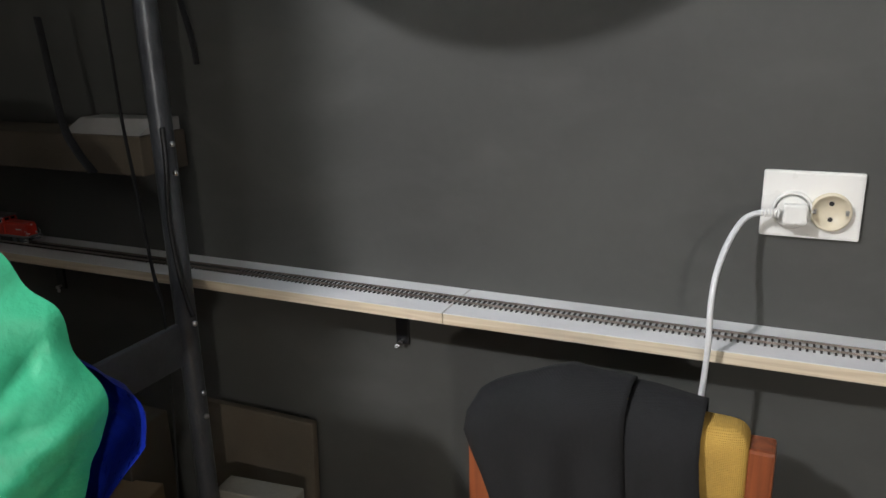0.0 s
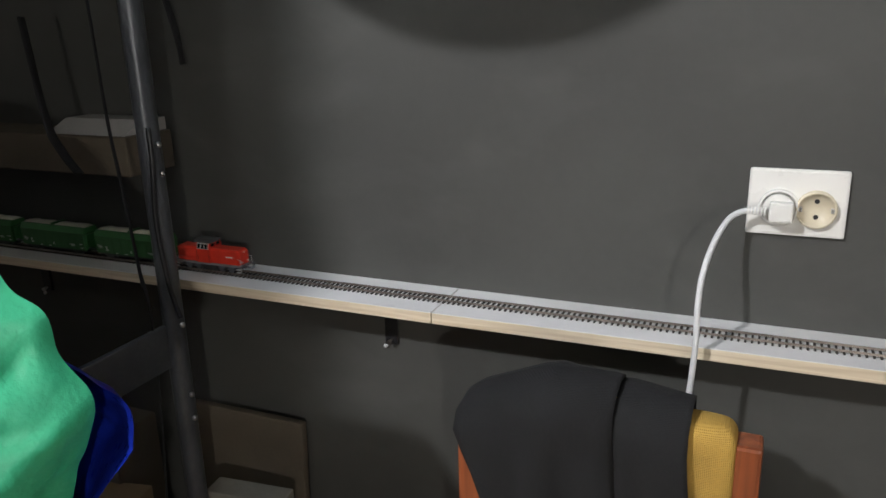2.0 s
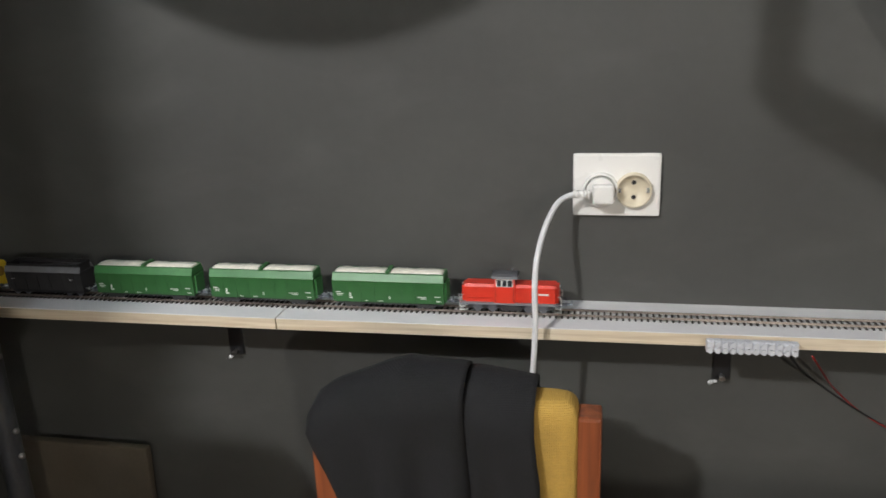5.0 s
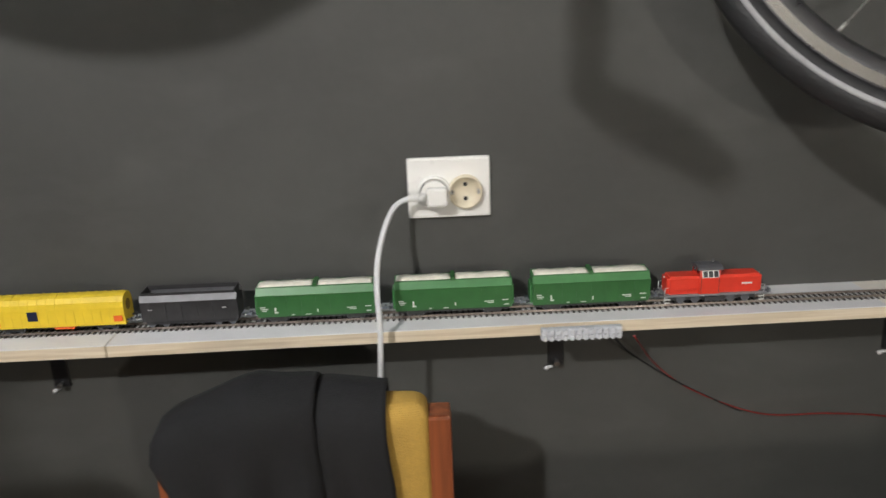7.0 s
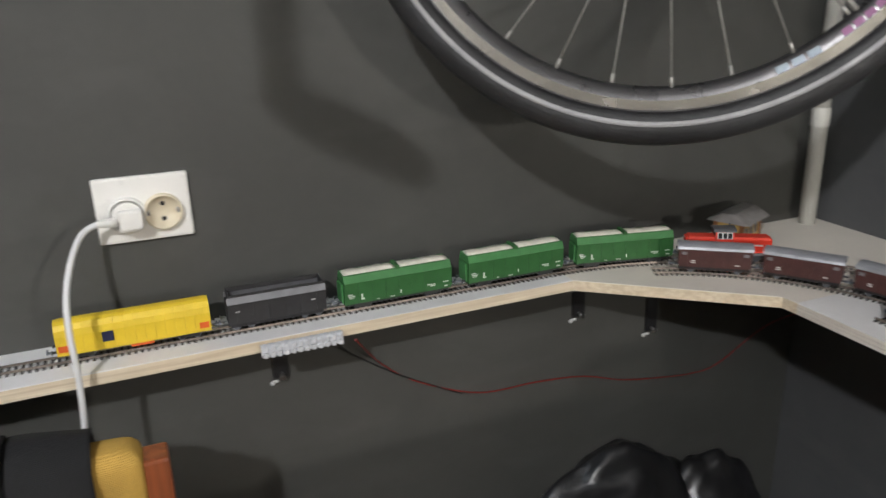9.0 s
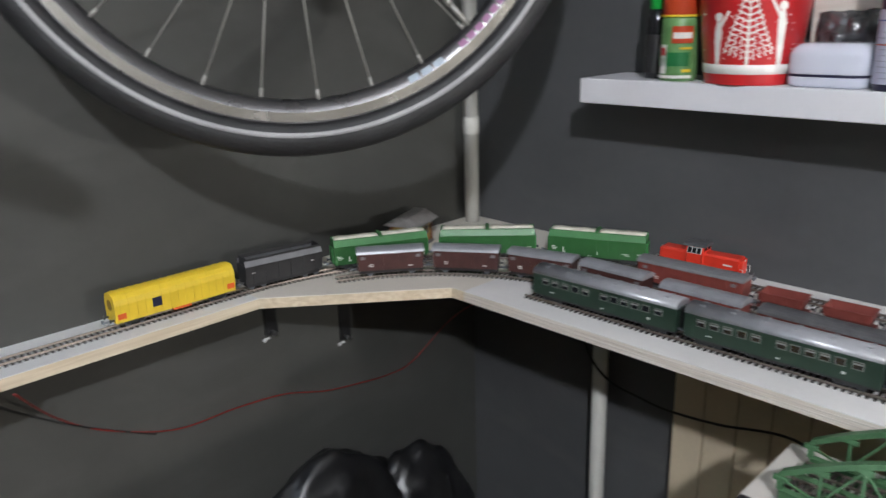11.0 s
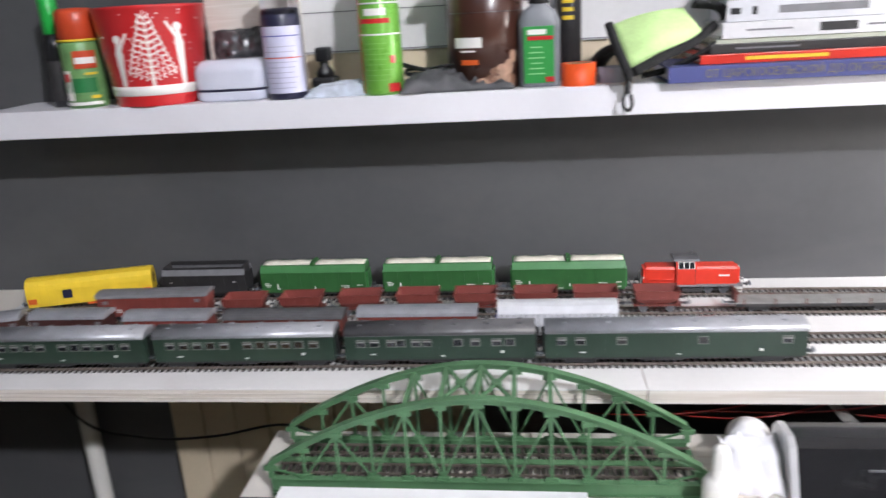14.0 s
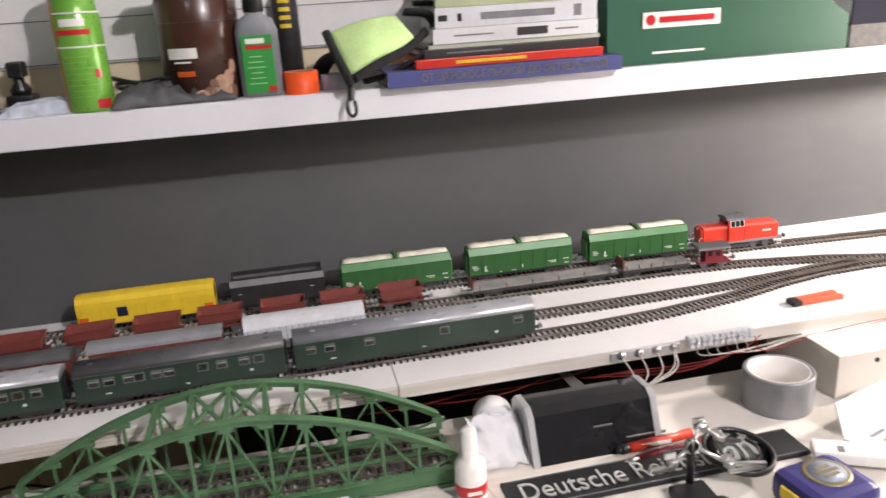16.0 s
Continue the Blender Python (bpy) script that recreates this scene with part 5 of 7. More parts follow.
strap([(-1.95, -0.20, 1.30), (-1.935, -0.20, 1.16), (-1.915, -0.20, 1.115), (-1.888, -0.20, 1.084)], 0.011, "black webbing strap hanging on the rack")
strap([(-1.822, -0.20, 1.32), (-1.818, -0.20, 1.16), (-1.808, -0.20, 1.05), (-1.800, -0.20, 0.944), (-1.79, -0.20, 0.875), (-1.80, -0.20, 0.70), (-1.82, -0.2, 0.5)], 0.006, "thin black cord hanging on the rack")
strap([(-1.90, -0.04, 1.62), (-1.865, -0.04, 1.424), (-1.838, -0.04, 1.328), (-1.823, -0.04, 1.268), (-1.818, -0.04, 1.226)], 0.012, "black webbing strap end hanging beside the post")
bm = B()
box(bm, (-1.785, -0.036, 0.40), (0.24, 0.016, 0.47), 0.004, pose(0, 0, 0, -3, 0, 0))
tagged(part("leaning_board", bm, SHADED_BOARD), "grey-brown board leaning on the wall, darkened for shade", "board")
bm = B()
box(bm, (-2.10, -0.10, 0.335), (0.26, 0.10, 0.55), 0.003)
tagged(part("cardboard_box", bm, SHADED_BOARD), "tall cardboard box under the rack, darkened for shade", "box")
bm = B()
box(bm, (-2.0, -0.22, 0.29), (0.20, 0.14, 0.46), 0.003, pose(0, 0, 0, 0, 0, 12))
tagged(part("cardboard_box", bm, CARD), "brown cardboard box under the rack", "box")
# Pale board with the dim light by the post put into its grey.
bm = B()
box(bm, (-1.72, -0.115, 0.304), (0.14, 0.045, 0.488), 0.003, pose(0, 0, 0, 0, 0, 6))
tagged(part("low_board", bm, mat("dimmed_pale_board", (0.27, 0.25, 0.21), 0.75, var=0.2, scale=6, bump=0.1)), "low pale board standing beside the post, dimmed for shade", "shelf")

# ---- green and blue woven bag ----
bg = thing("shopping_bag", "big green woven shopping bag with blue side", "bag")


def bag_side(bm, outline, depth, seed):
    """A bulging, crumpled panel spanned inside an outline of (across, up)."""
    n = len(outline)
    c = Vector((sum(p[0] for p in outline) / n, sum(p[1] for p in outline) / n))
    rings = []
    for k in range(33):
        f = 1 - k / 32
        row = []
        for p in outline:
            q = Vector((c.x + (p[0] - c.x) * f, c.y + (p[1] - c.y) * f, seed))
            crease = 1 - abs(noise.noise(q * 9.0 + Vector((3, 1, 0)))) * 2.2
            d = 0.024 * noise.noise(q * 7.0) + 0.011 * crease + 0.007 * (1 - 2 * abs(noise.noise(q * 24.0)))
            edge = 0.010 * noise.noise(q * 26.0) * (f > 0.9)
            row.append((q.x + edge, q.y + edge, depth * (1 - f ** 2.6) + d * min(1, (1 - f) * 7 + 0.15) * min(1, f * 8)))
        rings.append(row)
    return rings


BAG = Matrix.Translation((-1.640, -0.615, 0.868)) @ pose(0, 0, 0, 0, 0, 24.6)


def bag():
    out = smooth_line([(-0.36, 0.16, 0), (-0.24, 0.275, 0), (-0.10, 0.315, 0), (0.02, 0.285, 0), (0.075, 0.235, 0), (0.105, 0.195, 0), (0.130, 0.145, 0), (0.150, 0.100, 0), (0.138, 0.060, 0), (0.115, 0.0, 0), (0.09, -0.2, 0), (0.06, -0.5, 0), (-0.1, -0.66, 0), (-0.34, -0.62, 0), (-0.40, -0.2, 0)], 9)
    for name, depth, material, sh, lab in (("green_side", -0.13, GREEN_BAG, 0.0, ""), ("blue_side", 0.10, BLUE_BAG, 0.0, "blue woven side")):
        bm = B()
        pts = [(p.x, p.y) for p in out]
        if depth > 0:
            pts = [(x + 0.036 * max(0, 1 - abs(y - 0.065) / 0.11) * (x > 0), y - 0.014 * (x > 0)) for x, y in pts]
        rings = bag_side(bm, pts, depth, depth * 10)
        vr = [[bm.verts.new(BAG @ Vector((x, d, z))) for x, z, d in r] for r in rings[:-1]]
        tip = bm.verts.new(BAG @ Vector((rings[-1][0][0], rings[-1][0][2], rings[-1][0][1])))
        for a, b in zip(vr, vr[1:]):
            for i in range(len(a)):
                j = (i + 1) % len(a)
                bm.faces.new((a[i], a[j], b[j], b[i])).smooth = True
        for i in range(len(vr[-1])):
            bm.faces.new((vr[-1][i], vr[-1][(i + 1) % len(vr[-1])], tip)).smooth = True
        part(name, bm, material, bg, lab)


bag()
bm = B()
box(bm, (-1.72, -0.66, 0.10), (0.5, 0.34, 0.08), 0.01)
tagged(part("low_crate", bm, CARD), "flat cardboard crate under the bag", "crate")
strap([(-1.74, -0.60, 1.16), (-1.70, -0.56, 1.10), (-1.66, -0.54, 1.02), (-1.655, -0.50, 0.93)], 0.010, "dark strap end hanging behind the bag")

# ---- wall shelf ----
SH_X, SH_Z, SH_T = 0.036, 1.190, 0.036
sh = thing("wall_shelf", "thick white laminate wall shelf crowded with bottles and books", "shelf")
quick("shelf_board", SHELF_WHITE, sh, lambda bm: box(bm, ((SH_X + WX) / 2, -1.87, SH_Z - SH_T / 2), (WX - SH_X, 3.064, SH_T), 0.0015))
quick("front_edge_band", SHELF_WHITE, sh, lambda bm: box(bm, (SH_X - 0.0004, -1.87, SH_Z - SH_T / 2), (0.0008, 3.062, SH_T - 0.002), 0.0003), "glued white edge band")
wp = thing("white_wall_board", "white panel with dark slots on the wall above the shelf", "panel", kind="structure")
for y0, y1 in ((-0.655, -0.955), (-0.957, -1.31), (-1.312, -2.2)):
    quick("panel", PAINT, wp, lambda bm, y0=y0, y1=y1: box(bm, (WX - 0.007, (y0 + y1) / 2, 1.60), (0.014, y0 - y1, 0.725), 0.001))
many("panel_line", GREY_BAND, wp, lambda bm: [box(bm, (WX - 0.0144, -1.2, z), (0.0012, 1.2, 0.0012)) for z in (1.2400, 1.291)])
many("slot", BLACK, wp, lambda bm: [box(bm, (WX - 0.0145, y, 1.305), (0.0016, 0.06, 0.014)) for y in (-0.71, -0.99, -1.2)], "dark grip slot")
quick("base_strip", CREAM, wp, lambda bm: box(bm, (WX - 0.005, -1.35, 1.2145), (0.010, 1.5, 0.046)), "cream lower strip")


def can(name, y, x, r, prof, material, label, category, bands=()):
    t = thing(name, label, category, pose(x, y, SH_Z))
    b = quick("body", material, t, lambda bm: lathe(bm, [(q * r, z) for q, z in prof], 36))
    for nm, z0, z1, mm, lab in bands:
        quick(nm, mm, t, lambda bm, z0=z0, z1=z1: lathe(bm, [(r * 1.003, z0), (r * 1.012, z0 + 0.0004), (r * 1.012, z1 - 0.0004), (r * 1.003, z1)], 36), lab)
    return t


def patch(name, r, a0, a1, z0, z1, material, parent, label="", grow=1.02):
    """A label piece bent round a can; angles in degrees from the front (-x), towards +y."""
    bm = B()
    n = max(2, int(abs(a1 - a0) / 6))
    rows = []
    for i in range(n + 1):
        a = radians(180 - (a0 + (a1 - a0) * i / n))
        rows.append([bm.verts.new((q * math.cos(a), q * math.sin(a), z)) for q, z in ((r * grow, z0), (r * grow, z1), (r * (grow - 0.012), z1), (r * (grow - 0.012), z0))])
    for r0, r1 in zip(rows, rows[1:]):
        for c in range(4):
            bm.faces.new((r0[c], r0[(c + 1) % 4], r1[(c + 1) % 4], r1[c]))
    bm.faces.new(rows[0])
    bm.faces.new(rows[-1][::-1])
    return part(name, bm, material, parent, label)


G_CAN = mat("bright_green_can", (0.16, 0.43, 0.055), 0.3, 0.1, var=0.06, coat=0.3)
G_CAP = mat("green_cap", (0.02, 0.42, 0.06), 0.35)
G_DK = mat("dark_green_print", (0.02, 0.18, 0.05), 0.4)
R_CAP = mat("orange_red_cap", (0.55, 0.065, 0.02), 0.35)
R_TIN = mat("red_tin_paint", (0.56, 0.022, 0.025), 0.32, var=0.08, coat=0.3)
LAV = mat("pale_lavender_label", (0.62, 0.62, 0.78), 0.4)
NAVY = mat("navy_print", (0.02, 0.02, 0.05), 0.35)
CHOC = mat("chocolate_tin", (0.060, 0.022, 0.014), 0.3, var=0.08, scale=12, coat=0.3, fine=30)
GREY_PL = mat("grey_bottle_plastic", (0.20, 0.21, 0.23), 0.4, var=0.08)
ORANGE_T = mat("fluorescent_orange_tape", (0.90, 0.10, 0.012), 0.5)
LIME = weave("lime_fabric", (0.58, 0.82, 0.34), 240, 0.15, 0.8)
NUT = mat("hazelnut_print", (0.42, 0.26, 0.18), 0.5, var=0.3, scale=80)
DARK_NYLON = mat("dark_grey_nylon", (0.085, 0.085, 0.09), 0.55, var=0.35, scale=40, bump=0.7, fine=60)

# dark bottle with green cap
t = can("dark_bottle", -0.431, 0.088, 0.0160, [(0, 0), (0.95, 0), (1, 0.003), (1, 0.078), (0.85, 0.088), (0.55, 0.096), (0, 0.096)], BLACK_GLOSS, "small dark bottle with bright green cap", "bottle")
quick("cap", G_CAP, t, lambda bm: lathe(bm, [(0.0105, 0.094), (0.0115, 0.095), (0.0115, 0.140), (0.009, 0.143), (0, 0.143)], 24), "bright green cap")
patch("label", 0.0160, -60, 60, 0.008, 0.060, CHARCOAL, t)
# green aerosol with orange-red cap
t = can("aerosol_can", -0.476, 0.070, 0.0245, [(0, 0), (0.93, 0), (1, 0.004), (1, 0.080), (0.93, 0.085), (0, 0.085)], mat("green_white_print", (0.16, 0.33, 0.12), 0.35, var=0.25, scale=40), "green aerosol can with orange-red cap", "spray can")
quick("cap", R_CAP, t, lambda bm: lathe(bm, [(0.0235, 0.0845), (0.0245, 0.085), (0.0240, 0.118), (0.020, 0.124), (0, 0.125)], 32), "orange-red cap")
for a0, a1, z0, z1, mm in ((-70, -5, 0.050, 0.072, R_CAP), (-60, 70, 0.020, 0.038, G_DK), (-70, 70, 0.004, 0.008, PLASTIC_W), (10, 40, 0.010, 0.048, PLASTIC_W), (14, 34, 0.034, 0.044, R_TIN), (-66, -10, 0.056, 0.064, PLASTIC_W), (-66, -30, 0.042, 0.045, YELLOW), (-66, -38, 0.012, 0.016, YELLOW)):
    patch("label_piece", 0.0255, a0, a1, z0, z1, mm, t, grow=1.02 + 0.01 * (z1 - z0 < 0.012))
quick("cap_ring", YELLOW, t, lambda bm: lathe(bm, [(0.0250, 0.0835), (0.0260, 0.084), (0.0260, 0.086), (0.0250, 0.0865)], 32), "yellow ring")
# red tin with white winter decoration, widening upwards
def tin_r(z):
    return 0.0555 + 0.120 * z


def tin_print(bm, outline):
    """A flat printed shape bent round the tin; outline in metres across (towards the viewer's left) and up."""
    ring = []
    for lift in (0.0006, -0.0004):
        row = []
        for u, z in outline:
            r = tin_r(z) + lift
            a = radians(200) - u / tin_r(z)
            row.append(bm.verts.new((r * math.cos(a), r * math.sin(a), z)))
        ring.append(row)
    n = len(outline)
    for i in range(n):
        j = (i + 1) % n
        bm.faces.new((ring[0][i], ring[0][j], ring[1][j], ring[1][i]))
    bm.faces.new(ring[0])
    bm.faces.new(ring[1][::-1])


def disc_uz(u, z, r, n=10, squash=1.0):
    return [(u + r * squash * math.cos(2 * math.pi * i / n), z + r * math.sin(2 * math.pi * i / n)) for i in range(n)]


def stroke_uz(p, q, w0, w1):
    d = Vector((q[0] - p[0], q[1] - p[1])).normalized()
    n = Vector((-d.y, d.x))
    return [(p[0] + n.x * w0, p[1] + n.y * w0), (p[0] - n.x * w0, p[1] - n.y * w0), (q[0] - n.x * w1, q[1] - n.y * w1), (q[0] + n.x * w1, q[1] + n.y * w1)]


t = thing("gift_tin", "round red tin with white winter tree decoration", "tin", pose(0.0865, -0.569, SH_Z))
quick("body", R_TIN, t, lambda bm: lathe(bm, [(0, 0), (tin_r(0), 0), (tin_r(0.002), 0.002), (tin_r(0.118), 0.118), (tin_r(0.118) + 0.0012, 0.120), (tin_r(0.118) - 0.001, 0.122), (0, 0.121)], 56))
quick("white_band", PLASTIC_W, t, lambda bm: lathe(bm, [(tin_r(0.0135) + 0.0001, 0.0135), (tin_r(0.0135) + 0.0007, 0.0138), (tin_r(0.0255) + 0.0007, 0.0252), (tin_r(0.0255) + 0.0001, 0.0255)], 56), "white snow band")


def winter_tree(bm):
    tin_print(bm, stroke_uz((0, 0.0255), (0, 0.116), 0.0022, 0.0006))
    for k in range(11):
        z = 0.033 + 0.0073 * k
        reach = 0.0275 * (1 - k / 12.0)
        for sd in (-1, 1):
            tip = (sd * reach, z + 0.010 * (1 - k / 16))
            tin_print(bm, stroke_uz((0, z), tip, 0.0011, 0.0007))
            steps = max(1, int(reach / 0.0062))
            for i in range(steps):
                f = (i + 0.8) / steps
                c = (tip[0] * f, z + (tip[1] - z) * f)
                for up in (-1, 1):
                    tin_print(bm, stroke_uz(c, (c[0] + sd * 0.0030, c[1] + up * 0.0030), 0.0008, 0.0010))
            tin_print(bm, disc_uz(tip[0], tip[1], 0.0014, 7))


quick("winter_tree", PLASTIC_W, t, winter_tree, "white printed fir tree")
for u, sd, hz in ((0.0385, -1, 0.086), (-0.0385, 1, 0.098)):
    def shape(bm, u=u, sd=sd, hz=hz):
        tin_print(bm, [(u - 0.0030, 0.0255), (u + 0.0030, 0.0255), (u + 0.0045, 0.052), (u + 0.0055, hz - 0.020), (u + 0.0020, hz - 0.008), (u - 0.0025, hz - 0.008), (u - 0.0055, hz - 0.022), (u - 0.0040, 0.050)])
        tin_print(bm, disc_uz(u, hz - 0.003, 0.0055, 12))
        tin_print(bm, stroke_uz((u + sd * 0.002, hz - 0.016), (u + sd * 0.014, hz + 0.004), 0.0022, 0.0016))
    quick("pale_shape", PLASTIC_W, t, shape, "plain pale upright shape beside the tree")
rr = random.Random(11)


def snow(bm):
    for _ in range(60):
        tin_print(bm, disc_uz(rr.uniform(-0.07, 0.07), rr.uniform(0.032, 0.115), rr.choice((0.0006, 0.0009, 0.0012)), 6))


quick("snow_print", PLASTIC_W, t, snow, "scattered white printed snow dots")
# white glasses case, dark sachet behind it
BASE_WHITE = mat("blue_white_plastic", (0.68, 0.70, 0.80), 0.22, var=0.02, coat=0.3)
t = thing("white_case", "glossy white rounded plastic case with dark seam", "case", pose(0.082, -0.676, SH_Z))
quick("base", BASE_WHITE, t, lambda bm: rounded(bm, (0, 0, 0), (0.070, 0.096, 0.0125), 0.0015, 0.005))
quick("seam", NAVY, t, lambda bm: rounded(bm, (0, 0, 0.0124), (0.0690, 0.0950, 0.0030), 0.0006, 0.0006))
quick("lid", mat("glossy_blue_white_plastic", (0.70, 0.72, 0.82), 0.16, var=0.02, coat=0.4), t, lambda bm: rounded(bm, (0, 0, 0.0153), (0.070, 0.096, 0.036), 0.016), "glossy bluish-white lid")
def sachet(bm):
    """A crumpled soft bag leaning back against the wall."""
    nu, nv = 26, 22
    sheets = []
    for side in (-1, 1):
        rows = []
        for i in range(nu + 1):
            row = []
            for j in range(nv + 1):
                u, v = i / nu * 2 - 1, j / nv
                rim = (1 - abs(u) ** 3) * (1 - (2 * v - 1) ** 4)
                q = Vector((u * 2.2, v * 2.6, 7.0 + side))
                d = 0.004 + 0.007 * rim + rim * (0.014 * abs(noise.noise(q * 1.5)) + 0.006 * noise.noise(q * 3.2))
                edge = 1 + 0.10 * noise.noise(Vector((v * 3, u, 2)))
                row.append(bm.verts.new((0.118 + 0.012 * v + side * d, -0.688 - 0.052 * u * edge, SH_Z + 0.001 + (0.086 + 0.006 * noise.noise(Vector((u * 2.5, 0, 3)))) * v)))
            rows.append(row)
        for p, q in zip(rows, rows[1:]):
            for j in range(nv):
                bm.faces.new((p[j], p[j + 1], q[j + 1], q[j])).smooth = True
        sheets.append(rows[0] + [r[-1] for r in rows[1:]] + rows[-1][-2::-1] + [r[0] for r in rows[-2:0:-1]])
    n = len(sheets[0])
    for i in range(n):
        j = (i + 1) % n
        bm.faces.new((sheets[0][i], sheets[0][j], sheets[1][j], sheets[1][i]))


bm = B()
sachet(bm)
tagged(part("foil_sachet", bm, mat("dark_foil", (0.15, 0.15, 0.155), 0.26, 0.6, var=0.5, scale=40, bump=0.5, fine=50)), "crumpled dark foil bag leaning at the wall", "sachet")
bm = B()
box(bm, (WX - 0.022, -0.69, SH_Z + 0.075), (0.012, 0.13, 0.13), 0.002)
tagged(part("wooden_block", bm, PINE_Y), "pale pine board end standing behind the case", "board")
# lavender aerosol
t = can("aerosol_can", -0.750, 0.062, 0.0245, [(0, 0), (0.92, 0), (1, 0.003), (1, 0.098), (0.9, 0.106), (0.62, 0.110), (0, 0.110)], NAVY, "dark aerosol can with pale lavender label and clear cap", "spray can")
patch("label", 0.0245, -84, 84, 0.008, 0.088, LAV, t)
for z, mm, w_ in ((0.076, BLUE, 70), (0.050, R_CAP, 70)):
    patch("label_line", 0.0245, -w_, w_, z, z + 0.0012, mm, t, grow=1.035)
for k in range(9):
    patch("label_text", 0.0245, -40 - (k % 3) * 6, 30 + (k * 7) % 25, 0.014 + k * 0.0062, 0.0150 + k * 0.0062, mat("pale_lilac_print", (0.40, 0.40, 0.52), 0.4), t, "unreadable small print bar", 1.035)
quick("cap", clear("clear_cap", (0.8, 0.82, 0.88), 0.15), t, lambda bm: lathe(bm, [(0.0225, 0.1005), (0.0235, 0.102), (0.0230, 0.142), (0, 0.144)], 32), "clear plastic cap")
# small black mount, clear plastic bag
t = thing("camera_mount", "small black plastic ball mount", "mount", pose(0.115, -0.786, SH_Z))
quick("base", BLACK, t, lambda bm: (box(bm, (0, 0, 0.010), (0.03, 0.032, 0.020), 0.004), lathe(bm, [(0, 0.018), (0.011, 0.020), (0.012, 0.026), (0.006, 0.034), (0.006, 0.040)], 20)))
quick("head", BLACK, t, lambda bm: box(bm, (0, 0, 0.049), (0.022, 0.018, 0.018), 0.003))
def flat_bag(bm):
    nu, nv = 11, 7
    rows = []
    turn = pose(0.070, -0.812, SH_Z, 0, 0, 12)
    for i in range(nu + 1):
        row = []
        for j in range(nv + 1):
            u, v = i / nu * 2 - 1, j / nv * 2 - 1
            rim = (1 - abs(u) ** 6) * (1 - abs(v) ** 6)
            q = Vector((u * 2.4, v * 1.8, 11.0))
            h = 0.002 + rim * (0.006 + 0.005 * (1 - u) + 0.004 * (1 - 2 * abs(noise.noise(Vector((u * 3 + v, v * 2 - u, 5))))) + 0.0030 * noise.noise(q * 5))
            row.append(bm.verts.new(turn @ Vector((0.028 * v * (1 + 0.08 * noise.noise(q)), 0.042 * u, max(h, 0.0012)))))
        rows.append(row)
    for p, q in zip(rows, rows[1:]):
        for j in range(nv):
            bm.faces.new((p[j], p[j + 1], q[j + 1], q[j]))
    ring = rows[0] + [r[-1] for r in rows[1:]] + rows[-1][-2::-1] + [r[0] for r in rows[-2:0:-1]]
    low = [bm.verts.new((p.co.x, p.co.y, SH_Z + 0.0003)) for p in ring]
    for i in range(len(ring)):
        j = (i + 1) % len(ring)
        bm.faces.new((ring[i], ring[j], low[j], low[i]))
    bm.faces.new(low)


bm = B()
flat_bag(bm)
tagged(part("plastic_bag", bm, mat("pale_polythene", (0.55, 0.60, 0.68), 0.18, var=0.25, scale=40, bump=0.3, fine=80)), "pale clear plastic bag of small parts", "bag")
# tall green can
t = can("lubricant_can", -0.873, 0.062, 0.0258, [(0, 0), (0.93, 0), (1, 0.004), (1, 0.104), (0.93, 0.108), (0.90, 0.118), (0.90, 0.150), (0.8, 0.155), (0, 0.155)], G_CAN, "tall bright green spray can with red print", "spray can")
for z in (0.072, 0.108):
    quick("ring", WHITE_MARK, t, lambda bm, z=z: lathe(bm, [(0.0258, z - 0.001), (0.0266, z), (0.0258, z + 0.001)], 36), "pale tie ring")
patch("logo_bar", 0.0258, -30, 30, 0.094, 0.102, PLASTIC_W, t, "plain white logo shape")
patch("red_bar", 0.0258, -40, 44, 0.085, 0.0905, R_TIN, t, "red printed bar")
patch("red_corner", 0.0258, -64, -26, 0.004, 0.014, R_TIN, t, "red printed corner")
patch("red_dot", 0.0258, -50, -34, 0.038, 0.047, R_TIN, t, "red printed dot")
patch("nozzle_tube", 0.0258, 46, 50, 0.002, 0.150, R_CAP, t, "thin red nozzle tube", 1.06)
for k in range(8):
    patch("label_text", 0.0258, -20 - (k % 3) * 8, 36, 0.018 + 0.0062 * k, 0.0187 + 0.0062 * k, mat("pale_green_print", (0.24, 0.52, 0.13), 0.4), t, "unreadable small print bar", 1.028)
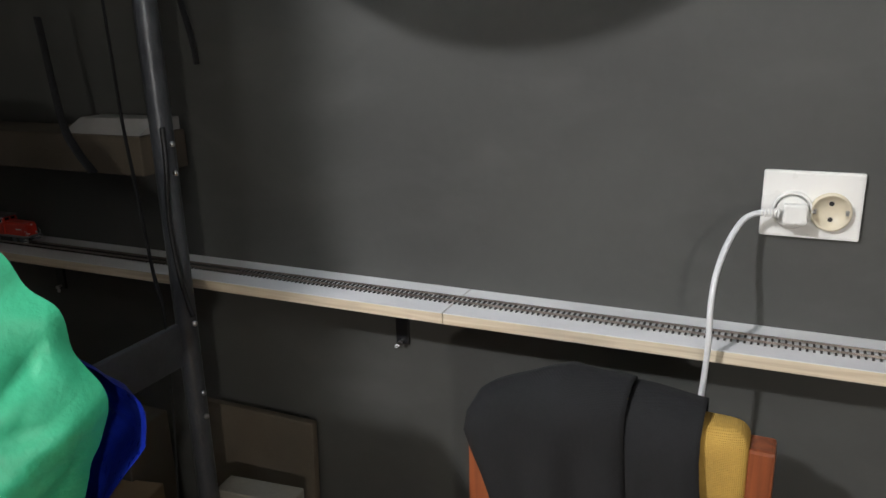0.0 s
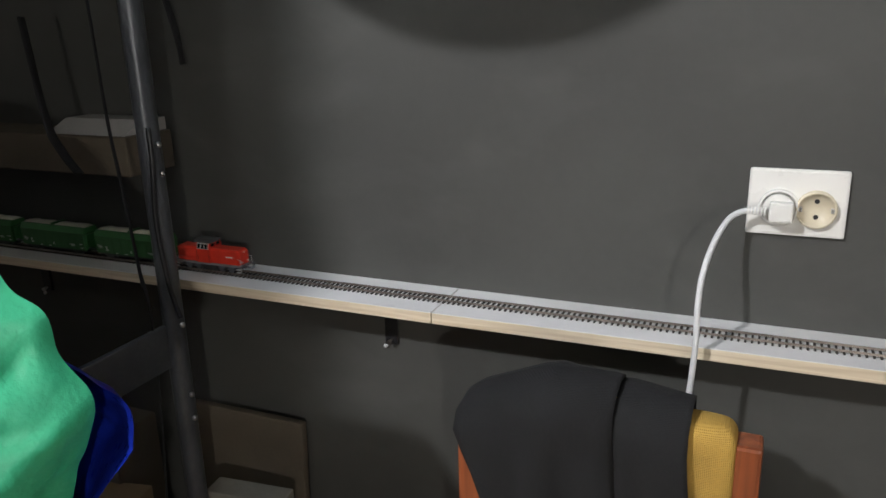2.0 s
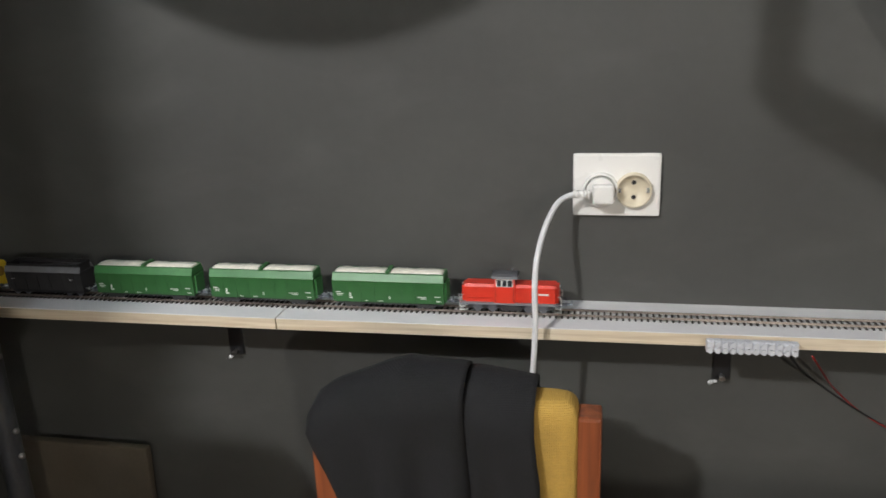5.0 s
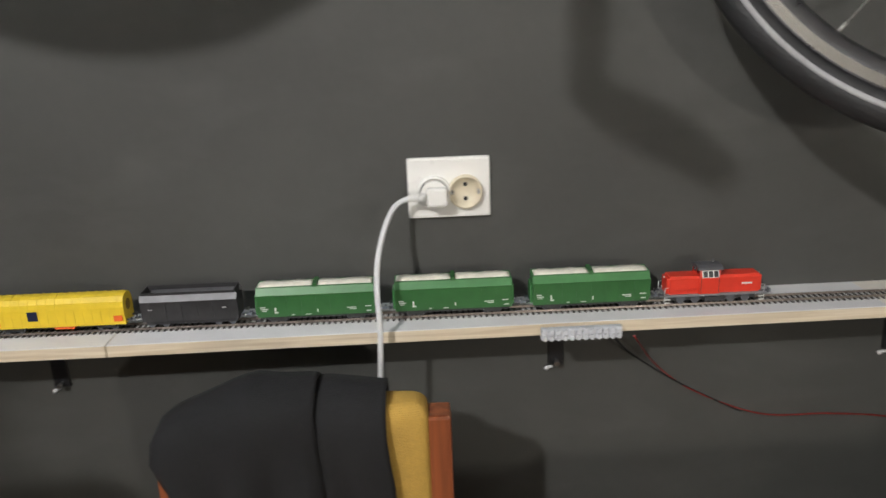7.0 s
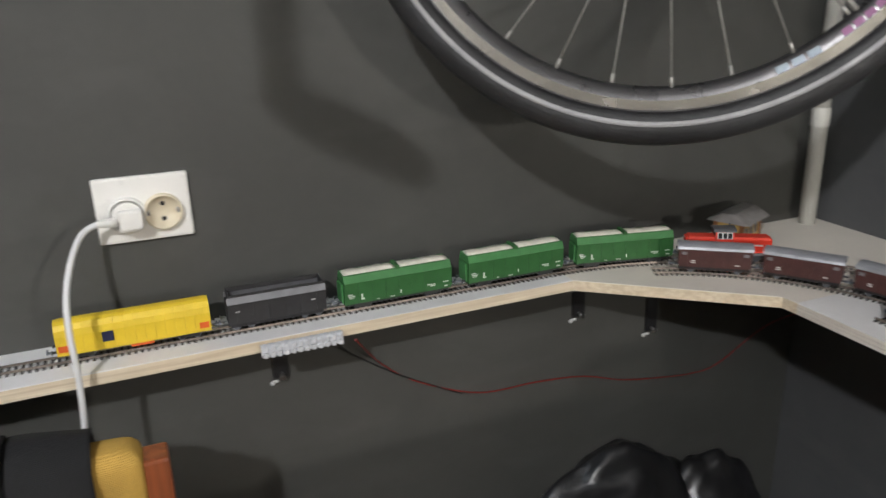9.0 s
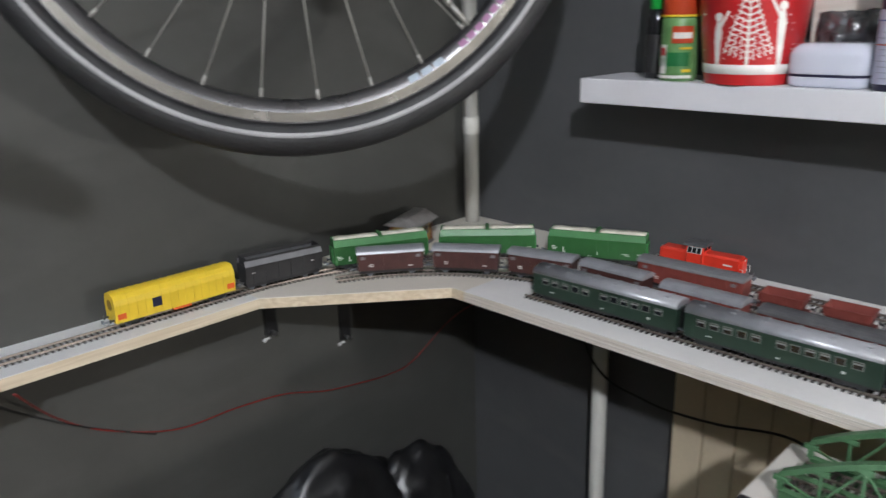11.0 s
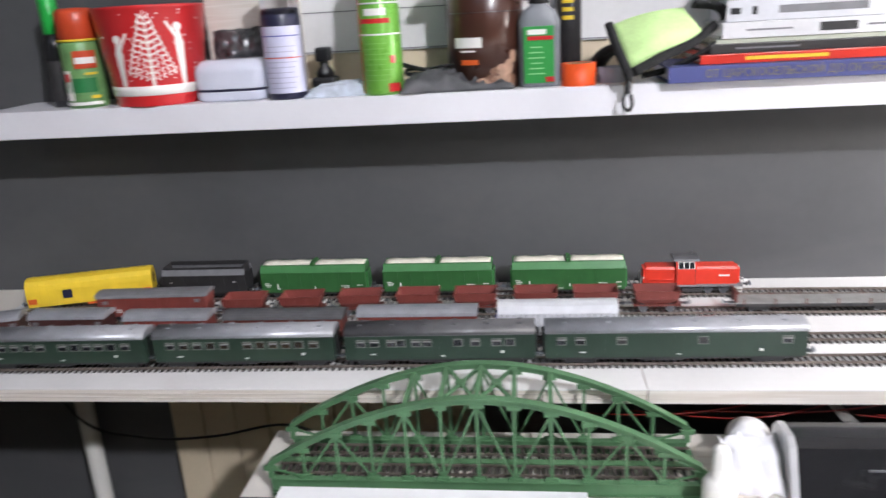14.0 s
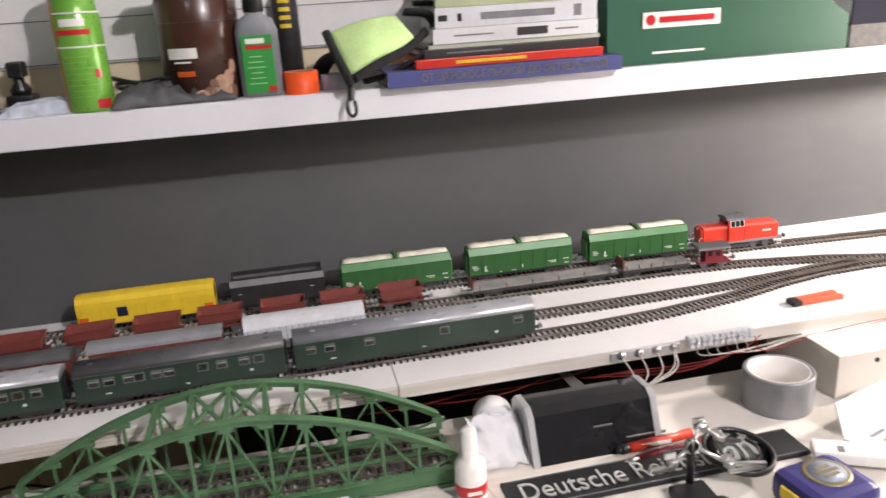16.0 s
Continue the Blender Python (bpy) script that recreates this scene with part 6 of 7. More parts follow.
# coil of black cable and dark cloth
t = thing("cable_coil", "loose coil of thin black cable", "cable", pose(0.110, -0.945, SH_Z))
for i in range(5):
    quick("loop", BLACK, t, lambda bm, i=i: tube(bm, [((0.026 + 0.004 * i) * math.cos(a), (0.038 + 0.004 * i) * math.sin(a), 0.006 + 0.005 * i + 0.006 * math.sin(a * 2 + i)) for a in [k * math.pi / 5 for k in range(11)]], 0.0026, 6))
t = thing("folded_pouch", "folded dark grey nylon pouch with drawstring", "pouch", pose(0.068, -0.962, SH_Z, 0, 0, 5))
def pouch(bm):
    """A crumpled flat cloth: folds on top, a ragged outline, resting on the shelf."""
    nu, nv = 30, 22
    top = []
    for i in range(nu + 1):
        row = []
        for j in range(nv + 1):
            u, v = i / nu * 2 - 1, j / nv * 2 - 1
            e = Vector((u * 2.1, v * 1.6, 4.0))
            wob = 1 + 0.16 * noise.noise(e * 1.3)
            rim = max(0.0, 1 - max(abs(u), abs(v)) ** 4)
            fold = 1 - 2 * abs(noise.noise(Vector((e.x * 1.5 + e.y * 4.2, e.y * 1.8 - e.x * 1.0, 2.0))))
            h = 0.003 + 0.010 * (1 - 0.5 * u) * rim + rim * (0.014 * fold + 0.004 * noise.noise(e * 6.5))
            row.append(bm.verts.new((-0.030 * v * wob, -0.066 * u * wob, max(0.002, h))))
        top.append(row)
    for a, b in zip(top, top[1:]):
        for j in range(nv):
            bm.faces.new((a[j], a[j + 1], b[j + 1], b[j])).smooth = True
    ring = top[0] + [r[-1] for r in top[1:]] + top[-1][-2::-1] + [r[0] for r in top[-2:0:-1]]
    low = [bm.verts.new((p.co.x * 0.97, p.co.y * 0.97, 0.0004)) for p in ring]
    for i in range(len(ring)):
        j = (i + 1) % len(ring)
        bm.faces.new((ring[i], ring[j], low[j], low[i]))
    bm.faces.new(low)
quick("bag", DARK_NYLON, t, pouch)
quick("drawstring", BLACK, t, lambda bm: tube(bm, [(0.0, 0.03, 0.027), (-0.012, 0.012, 0.031), (0.004, -0.006, 0.030), (-0.010, -0.022, 0.029), (0.010, -0.04, 0.026)], 0.0016, 6))
# chocolate tin
t = can("chocolate_tin", -1.000, 0.0950, 0.0475, [(0, 0), (1, 0), (1, 0.112), (0.97, 0.114), (0.97, 0.118), (0, 0.118)], CHOC, "round dark brown chocolate tin with nut picture", "tin")
patch("logo_bar", 0.0475, 2, 46, 0.050, 0.062, PLASTIC_W, t, "plain white logo shape", 1.014)
patch("logo_bar", 0.0475, 12, 36, 0.045, 0.047, PLASTIC_W, t, "plain white logo shape", 1.014)
patch("print_bar", 0.0475, 8, 34, 0.030, 0.036, ORANGE, t, "plain orange-brown printed shape", 1.014)
def nut(bm, a, z, wide, high):
    """A printed oval bent round the tin."""
    rows = []
    for lift in (0.0008, -0.0003):
        rows.append([bm.verts.new(((0.0475 + lift) * math.cos(q), (0.0475 + lift) * math.sin(q), zz)) for q, zz in [(radians(180 - a) + wide * math.cos(c) / 0.0475, z + high * math.sin(c)) for c in [2 * math.pi * i / 14 for i in range(14)]]])
    for i in range(14):
        j = (i + 1) % 14
        bm.faces.new((rows[0][i], rows[0][j], rows[1][j], rows[1][i]))
    bm.faces.new(rows[0])
    bm.faces.new(rows[1][::-1])


NUT_D = mat("dark_nut_print", (0.20, 0.10, 0.06), 0.5, var=0.3, scale=80)
for a, z, w_, h_, mm in ((2, 0.008, 0.008, 0.0065, NUT), (-9, 0.010, 0.0075, 0.008, NUT_D), (-20, 0.009, 0.008, 0.0075, NUT), (-31, 0.011, 0.008, 0.009, NUT), (-42, 0.010, 0.007, 0.008, NUT_D), (-26, 0.023, 0.007, 0.007, NUT), (-38, 0.026, 0.007, 0.009, NUT), (-46, 0.038, 0.005, 0.008, NUT), (-15, 0.021, 0.005, 0.005, NUT_D), (12, 0.006, 0.006, 0.005, NUT_D)):
    quick("nut_print", mm, t, lambda bm, a=a, z=z, w_=w_, h_=h_: nut(bm, a, z, w_, h_), "printed nut shape")
quick("lid_ring", RIM, t, lambda bm: lathe(bm, [(0.0475, 0.090), (0.0481, 0.0905), (0.0475, 0.091)], 36), "thin metal bead")
bm = B()
box(bm, (0.092, -0.985, SH_Z + 0.124), (0.05, 0.10, 0.010), 0.003, pose(0, 0, 0, 3, 4, 9))
tagged(part("foil_packet", bm, mat("grey_foil", (0.4, 0.4, 0.42), 0.3, 0.5, var=0.3, scale=40)), "flat grey foil packet lying on the tin", "packet")
# grey oil bottle
t = thing("oil_bottle", "grey plastic oil bottle with green label and black cap", "bottle", pose(0.068, -1.067, SH_Z, 0, 0, 0))
def bottle(bm):
    secs = [(0.024, 0.014, 0), (0.0250, 0.0150, 0.004), (0.0250, 0.0150, 0.076), (0.0205, 0.0135, 0.088), (0.011, 0.010, 0.094), (0.010, 0.010, 0.098)]
    rings = [[bm.verts.new((b_ * math.copysign(abs(math.cos(a)) ** 0.55, math.cos(a)), a_ * math.copysign(abs(math.sin(a)) ** 0.55, math.sin(a)), z)) for a in [2 * math.pi * k / 28 for k in range(28)]] for a_, b_, z in secs]
    for p, q in zip(rings, rings[1:]):
        for k in range(28):
            bm.faces.new((p[k], p[(k + 1) % 28], q[(k + 1) % 28], q[k])).smooth = True
    bm.faces.new(rings[0][::-1])
    bm.faces.new(rings[-1])
quick("body", GREY_PL, t, bottle)
quick("cap", BLACK, t, lambda bm: lathe(bm, [(0.0115, 0.0965), (0.012, 0.097), (0.0115, 0.125), (0.010, 0.128), (0, 0.128)], 24), "black ribbed cap")
quick("label", mat("mid_green_label", (0.035, 0.30, 0.06), 0.35), t, lambda bm: box(bm, (-0.0155, 0.001, 0.038), (0.0014, 0.036, 0.066), 0.0004), "green label")
quick("logo_bar", PLASTIC_W, t, lambda bm: box(bm, (-0.0165, 0.003, 0.0645), (0.0006, 0.022, 0.006)), "plain white logo shape")
many("red_bar", R_TIN, t, lambda bm: (box(bm, (-0.0165, -0.001, 0.0575), (0.0006, 0.030, 0.0045)), box(bm, (-0.0165, -0.012, 0.009), (0.0006, 0.010, 0.006))), "red printed bar")
quick("label_text", mat("pale_green_print_b", (0.30, 0.58, 0.28), 0.4), t, lambda bm: [box(bm, (-0.0165, 0.004, 0.016 + 0.0062 * k), (0.0006, 0.020 - 0.003 * (k % 3), 0.0014)) for k in range(6)], "unreadable small print bar")
t = can("spray_can", -1.105, 0.132, 0.0160, [(0, 0), (1, 0), (1, 0.112), (0.8, 0.118), (0, 0.118)], CHARCOAL, "thin dark spray can with yellow print", "spray can")
for k in range(4):
    patch("print_bar", 0.0160, -20, 30, 0.075 + 0.010 * k, 0.080 + 0.010 * k, YELLOW, t, "yellow unreadable print bar", 1.03)
# orange tape roll, small clear roll
t = thing("orange_tape_roll", "roll of fluorescent orange tape", "tape", pose(0.060, -1.113, SH_Z))
quick("roll", ORANGE_T, t, lambda bm: lathe(bm, [(0.0205, 0.0), (0.0205, 0.026), (0.0165, 0.026), (0.0165, 0.0), (0.0205, 0.0)], 36))
quick("core", CARD, t, lambda bm: lathe(bm, [(0.0164, 0.0003), (0.0164, 0.0257), (0.0150, 0.0257), (0.0150, 0.0003), (0.0164, 0.0003)], 32), "card core")
bm = B()
lathe(bm, [(0.018, 0.0), (0.018, 0.018), (0.008, 0.018), (0.008, 0.0), (0.018, 0.0)], 32, pose(0.080, -1.155, SH_Z))
tagged(part("clear_tape_roll", bm, mat("pale_tape", (0.50, 0.50, 0.60), 0.2, var=0.1)), "small roll of pale clear tape", "tape")
# lime pouch with strap and hook
t = thing("lime_pouch", "lime green fabric pouch with black trim and hook", "pouch")
def lime(bm):
    """A flat four-cornered panel, bowed and lightly creased, with thickness."""
    c00, c10, c11, c01 = (Vector(c) for c in ((0.044, -1.152, 1.2575), (0.056, -1.233, 1.2725), (0.036, -1.254, 1.2425), (0.014, -1.168, 1.2095)))
    n = 12
    for back in (0, 1):
        grid = []
        for i in range(n + 1):
            row = []
            for j in range(n + 1):
                u, v = i / n, j / n
                p = c00.lerp(c10, u).lerp(c01.lerp(c11, u), v)
                p.z += 0.004 * math.sin(math.pi * u) * (1 - v) + 0.0025 * math.sin(math.pi * u) * v
                p.x += -0.007 * math.sin(math.pi * u) * math.sin(math.pi * v) + 0.0028 * noise.noise(Vector((u * 4, v * 4, 1.3))) + back * 0.016
                row.append(bm.verts.new(p))
            grid.append(row)
        for a, b in zip(grid, grid[1:]):
            for j in range(n):
                bm.faces.new((a[j], a[j + 1], b[j + 1], b[j])).smooth = True
        if back:
            edge = lambda g: g[0] + [r[-1] for r in g[1:]] + g[-1][-2::-1] + [r[0] for r in g[-2:0:-1]]
            ea, eb = edge(first), edge(grid)
            for i in range(len(ea)):
                j = (i + 1) % len(ea)
                bm.faces.new((ea[i], ea[j], eb[j], eb[i]))
        first = grid
quick("fabric", LIME, t, lime)
quick("trim", STRAP, t, lambda bm: (tube(bm, [(0.042, -1.147, 1.259), (0.026, -1.154, 1.236), (0.010, -1.164, 1.210), (0.010, -1.168, 1.200)], 0.0055, 8), tube(bm, [(0.010, -1.172, 1.206), (0.022, -1.205, 1.2205), (0.034, -1.240, 1.234), (0.050, -1.268, 1.252)], 0.0055, 8)), "black fabric trim")
quick("strap", STRAP, t, lambda bm: (tube(bm, [(0.060, -1.245, 1.276), (0.062, -1.275, 1.270), (0.058, -1.285, 1.245), (0.050, -1.262, 1.225), (0.060, -1.225, 1.205), (0.07, -1.19, 1.196)], 0.010, 8, True, 0.35), tube(bm, [(0.10, -1.135, 1.205), (0.085, -1.150, 1.225), (0.07, -1.175, 1.230), (0.075, -1.21, 1.215)], 0.014, 8, True, 0.5), tube(bm, [(0.08, -1.26, 1.285), (0.07, -1.29, 1.280), (0.065, -1.30, 1.25)], 0.008, 8, True, 0.4)), "black strap loops")
quick("hook", BLACK, t, lambda bm: (tube(bm, [(0.026, -1.170, 1.200), (0.022, -1.168, 1.190), (0.020, -1.167, 1.181)], 0.0042, 8), tube(bm, [(0.0225, -1.166, 1.183), (0.0185, -1.162, 1.176), (0.0180, -1.163, 1.166), (0.0200, -1.168, 1.162), (0.0190, -1.172, 1.168), (0.0215, -1.171, 1.180)], 0.0022, 8)), "black plastic clip hook")


def book(y0, y1, z0, z1, x0, depth, cover, label, spine=True):
    t = thing("book", label, "book", group="stack of books")
    c = (y0 + y1) / 2
    quick("cover", cover, t, lambda bm: (box(bm, (x0 + 0.0012, c, (z0 + z1) / 2), (0.0024, y0 - y1, z1 - z0), 0.0008), box(bm, (x0 + depth / 2 + 0.0012, c, z0 + 0.0010), (depth - 0.0024, y0 - y1, 0.0018)), box(bm, (x0 + depth / 2 + 0.0012, c, z1 - 0.0010), (depth - 0.0024, y0 - y1, 0.0018))))
    quick("pages", PAPER, t, lambda bm: box(bm, (x0 + depth / 2, c, (z0 + z1) / 2), (depth - 0.006, y0 - y1 - 0.006, z1 - z0 - 0.0042)))
    return t


SP = Matrix(((0, 0, -1, 0), (-1, 0, 0, 0), (0, 1, 0, 0), (0, 0, 0, 1)))
GOLD = mat("dull_gold_print", (0.28, 0.24, 0.14), 0.35, 0.5)
bk = book(-1.212, -1.511, SH_Z + 0.0005, SH_Z + 0.0185, 0.018, 0.128, mat("blue_cloth_cover", (0.055, 0.065, 0.21), 0.6, var=0.12, bump=0.2, fine=400), "large blue cloth book lying flat on the shelf")
words("spine_title", "ОТ ЦАРСКОСЕЛЬСКОЙ ДО ОКТЯБРЬСКОЙ", 0.0125, GOLD, bk, Matrix.Translation((0.0177, -1.372, SH_Z + 0.0092)) @ SP, 0.0002, "gold lettering", 0.90)
zc = SH_Z + 0.0187
for th, a, b, x0, cov, lab, bars in (
    (0.0105, -1.250, -1.492, 0.034, mat("red_cover", (0.62, 0.035, 0.018), 0.35), "thin red paperback in the stack", [(-1.30, -1.39, 0.004, YELLOW)]),
    (0.0105, -1.262, -1.488, 0.040, mat("dark_cover", (0.03, 0.028, 0.027), 0.4), "thin dark paperback in the stack", [(-1.29, -1.36, 0.002, GREY_BAND)]),
    (0.0050, -1.268, -1.490, 0.040, mat("sage_cover", (0.42, 0.45, 0.36), 0.5), "thin pale green booklet in the stack", []),
    (0.0180, -1.274, -1.486, 0.038, mat("off_white_cover", (0.66, 0.66, 0.67), 0.4), "white hardback with dark spine block in the stack", [(-1.38, -1.42, 0.0095, CHARCOAL), (-1.30, -1.35, 0.002, GREY_BAND), (-1.43, -1.46, 0.002, GREY_BAND)]),
    (0.0235, -1.278, -1.486, 0.040, mat("pale_grey_cover", (0.62, 0.63, 0.66), 0.4), "white hardback with grey spine lettering in the stack", [(-1.282, -1.293, 0.007, BLACK), (-1.306, -1.311, 0.009, BLACK), (-1.335, -1.43, 0.0085, GREY_BAND), (-1.455, -1.465, 0.014, GREY_BAND)]),
    (0.0150, -1.280, -1.486, 0.042, mat("olive_cover", (0.40, 0.44, 0.28), 0.5), "pale green book on top of the stack", []),
    (0.0160, -1.275, -1.480, 0.040, mat("grey_cover", (0.45, 0.45, 0.44), 0.5), "grey book on top of the stack", []),
):
    t = book(a, b, zc, zc + th, x0, 0.110, cov, lab)
    for y0, y1, hh, mm in bars:
        quick("spine_print", mm, t, lambda bm, y0=y0, y1=y1, hh=hh, zc=zc, th=th, x0=x0: box(bm, (x0 - 0.0002, (y0 + y1) / 2, zc + th / 2), (0.0006, y0 - y1, hh)), "unreadable spine print bar")
    zc += th + 0.0003
# green feed box and books at its end
t = thing("green_carton", "dark green printed cardboard carton with white label plates", "carton")
GREEN_BOX = mat("dark_green_carton", (0.012, 0.085, 0.045), 0.45, var=0.08, scale=12)
def carton(bm):
    ys = [(-1.503, 1.30), (-1.780, 1.30), (-1.806, 1.268), (-1.856, 1.236), (-1.856, SH_Z + 0.0005), (-1.503, SH_Z + 0.0005)]
    a = [bm.verts.new((0.046, y, z)) for y, z in ys]
    b = [bm.verts.new((0.050, y, z)) for y, z in ys]
    for i in range(6):
        j = (i + 1) % 6
        bm.faces.new((a[i], a[j], b[j], b[i]))
    bm.faces.new(a)
    bm.faces.new(b[::-1])
quick("front_panel", GREEN_BOX, t, carton)
many("side_panel", GREEN_BOX, t, lambda bm: (box(bm, (0.098, -1.505, 1.246), (0.095, 0.004, 0.110)), box(bm, (0.098, -1.854, 1.215), (0.095, 0.004, 0.045))))
quick("back_panel", CARD, t, lambda bm: box(bm, (0.148, -1.67, 1.25), (0.004, 0.33, 0.12)), "bare brown card inside")
quick("label_plate", PLASTIC_W, t, lambda bm: box(bm, (0.0455, -1.606, 1.2455), (0.0016, 0.110, 0.020), 0.0007), "plain white rounded label plate")
quick("label_mark", R_TIN, t, lambda bm: (cyl(bm, (0.0450, -1.562, 1.2458), (0.0444, -1.562, 1.2458), 0.0065, 20), box(bm, (0.0446, -1.613, 1.2455), (0.0008, 0.078, 0.0075))), "plain red logo shape")
quick("print_bar", PLASTIC_W, t, lambda bm: box(bm, (0.0456, -1.603, 1.2045), (0.001, 0.074, 0.0030)), "plain white printed bar")
for z0, th, cov, lab in ((SH_Z + 0.0005, 0.030, mat("grey_page_edges", (0.13, 0.125, 0.12), 0.85, var=0.25, scale=90), "grey stack of paper at the end of the carton"), (SH_Z + 0.0308, 0.036, mat("matt_navy_cover", (0.012, 0.012, 0.022), 0.8, var=0.2, spec=0.2), "dark navy box at the end of the carton")):
    t = book(-1.860, -2.00, z0, z0 + th, 0.045, 0.10, cov, lab)

# ---- desk ----
DZ = 0.830
dk = thing("desk", "cream white desk top below the yard board", "desk")
quick("desk_top", DESK_M, dk, lambda bm: box(bm, (-0.44, -1.90, DZ - 0.0125), (0.604, 2.29, 0.025), 0.002))
quick("desk_back", BLACK, dk, lambda bm: box(bm, (-0.130, -1.90, 0.44), (0.012, 2.2, 0.75)), "dark rear panel")
for y in (-0.785, -3.0):
    quick("desk_leg", DESK_M, dk, lambda bm, y=y: box(bm, (-0.40, y, (DZ - 0.025 + FLOOR_Z) / 2), (0.45, 0.03, DZ - 0.025 - FLOOR_Z), 0.002))


# ---- green arched bridge ----
def bridge():
    t = thing("model_bridge", "green plastic double-track model arch truss bridge on the desk", "model bridge")
    y0, y1 = -0.790, -1.208
    n = 12
    xs = (-0.259, -0.185)
    base, chord, crown = DZ + 0.004, DZ + 0.036, 0.940

    def ztop(k):
        u = 2 * k / n - 1
        return chord + 0.003 + (crown - chord - 0.003) * (1 - abs(u) ** 1.9)

    for x in xs:
        bm = B()
        rows = []
        for i in range(61):
            k = n * i / 60
            y = y0 + (y1 - y0) * i / 60
            z = ztop(k)
            rows.append([bm.verts.new((x + dx, y, z + dz)) for dx, dz in ((-0.0045, 0.0), (0.0045, 0.0), (0.0045, -0.002), (0.0012, -0.002), (0.0012, -0.0075), (-0.0012, -0.0075), (-0.0012, -0.002), (-0.0045, -0.002))])
        for a, b in zip(rows, rows[1:]):
            for c in range(8):
                bm.faces.new((a[c], a[(c + 1) % 8], b[(c + 1) % 8], b[c]))
        bm.faces.new(rows[0])
        bm.faces.new(rows[-1][::-1])
        arch_ob = part("arch", bm, BRIDGE_G, t)
        lo = quick("lower_girder", BRIDGE_G, t, lambda bm, x=x: (box(bm, (x, (y0 + y1) / 2, base + 0.0085), (0.0026, y0 - y1, 0.0115)), box(bm, (x, (y0 + y1) / 2, base + 0.0148), (0.0075, y0 - y1, 0.0014)), box(bm, (x, (y0 + y1) / 2, base + 0.0022), (0.0075, y0 - y1, 0.0014))))
        for k in range(0, n + 1):
            y = y0 + (y1 - y0) * k / n
            quick("hanger", BRIDGE_G, t, lambda bm, x=x, y=y, k=k: box(bm, (x, y, (base + 0.014 + ztop(k) - 0.004) / 2), (0.0019, 0.0030 if 0 < k < n else 0.006, ztop(k) - 0.004 - base - 0.014)))
            quick("gusset", BRIDGE_G, arch_ob, lambda bm, x=x, y=y, k=k: box(bm, (x, y, ztop(k) - 0.0092), (0.0031, 0.014, 0.0055), 0.0008))
            if 0 < k < n:
                quick("gusset", BRIDGE_G, lo, lambda bm, x=x, y=y: box(bm, (x, y, base + 0.0170), (0.0031, 0.013, 0.0050), 0.0008))
            if k < n:
                ya, yb = y, y0 + (y1 - y0) * (k + 1) / n
                if k % 2:
                    pa, pb = (ya, base + 0.016), (yb, ztop(k + 1) - 0.009)
                else:
                    pa, pb = (ya, ztop(k) - 0.009), (yb, base + 0.016)
                def diag(bm, x=x, pa=pa, pb=pb):
                    a, b = Vector((x, *pa)), Vector((x, *pb))
                    L = (b - a).length
                    ang = math.degrees(math.atan2(b.z - a.z, b.y - a.y))
                    box(bm, (a + b) / 2, (0.0015, L, 0.0021), 0, pose(0, 0, 0, ang, 0, 0))
                quick("diagonal", BRIDGE_G, t, diag)
    xm, w = (xs[0] + xs[1]) / 2, xs[1] - xs[0]
    for k in range(4, 9):
        y = y0 + (y1 - y0) * k / n
        quick("portal_beam", BRIDGE_G, t, lambda bm, y=y, k=k: box(bm, (xm, y, ztop(k) - 0.004), (w, 0.0045, 0.006)))
    for k in (5, 6):
        ya, yb = y0 + (y1 - y0) * k / n, y0 + (y1 - y0) * (k + 1) / n
        z = ztop(6) - 0.005
        for s in (-1, 1):
            def cross(bm, s=s, ya=ya, yb=yb, z=z):
                a, b = Vector((xs[0], ya if s > 0 else yb, z)), Vector((xs[1], yb if s > 0 else ya, z))
                d = b - a
                box(bm, (a + b) / 2, (d.length, 0.0034, 0.0026), 0, pose(0, 0, 0, 0, 0, math.degrees(math.atan2(d.y, d.x))))
            quick("wind_brace", BRIDGE_G, t, cross)
        quick("brace_boss", BRIDGE_G, t, lambda bm, ya=ya, yb=yb, z=z: cyl(bm, (xm, (ya + yb) / 2, z - 0.002), (xm, (ya + yb) / 2, z + 0.002), 0.0055, 14))
    for k in range(0, n + 1):
        y = y0 + (y1 - y0) * k / n
        quick("cross_beam", BRIDGE_G, t, lambda bm, y=y: box(bm, (xm, y, base + 0.006), (w - 0.0062, 0.005, 0.008)))
    quick("walkway", BRIDGE_G, t, lambda bm: box(bm, (xm, (y0 + y1) / 2, base + 0.0115), (0.008, y0 - y1, 0.003)), "green centre walkway")
    for cx in (xs[0] + 0.019, xs[1] - 0.019):
        one = quick("sleeper", SLEEPER_M, t, lambda bm, cx=cx: box(bm, (cx, y0 - 0.004, base + 0.0115), (0.026, 0.0038, 0.0022)), "dark bridge sleeper")
        for i in range(1, 50):
            again(one, (0, -i * 0.0082, 0), t)
        for s in (-1, 1):
            quick("rail", RAIL_M, t, lambda bm, cx=cx, s=s: box(bm, (cx + s * 0.0080, (y0 + y1) / 2, base + 0.0139), (0.0012, y0 - y1, 0.0026)))
    many("bearing", BRIDGE_G, t, lambda bm: [box(bm, (x, y, DZ + 0.0022), (0.010, 0.016, 0.0042)) for x in xs for y in (y0 - 0.009, y1 + 0.009)])
    return t


bridge()

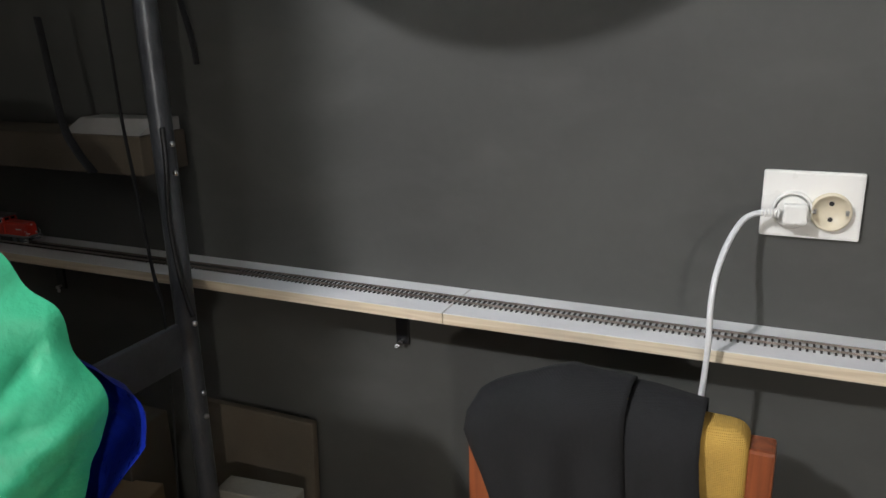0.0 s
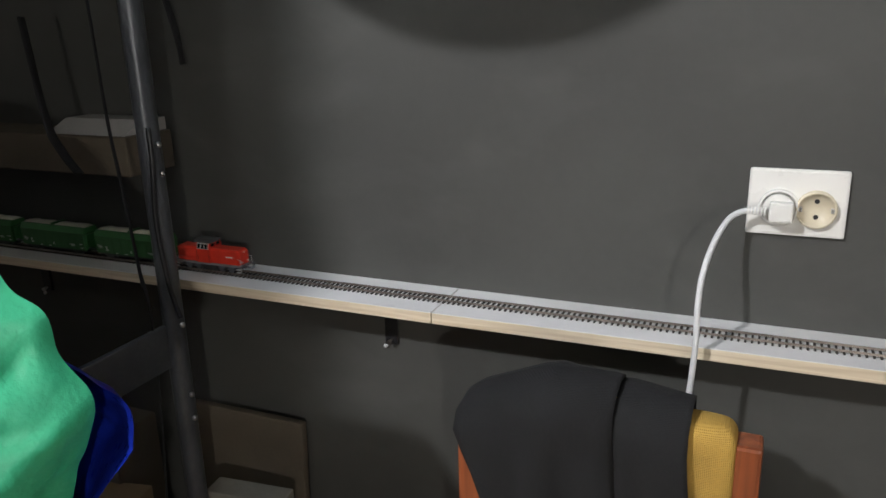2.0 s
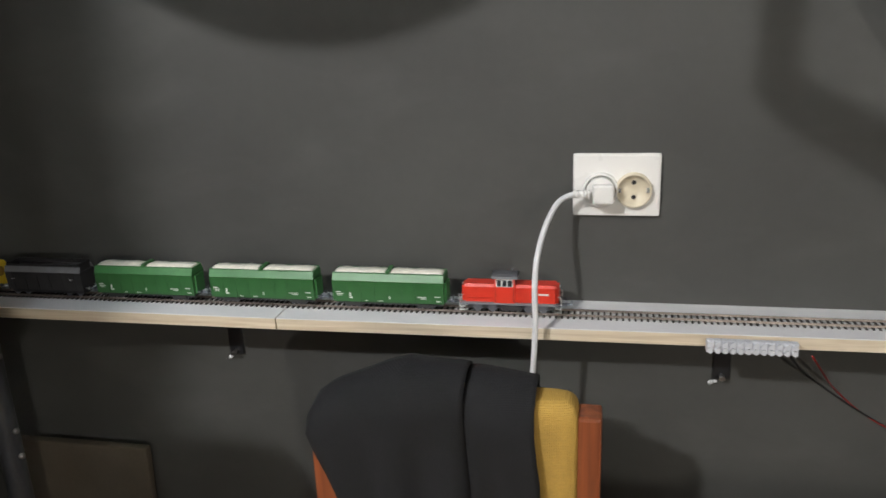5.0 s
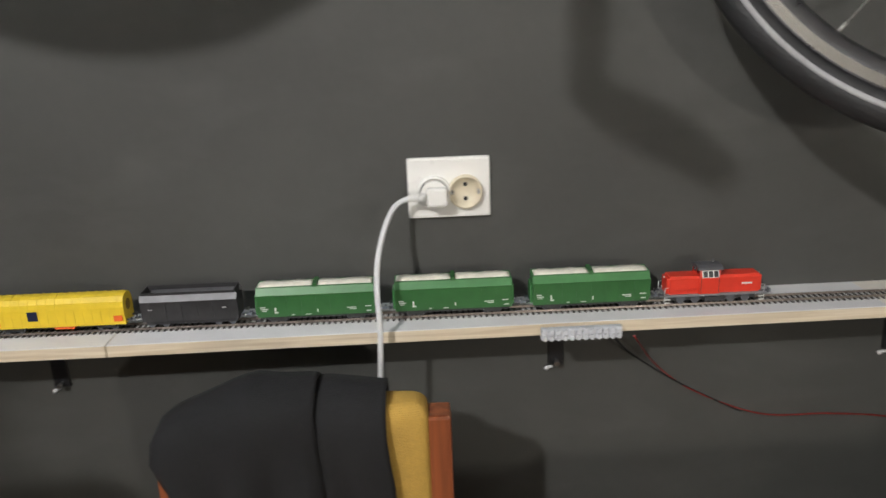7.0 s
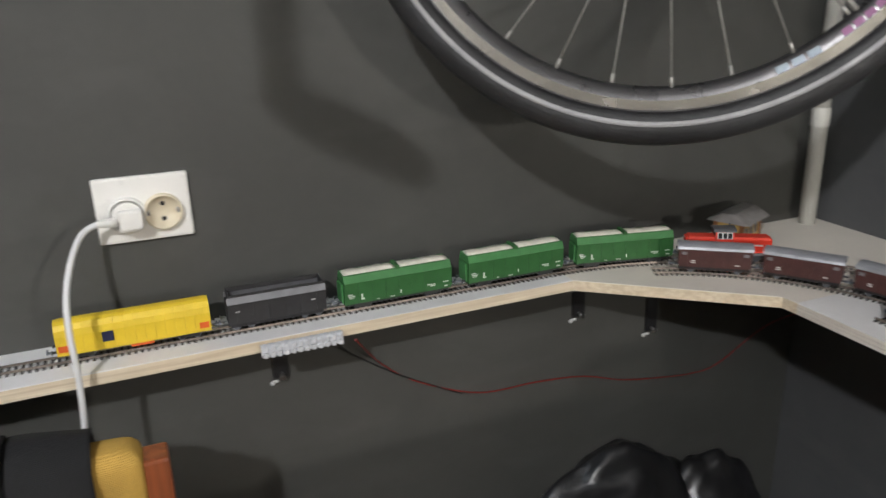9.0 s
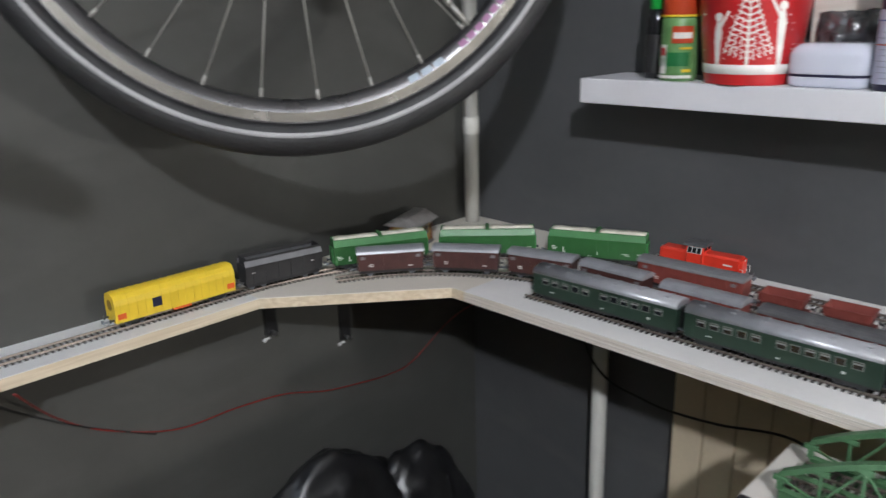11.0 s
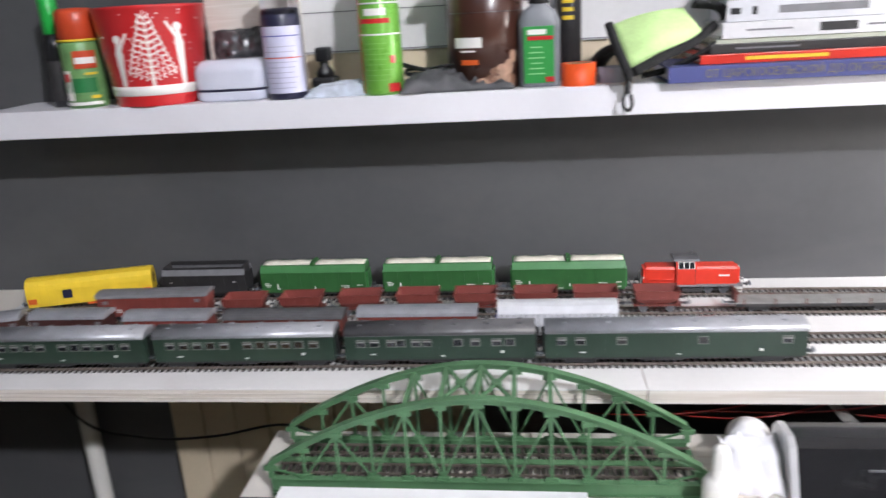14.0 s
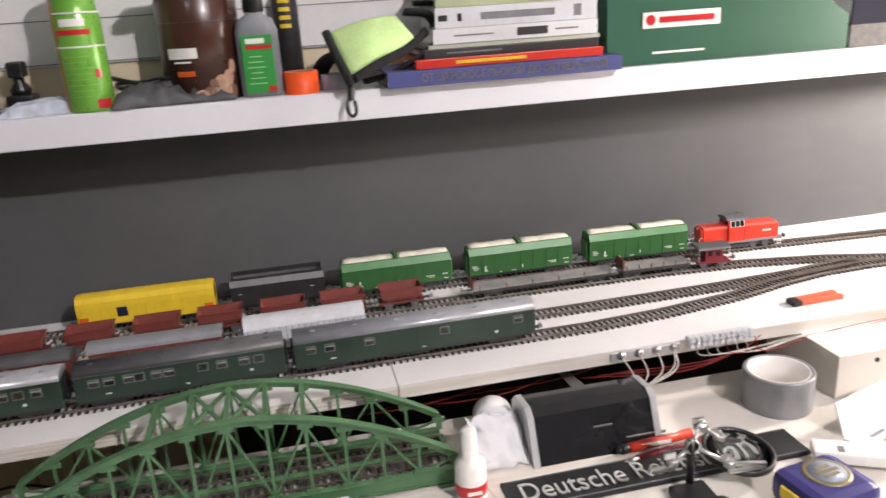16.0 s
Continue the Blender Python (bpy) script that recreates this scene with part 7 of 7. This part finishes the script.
# paper on a black folder in front of the bridge
bm = B()
box(bm, (-0.438, -0.944, DZ + 0.0075), (0.310, 0.362, 0.014), 0.004)
tagged(part("black_folder", bm, BLACK), "flat black folder lying on the desk", "folder")
t = thing("paper_pad", "thin pad of white paper on the folder", "paper")
for k in range(4):
    quick("sheet", PAPER, t, lambda bm, k=k: box(bm, (-0.449 + 0.0012 * (k % 2), -0.9545 + 0.0006 * k, DZ + 0.0160 + 0.0021 * k), (0.336, 0.294, 0.0020), 0.0003, pose(0, 0, 0, 0, 0, 0.25 * (k % 3 - 1))))

# ---- small things on the desk ----
t = thing("glue_bottle", "white plastic glue bottle with red and white label", "bottle", pose(-0.282, -1.218, DZ))
quick("body", PLASTIC_W, t, lambda bm: lathe(bm, [(0, 0), (0.0150, 0.0), (0.0155, 0.003), (0.0155, 0.036), (0.012, 0.042), (0.008, 0.044), (0.0075, 0.070), (0.006, 0.074), (0, 0.074)], 28))
quick("label", R_TIN, t, lambda bm: lathe(bm, [(0.0156, 0.006), (0.0159, 0.0065), (0.0159, 0.018), (0.0156, 0.0185)], 28), "red label band")
quick("print_bar", PLASTIC_W, t, lambda bm: box(bm, (-0.0160, 0, 0.0122), (0.0006, 0.014, 0.0035)), "plain white printed bar")
t = thing("paper_roll", "small roll of white paper with a loose crumpled end", "paper", pose(-0.188, -1.262, DZ))
quick("roll", PAPER, t, lambda bm: (cyl(bm, (-0.022, 0.0, 0.022), (0.012, -0.008, 0.022), 0.0215, 26), cyl(bm, (-0.0225, 0.0, 0.022), (-0.021, 0.0, 0.022), 0.008, 16)))
bm = B()
rows = []
for i in range(12):
    rows.append([bm.verts.new((-0.02 - 0.045 * j / 8 + 0.010 * noise.noise(Vector((i * 0.5, j * 0.5, 2))), 0.030 - 0.055 * i / 11, 0.040 - 0.038 * (j / 8) ** 1.6 + 0.010 * noise.noise(Vector((i * 0.6, j * 0.6, 7))) * (j < 8) + 0.001)) for j in range(9)])
for a, b in zip(rows, rows[1:]):
    for j in range(8):
        bm.faces.new((a[j], a[j + 1], b[j + 1], b[j])).smooth = True
o = part("loose_end", bm, PAPER, t)
sol = o.modifiers.new("thick", "SOLIDIFY")
sol.thickness = 0.0006
t = thing("portable_speaker", "glossy black oblong desk speaker with silver end caps", "speaker")
prof = [(-0.262, DZ + 0.0005), (-0.186, DZ + 0.0005), (-0.192, DZ + 0.042), (-0.202, DZ + 0.052), (-0.232, DZ + 0.054), (-0.242, DZ + 0.048)]
MY = Matrix(((0, 1, 0, 0), (1, 0, 0, 0), (0, 0, 1, 0), (0, 0, 0, 1)))
quick("body", BLACK_GLOSS, t, lambda bm: prism(bm, prof, -1.296, -1.424, False, MY))
def caps(bm):
    c = (-0.222, DZ + 0.029)
    p2 = [(c[0] + (a - c[0]) * 1.04, max(DZ + 0.0002, c[1] + (b - c[1]) * 1.05)) for a, b in prof]
    prism(bm, p2, -1.289, -1.2959, False, MY)
    prism(bm, p2, -1.4241, -1.431, False, MY)
many("end_cap", ALU, t, caps, "silver end cap")
quick("name_bar", GREY_BAND, t, lambda bm: box(bm, (-0.2505, -1.368, DZ + 0.030), (0.0008, 0.020, 0.0024), 0, pose(0, 0, 0, 0, -21, 0)), "small grey logo bar")
quick("slot", FLAT_GREY, t, lambda bm: box(bm, (-0.2555, -1.415, DZ + 0.0135), (0.0010, 0.044, 0.004), 0, pose(0, 0, 0, 0, -21, 0)), "pale printed strip")


def pen(a, b, r, material, label, tip):
    t = thing("pen", label, "pen", group="pens by the speaker")
    a, b = Vector(a), Vector(b)
    d = b - a
    quick("barrel", material, t, lambda bm: cyl(bm, a + d * 0.16, b, r, 14))
    quick("tip", tip, t, lambda bm: (cyl(bm, a + d * 0.05, a + d * 0.16, r * 0.95, 12), cyl(bm, a, a + d * 0.05, r * 0.35, 10, r * 0.8)))
    quick("clip", STEEL, t, lambda bm: cyl(bm, a + d * 0.55 + Vector((0, 0, r)), a + d * 0.85 + Vector((0, 0, r)), r * 0.22, 6))
    return t


p_ = pen((-0.270, -1.375, DZ + 0.010), (-0.262, -1.462, DZ + 0.010), 0.0052, mat("red_marker", (0.62, 0.05, 0.02), 0.35), "red and black marker pen", BLACK)
quick("print_bar", PLASTIC_W, p_, lambda bm: box(bm, (-0.2712, -1.418, DZ + 0.0112), (0.0008, 0.034, 0.004)), "plain pale printed bar")
pen((-0.283, -1.378, DZ + 0.0042), (-0.268, -1.475, DZ + 0.0042), 0.0038, mat("dark_red_pen", (0.20, 0.012, 0.02), 0.3), "dark red ballpoint pen", STEEL)
t = thing("name_plate", "black railway name plate with raised pale letters", "sign", pose(-0.300, -1.405, DZ, 0, 0, 0.5))
quick("plate", BLACK, t, lambda bm: box(bm, (0, 0, 0.0025), (0.046, 0.315, 0.0048), 0.0018))
quick("border", GREY_BAND, t, lambda bm: [box(bm, c, s, 0) for c, s in (((0.0205, 0, 0.0052), (0.0012, 0.305, 0.0006)), ((-0.0205, 0, 0.0052), (0.0012, 0.305, 0.0006)))], "thin raised border")
words("plate_letters", "Deutsche Reichsbahn", 0.038, mat("dull_raised_letter", (0.45, 0.45, 0.44), 0.5, var=0.15, scale=60), t, Matrix.Translation((-0.001, 0.0215, 0.0052)) @ pose(0, 0, 0, 0, 0, -90), 0.0008, "raised pale grey letters", 0.745)
# soldering stand with magnifier
t = thing("soldering_stand", "soldering stand with steel clips and a black-rimmed magnifier", "stand", pose(-0.338, -1.418, DZ + 0.0005))
quick("base", BLACK, t, lambda bm: box(bm, (-0.024, 0.004, 0.005), (0.05, 0.036, 0.010), 0.003), "black cast base")
quick("column", BLACK, t, lambda bm: cyl(bm, (0, 0, 0.009), (0, 0, 0.056), 0.0036, 12))
for i, (a, b) in enumerate((((0, 0, 0.050), (0.012, -0.016, 0.060)), ((0, 0, 0.048), (-0.006, 0.022, 0.040)), ((0.002, -0.004, 0.046), (-0.010, -0.034, 0.030)), ((0.012, -0.016, 0.060), (0.018, -0.040, 0.040)))):
    quick("arm", STEEL, t, lambda bm, a=a, b=b: (cyl(bm, a, b, 0.0022, 10), cyl(bm, Vector(b) - Vector((0, 0, 0.003)), Vector(b) + Vector((0, 0, 0.003)), 0.0055, 12), cyl(bm, Vector(a) - Vector((0.003, 0, 0)), Vector(a) + Vector((0.003, 0, 0)), 0.0065, 12)))
    quick("wing_screw", STEEL, t, lambda bm, b=b: (box(bm, Vector(b) + Vector((0, 0.003, 0.007)), (0.002, 0.012, 0.007), 0.001), cyl(bm, Vector(b), Vector(b) + Vector((0, 0, 0.008)), 0.0016, 8)))
many("clip_jaw", STEEL, t, lambda bm: (box(bm, (-0.012, -0.052, 0.027), (0.005, 0.036, 0.004), 0.0012, pose(0, 0, 0, 4, 0, -10)), box(bm, (-0.012, -0.052, 0.021), (0.005, 0.036, 0.003), 0.001, pose(0, 0, 0, -5, 0, -10)), box(bm, (-0.008, 0.034, 0.036), (0.005, 0.030, 0.005), 0.0012, pose(0, 0, 0, 12, 0, 14))))
mg = pose(0.018, -0.062, 0.020, 4, -7, 0) @ Matrix.Scale(0.84, 4)
mr = quick("magnifier_rim", BLACK, t, lambda bm: lathe(bm, [(0.038, -0.004), (0.042, -0.003), (0.042, 0.003), (0.038, 0.004), (0.0365, 0.0), (0.038, -0.004)], 40, mg), "black magnifier rim")
quick("lens", LENS_GLASS, mr, lambda bm: lathe(bm, [(0, -0.0030), (0.02, -0.0020), (0.0367, 0), (0.02, 0.0020), (0, 0.0030)], 36, mg), "clear glass lens")
# duct tape
t = thing("duct_tape_roll", "roll of silver-grey duct tape", "tape", pose(-0.222, -1.592, DZ))
quick("roll", mat("duct_tape_silver", (0.27, 0.275, 0.285), 0.40, 0.35, var=0.1, scale=30), t, lambda bm: lathe(bm, [(0.0375, 0.0), (0.0380, 0.001), (0.0380, 0.042), (0.0375, 0.043), (0.0335, 0.043), (0.0335, 0.0), (0.0375, 0.0)], 64))
quick("core", mat("pale_card_core", (0.80, 0.77, 0.74), 0.8, var=0.06), t, lambda bm: lathe(bm, [(0.0334, 0.0002), (0.0334, 0.0427), (0.0315, 0.0427), (0.0315, 0.0002), (0.0334, 0.0002)], 56), "pale card core")
# tape measure
t = thing("tape_measure", "blue tape measure with gold round badge", "tape measure", pose(-0.394, -1.520, DZ, 0, 0, 8))
quick("case", mat("dark_blue_plastic", (0.030, 0.024, 0.16), 0.35, var=0.1, bump=0.15, fine=500), t, lambda bm: box(bm, (0, 0, 0.0165), (0.062, 0.070, 0.032), 0.010))
quick("badge", GOLD, t, lambda bm: lathe(bm, [(0.0215, 0.0318), (0.0215, 0.0332), (0.019, 0.0336), (0, 0.0338)], 32, pose(0.004, -0.004, 0)), "gold badge ring")
quick("badge_face", mat("badge_face", (0.30, 0.34, 0.42), 0.4), t, lambda bm: lathe(bm, [(0.0165, 0.0337), (0.0165, 0.0343), (0, 0.0344)], 32, pose(0.004, -0.004, 0)), "pale blue badge face")
many("badge_bar", GOLD, t, lambda bm: [box(bm, (0.004 + dx, -0.004, 0.0346), (0.004, w_, 0.0005)) for dx, w_ in ((0.006, 0.016), (0, 0.024), (-0.006, 0.016))], "gold unreadable badge print bars")
quick("grip", YELLOW, t, lambda bm: (box(bm, (-0.024, 0.030, 0.0065), (0.013, 0.013, 0.012), 0.003), box(bm, (0.004, 0.0355, 0.018), (0.024, 0.003, 0.012), 0.0012)), "yellow grip")
# white box, leaflet, orange rods
t = thing("white_carton", "closed cream-white cardboard box at the back of the desk", "carton", pose(-0.172, -1.757, DZ))
CREAM_CARD = mat("cream_card", (0.74, 0.70, 0.63), 0.7, var=0.05)
quick("body", CREAM_CARD, t, lambda bm: box(bm, (0, 0, 0.0255), (0.128, 0.200, 0.051), 0.0012))
quick("lid", CREAM_CARD, t, lambda bm: box(bm, (0, 0, 0.0530), (0.131, 0.203, 0.0035), 0.0012), "thin lid with a slight overhang")
quick("hole", BLACK, t, lambda bm: cyl(bm, (-0.0648, 0.050, 0.042), (-0.0636, 0.050, 0.042), 0.003, 12), "small punched hole")
t = thing("folded_leaflet", "folded white printed leaflet on the desk", "leaflet", pose(-0.312, -1.655, DZ, 0, 0, 18))
quick("page", PAPER, t, lambda bm: (box(bm, (-0.02, 0.0, 0.003), (0.070, 0.09, 0.004), 0.0008), box(bm, (0.026, -0.004, 0.0185), (0.0012, 0.085, 0.036), 0, pose(0, 0, 0, 0, 22, 0))))
quick("print_bar", GREY_BAND, t, lambda bm: [box(bm, (-0.035 + 0.012 * k, 0.01 * (k % 2), 0.0053), (0.004, 0.06 - 0.012 * k, 0.0004)) for k in range(4)], "unreadable print bars")
t = thing("white_adapter", "small white plastic adapter lying on the leaflet", "adapter", pose(-0.345, -1.590, DZ + 0.0052, 0, 0, -28))
quick("body", PLASTIC_W, t, lambda bm: box(bm, (0, 0, 0.006), (0.026, 0.075, 0.012), 0.003))
quick("print_bar", GREY_BAND, t, lambda bm: box(bm, (-0.004, 0.012, 0.0122), (0.010, 0.006, 0.0006)), "small grey print bar")
ROD_M = mat("faded_orange_plastic", (0.60, 0.13, 0.06), 0.4, var=0.08)
for k, dx in enumerate((0.0, 0.011)):
    t = thing("orange_rod", "flat orange plastic rod with black end", "rod", pose(-0.128 + dx, -1.715, ZB, 0, 0, 2 + 3 * k), "orange rods")
    quick("rod", ROD_M, t, lambda bm: box(bm, (0, 0, 0.0031), (0.0080, 0.060, 0.006), 0.0012))
    quick("end", BLACK, t, lambda bm: box(bm, (0, 0.036, 0.0033), (0.0085, 0.012, 0.0064), 0.0012), "black end")
for k, (x, y) in enumerate(((-0.36, -1.44), (-0.35, -1.41))):
    bm = B()
    lathe(bm, [(0, 0.0002), (0.006, 0.0002), (0.006, 0.0014), (0, 0.0014)], 20, pose(x, y, DZ))
    tagged(part("coin", bm, mat("coin_metal", (0.35, 0.28, 0.16), 0.35, 0.9)), "small coin lying on the desk", "coin", group="coins on the desk")
bm = B()
box(bm, (-0.245, -1.30, DZ + 0.0008), (0.16, 0.14, 0.0014), 0.0004, pose(0, 0, 0, 0, 0, 12))
tagged(part("wooden_offcut", bm, PINE_Y), "thin pale wooden offcut under the plate", "board")

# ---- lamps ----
# Unseen fitting, added above the assumed cool lamp.
cf = thing("assumed_cool_fitting", "assumed square fitting of the unseen cool ceiling light", "lamp")
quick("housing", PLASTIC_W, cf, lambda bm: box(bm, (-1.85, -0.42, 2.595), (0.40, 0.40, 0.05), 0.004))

cl = thing("ceiling_lamp", "bare warm bulb hanging from the ceiling", "lamp")
quick("bulb", glow("warm_bulb", (1.0, 0.93, 0.82), 6.0), cl, lambda bm: lathe(bm, [(0, -0.05), (0.028, -0.04), (0.040, -0.01), (0.034, 0.02), (0.016, 0.045), (0.016, 0.06), (0, 0.06)], 24, pose(LAMP[0], LAMP[1], LAMP[2] + 0.16)))
quick("flex", WIRE_K, cl, lambda bm: cyl(bm, (LAMP[0], LAMP[1], LAMP[2] + 0.22), (LAMP[0], LAMP[1], TOP), 0.004, 8))
dl = thing("desk_lamp", "desk lamp with a black shade clamped beyond the desk", "lamp")
quick("shade", BLACK, dl, lambda bm: lathe(bm, [(0.085, 0.0), (0.05, 0.08), (0.02, 0.11), (0.018, 0.11), (0.047, 0.078), (0.082, 0.0)], 32, pose(DESK_LAMP[0], DESK_LAMP[1], DESK_LAMP[2] + 0.01)))
quick("arm", DARK_STEEL, dl, lambda bm: (tube(bm, [(DESK_LAMP[0], DESK_LAMP[1], DESK_LAMP[2] + 0.115), (DESK_LAMP[0], -2.5, 1.50), (-0.3, -2.72, 1.2), (-0.3, -2.72, 0.86)], 0.008, 10), cyl(bm, (-0.3, -2.72, DZ), (-0.3, -2.72, DZ + 0.03), 0.06, 24)))


# ---- what moves ----
def motions():
    times = [k * 0.4 for k in range(41)]
    for ob, off, base in TRAIN:
        walk(ob, [(t, P1.put(3.88 + lead(t) - off, base)) for t in times])


motions()
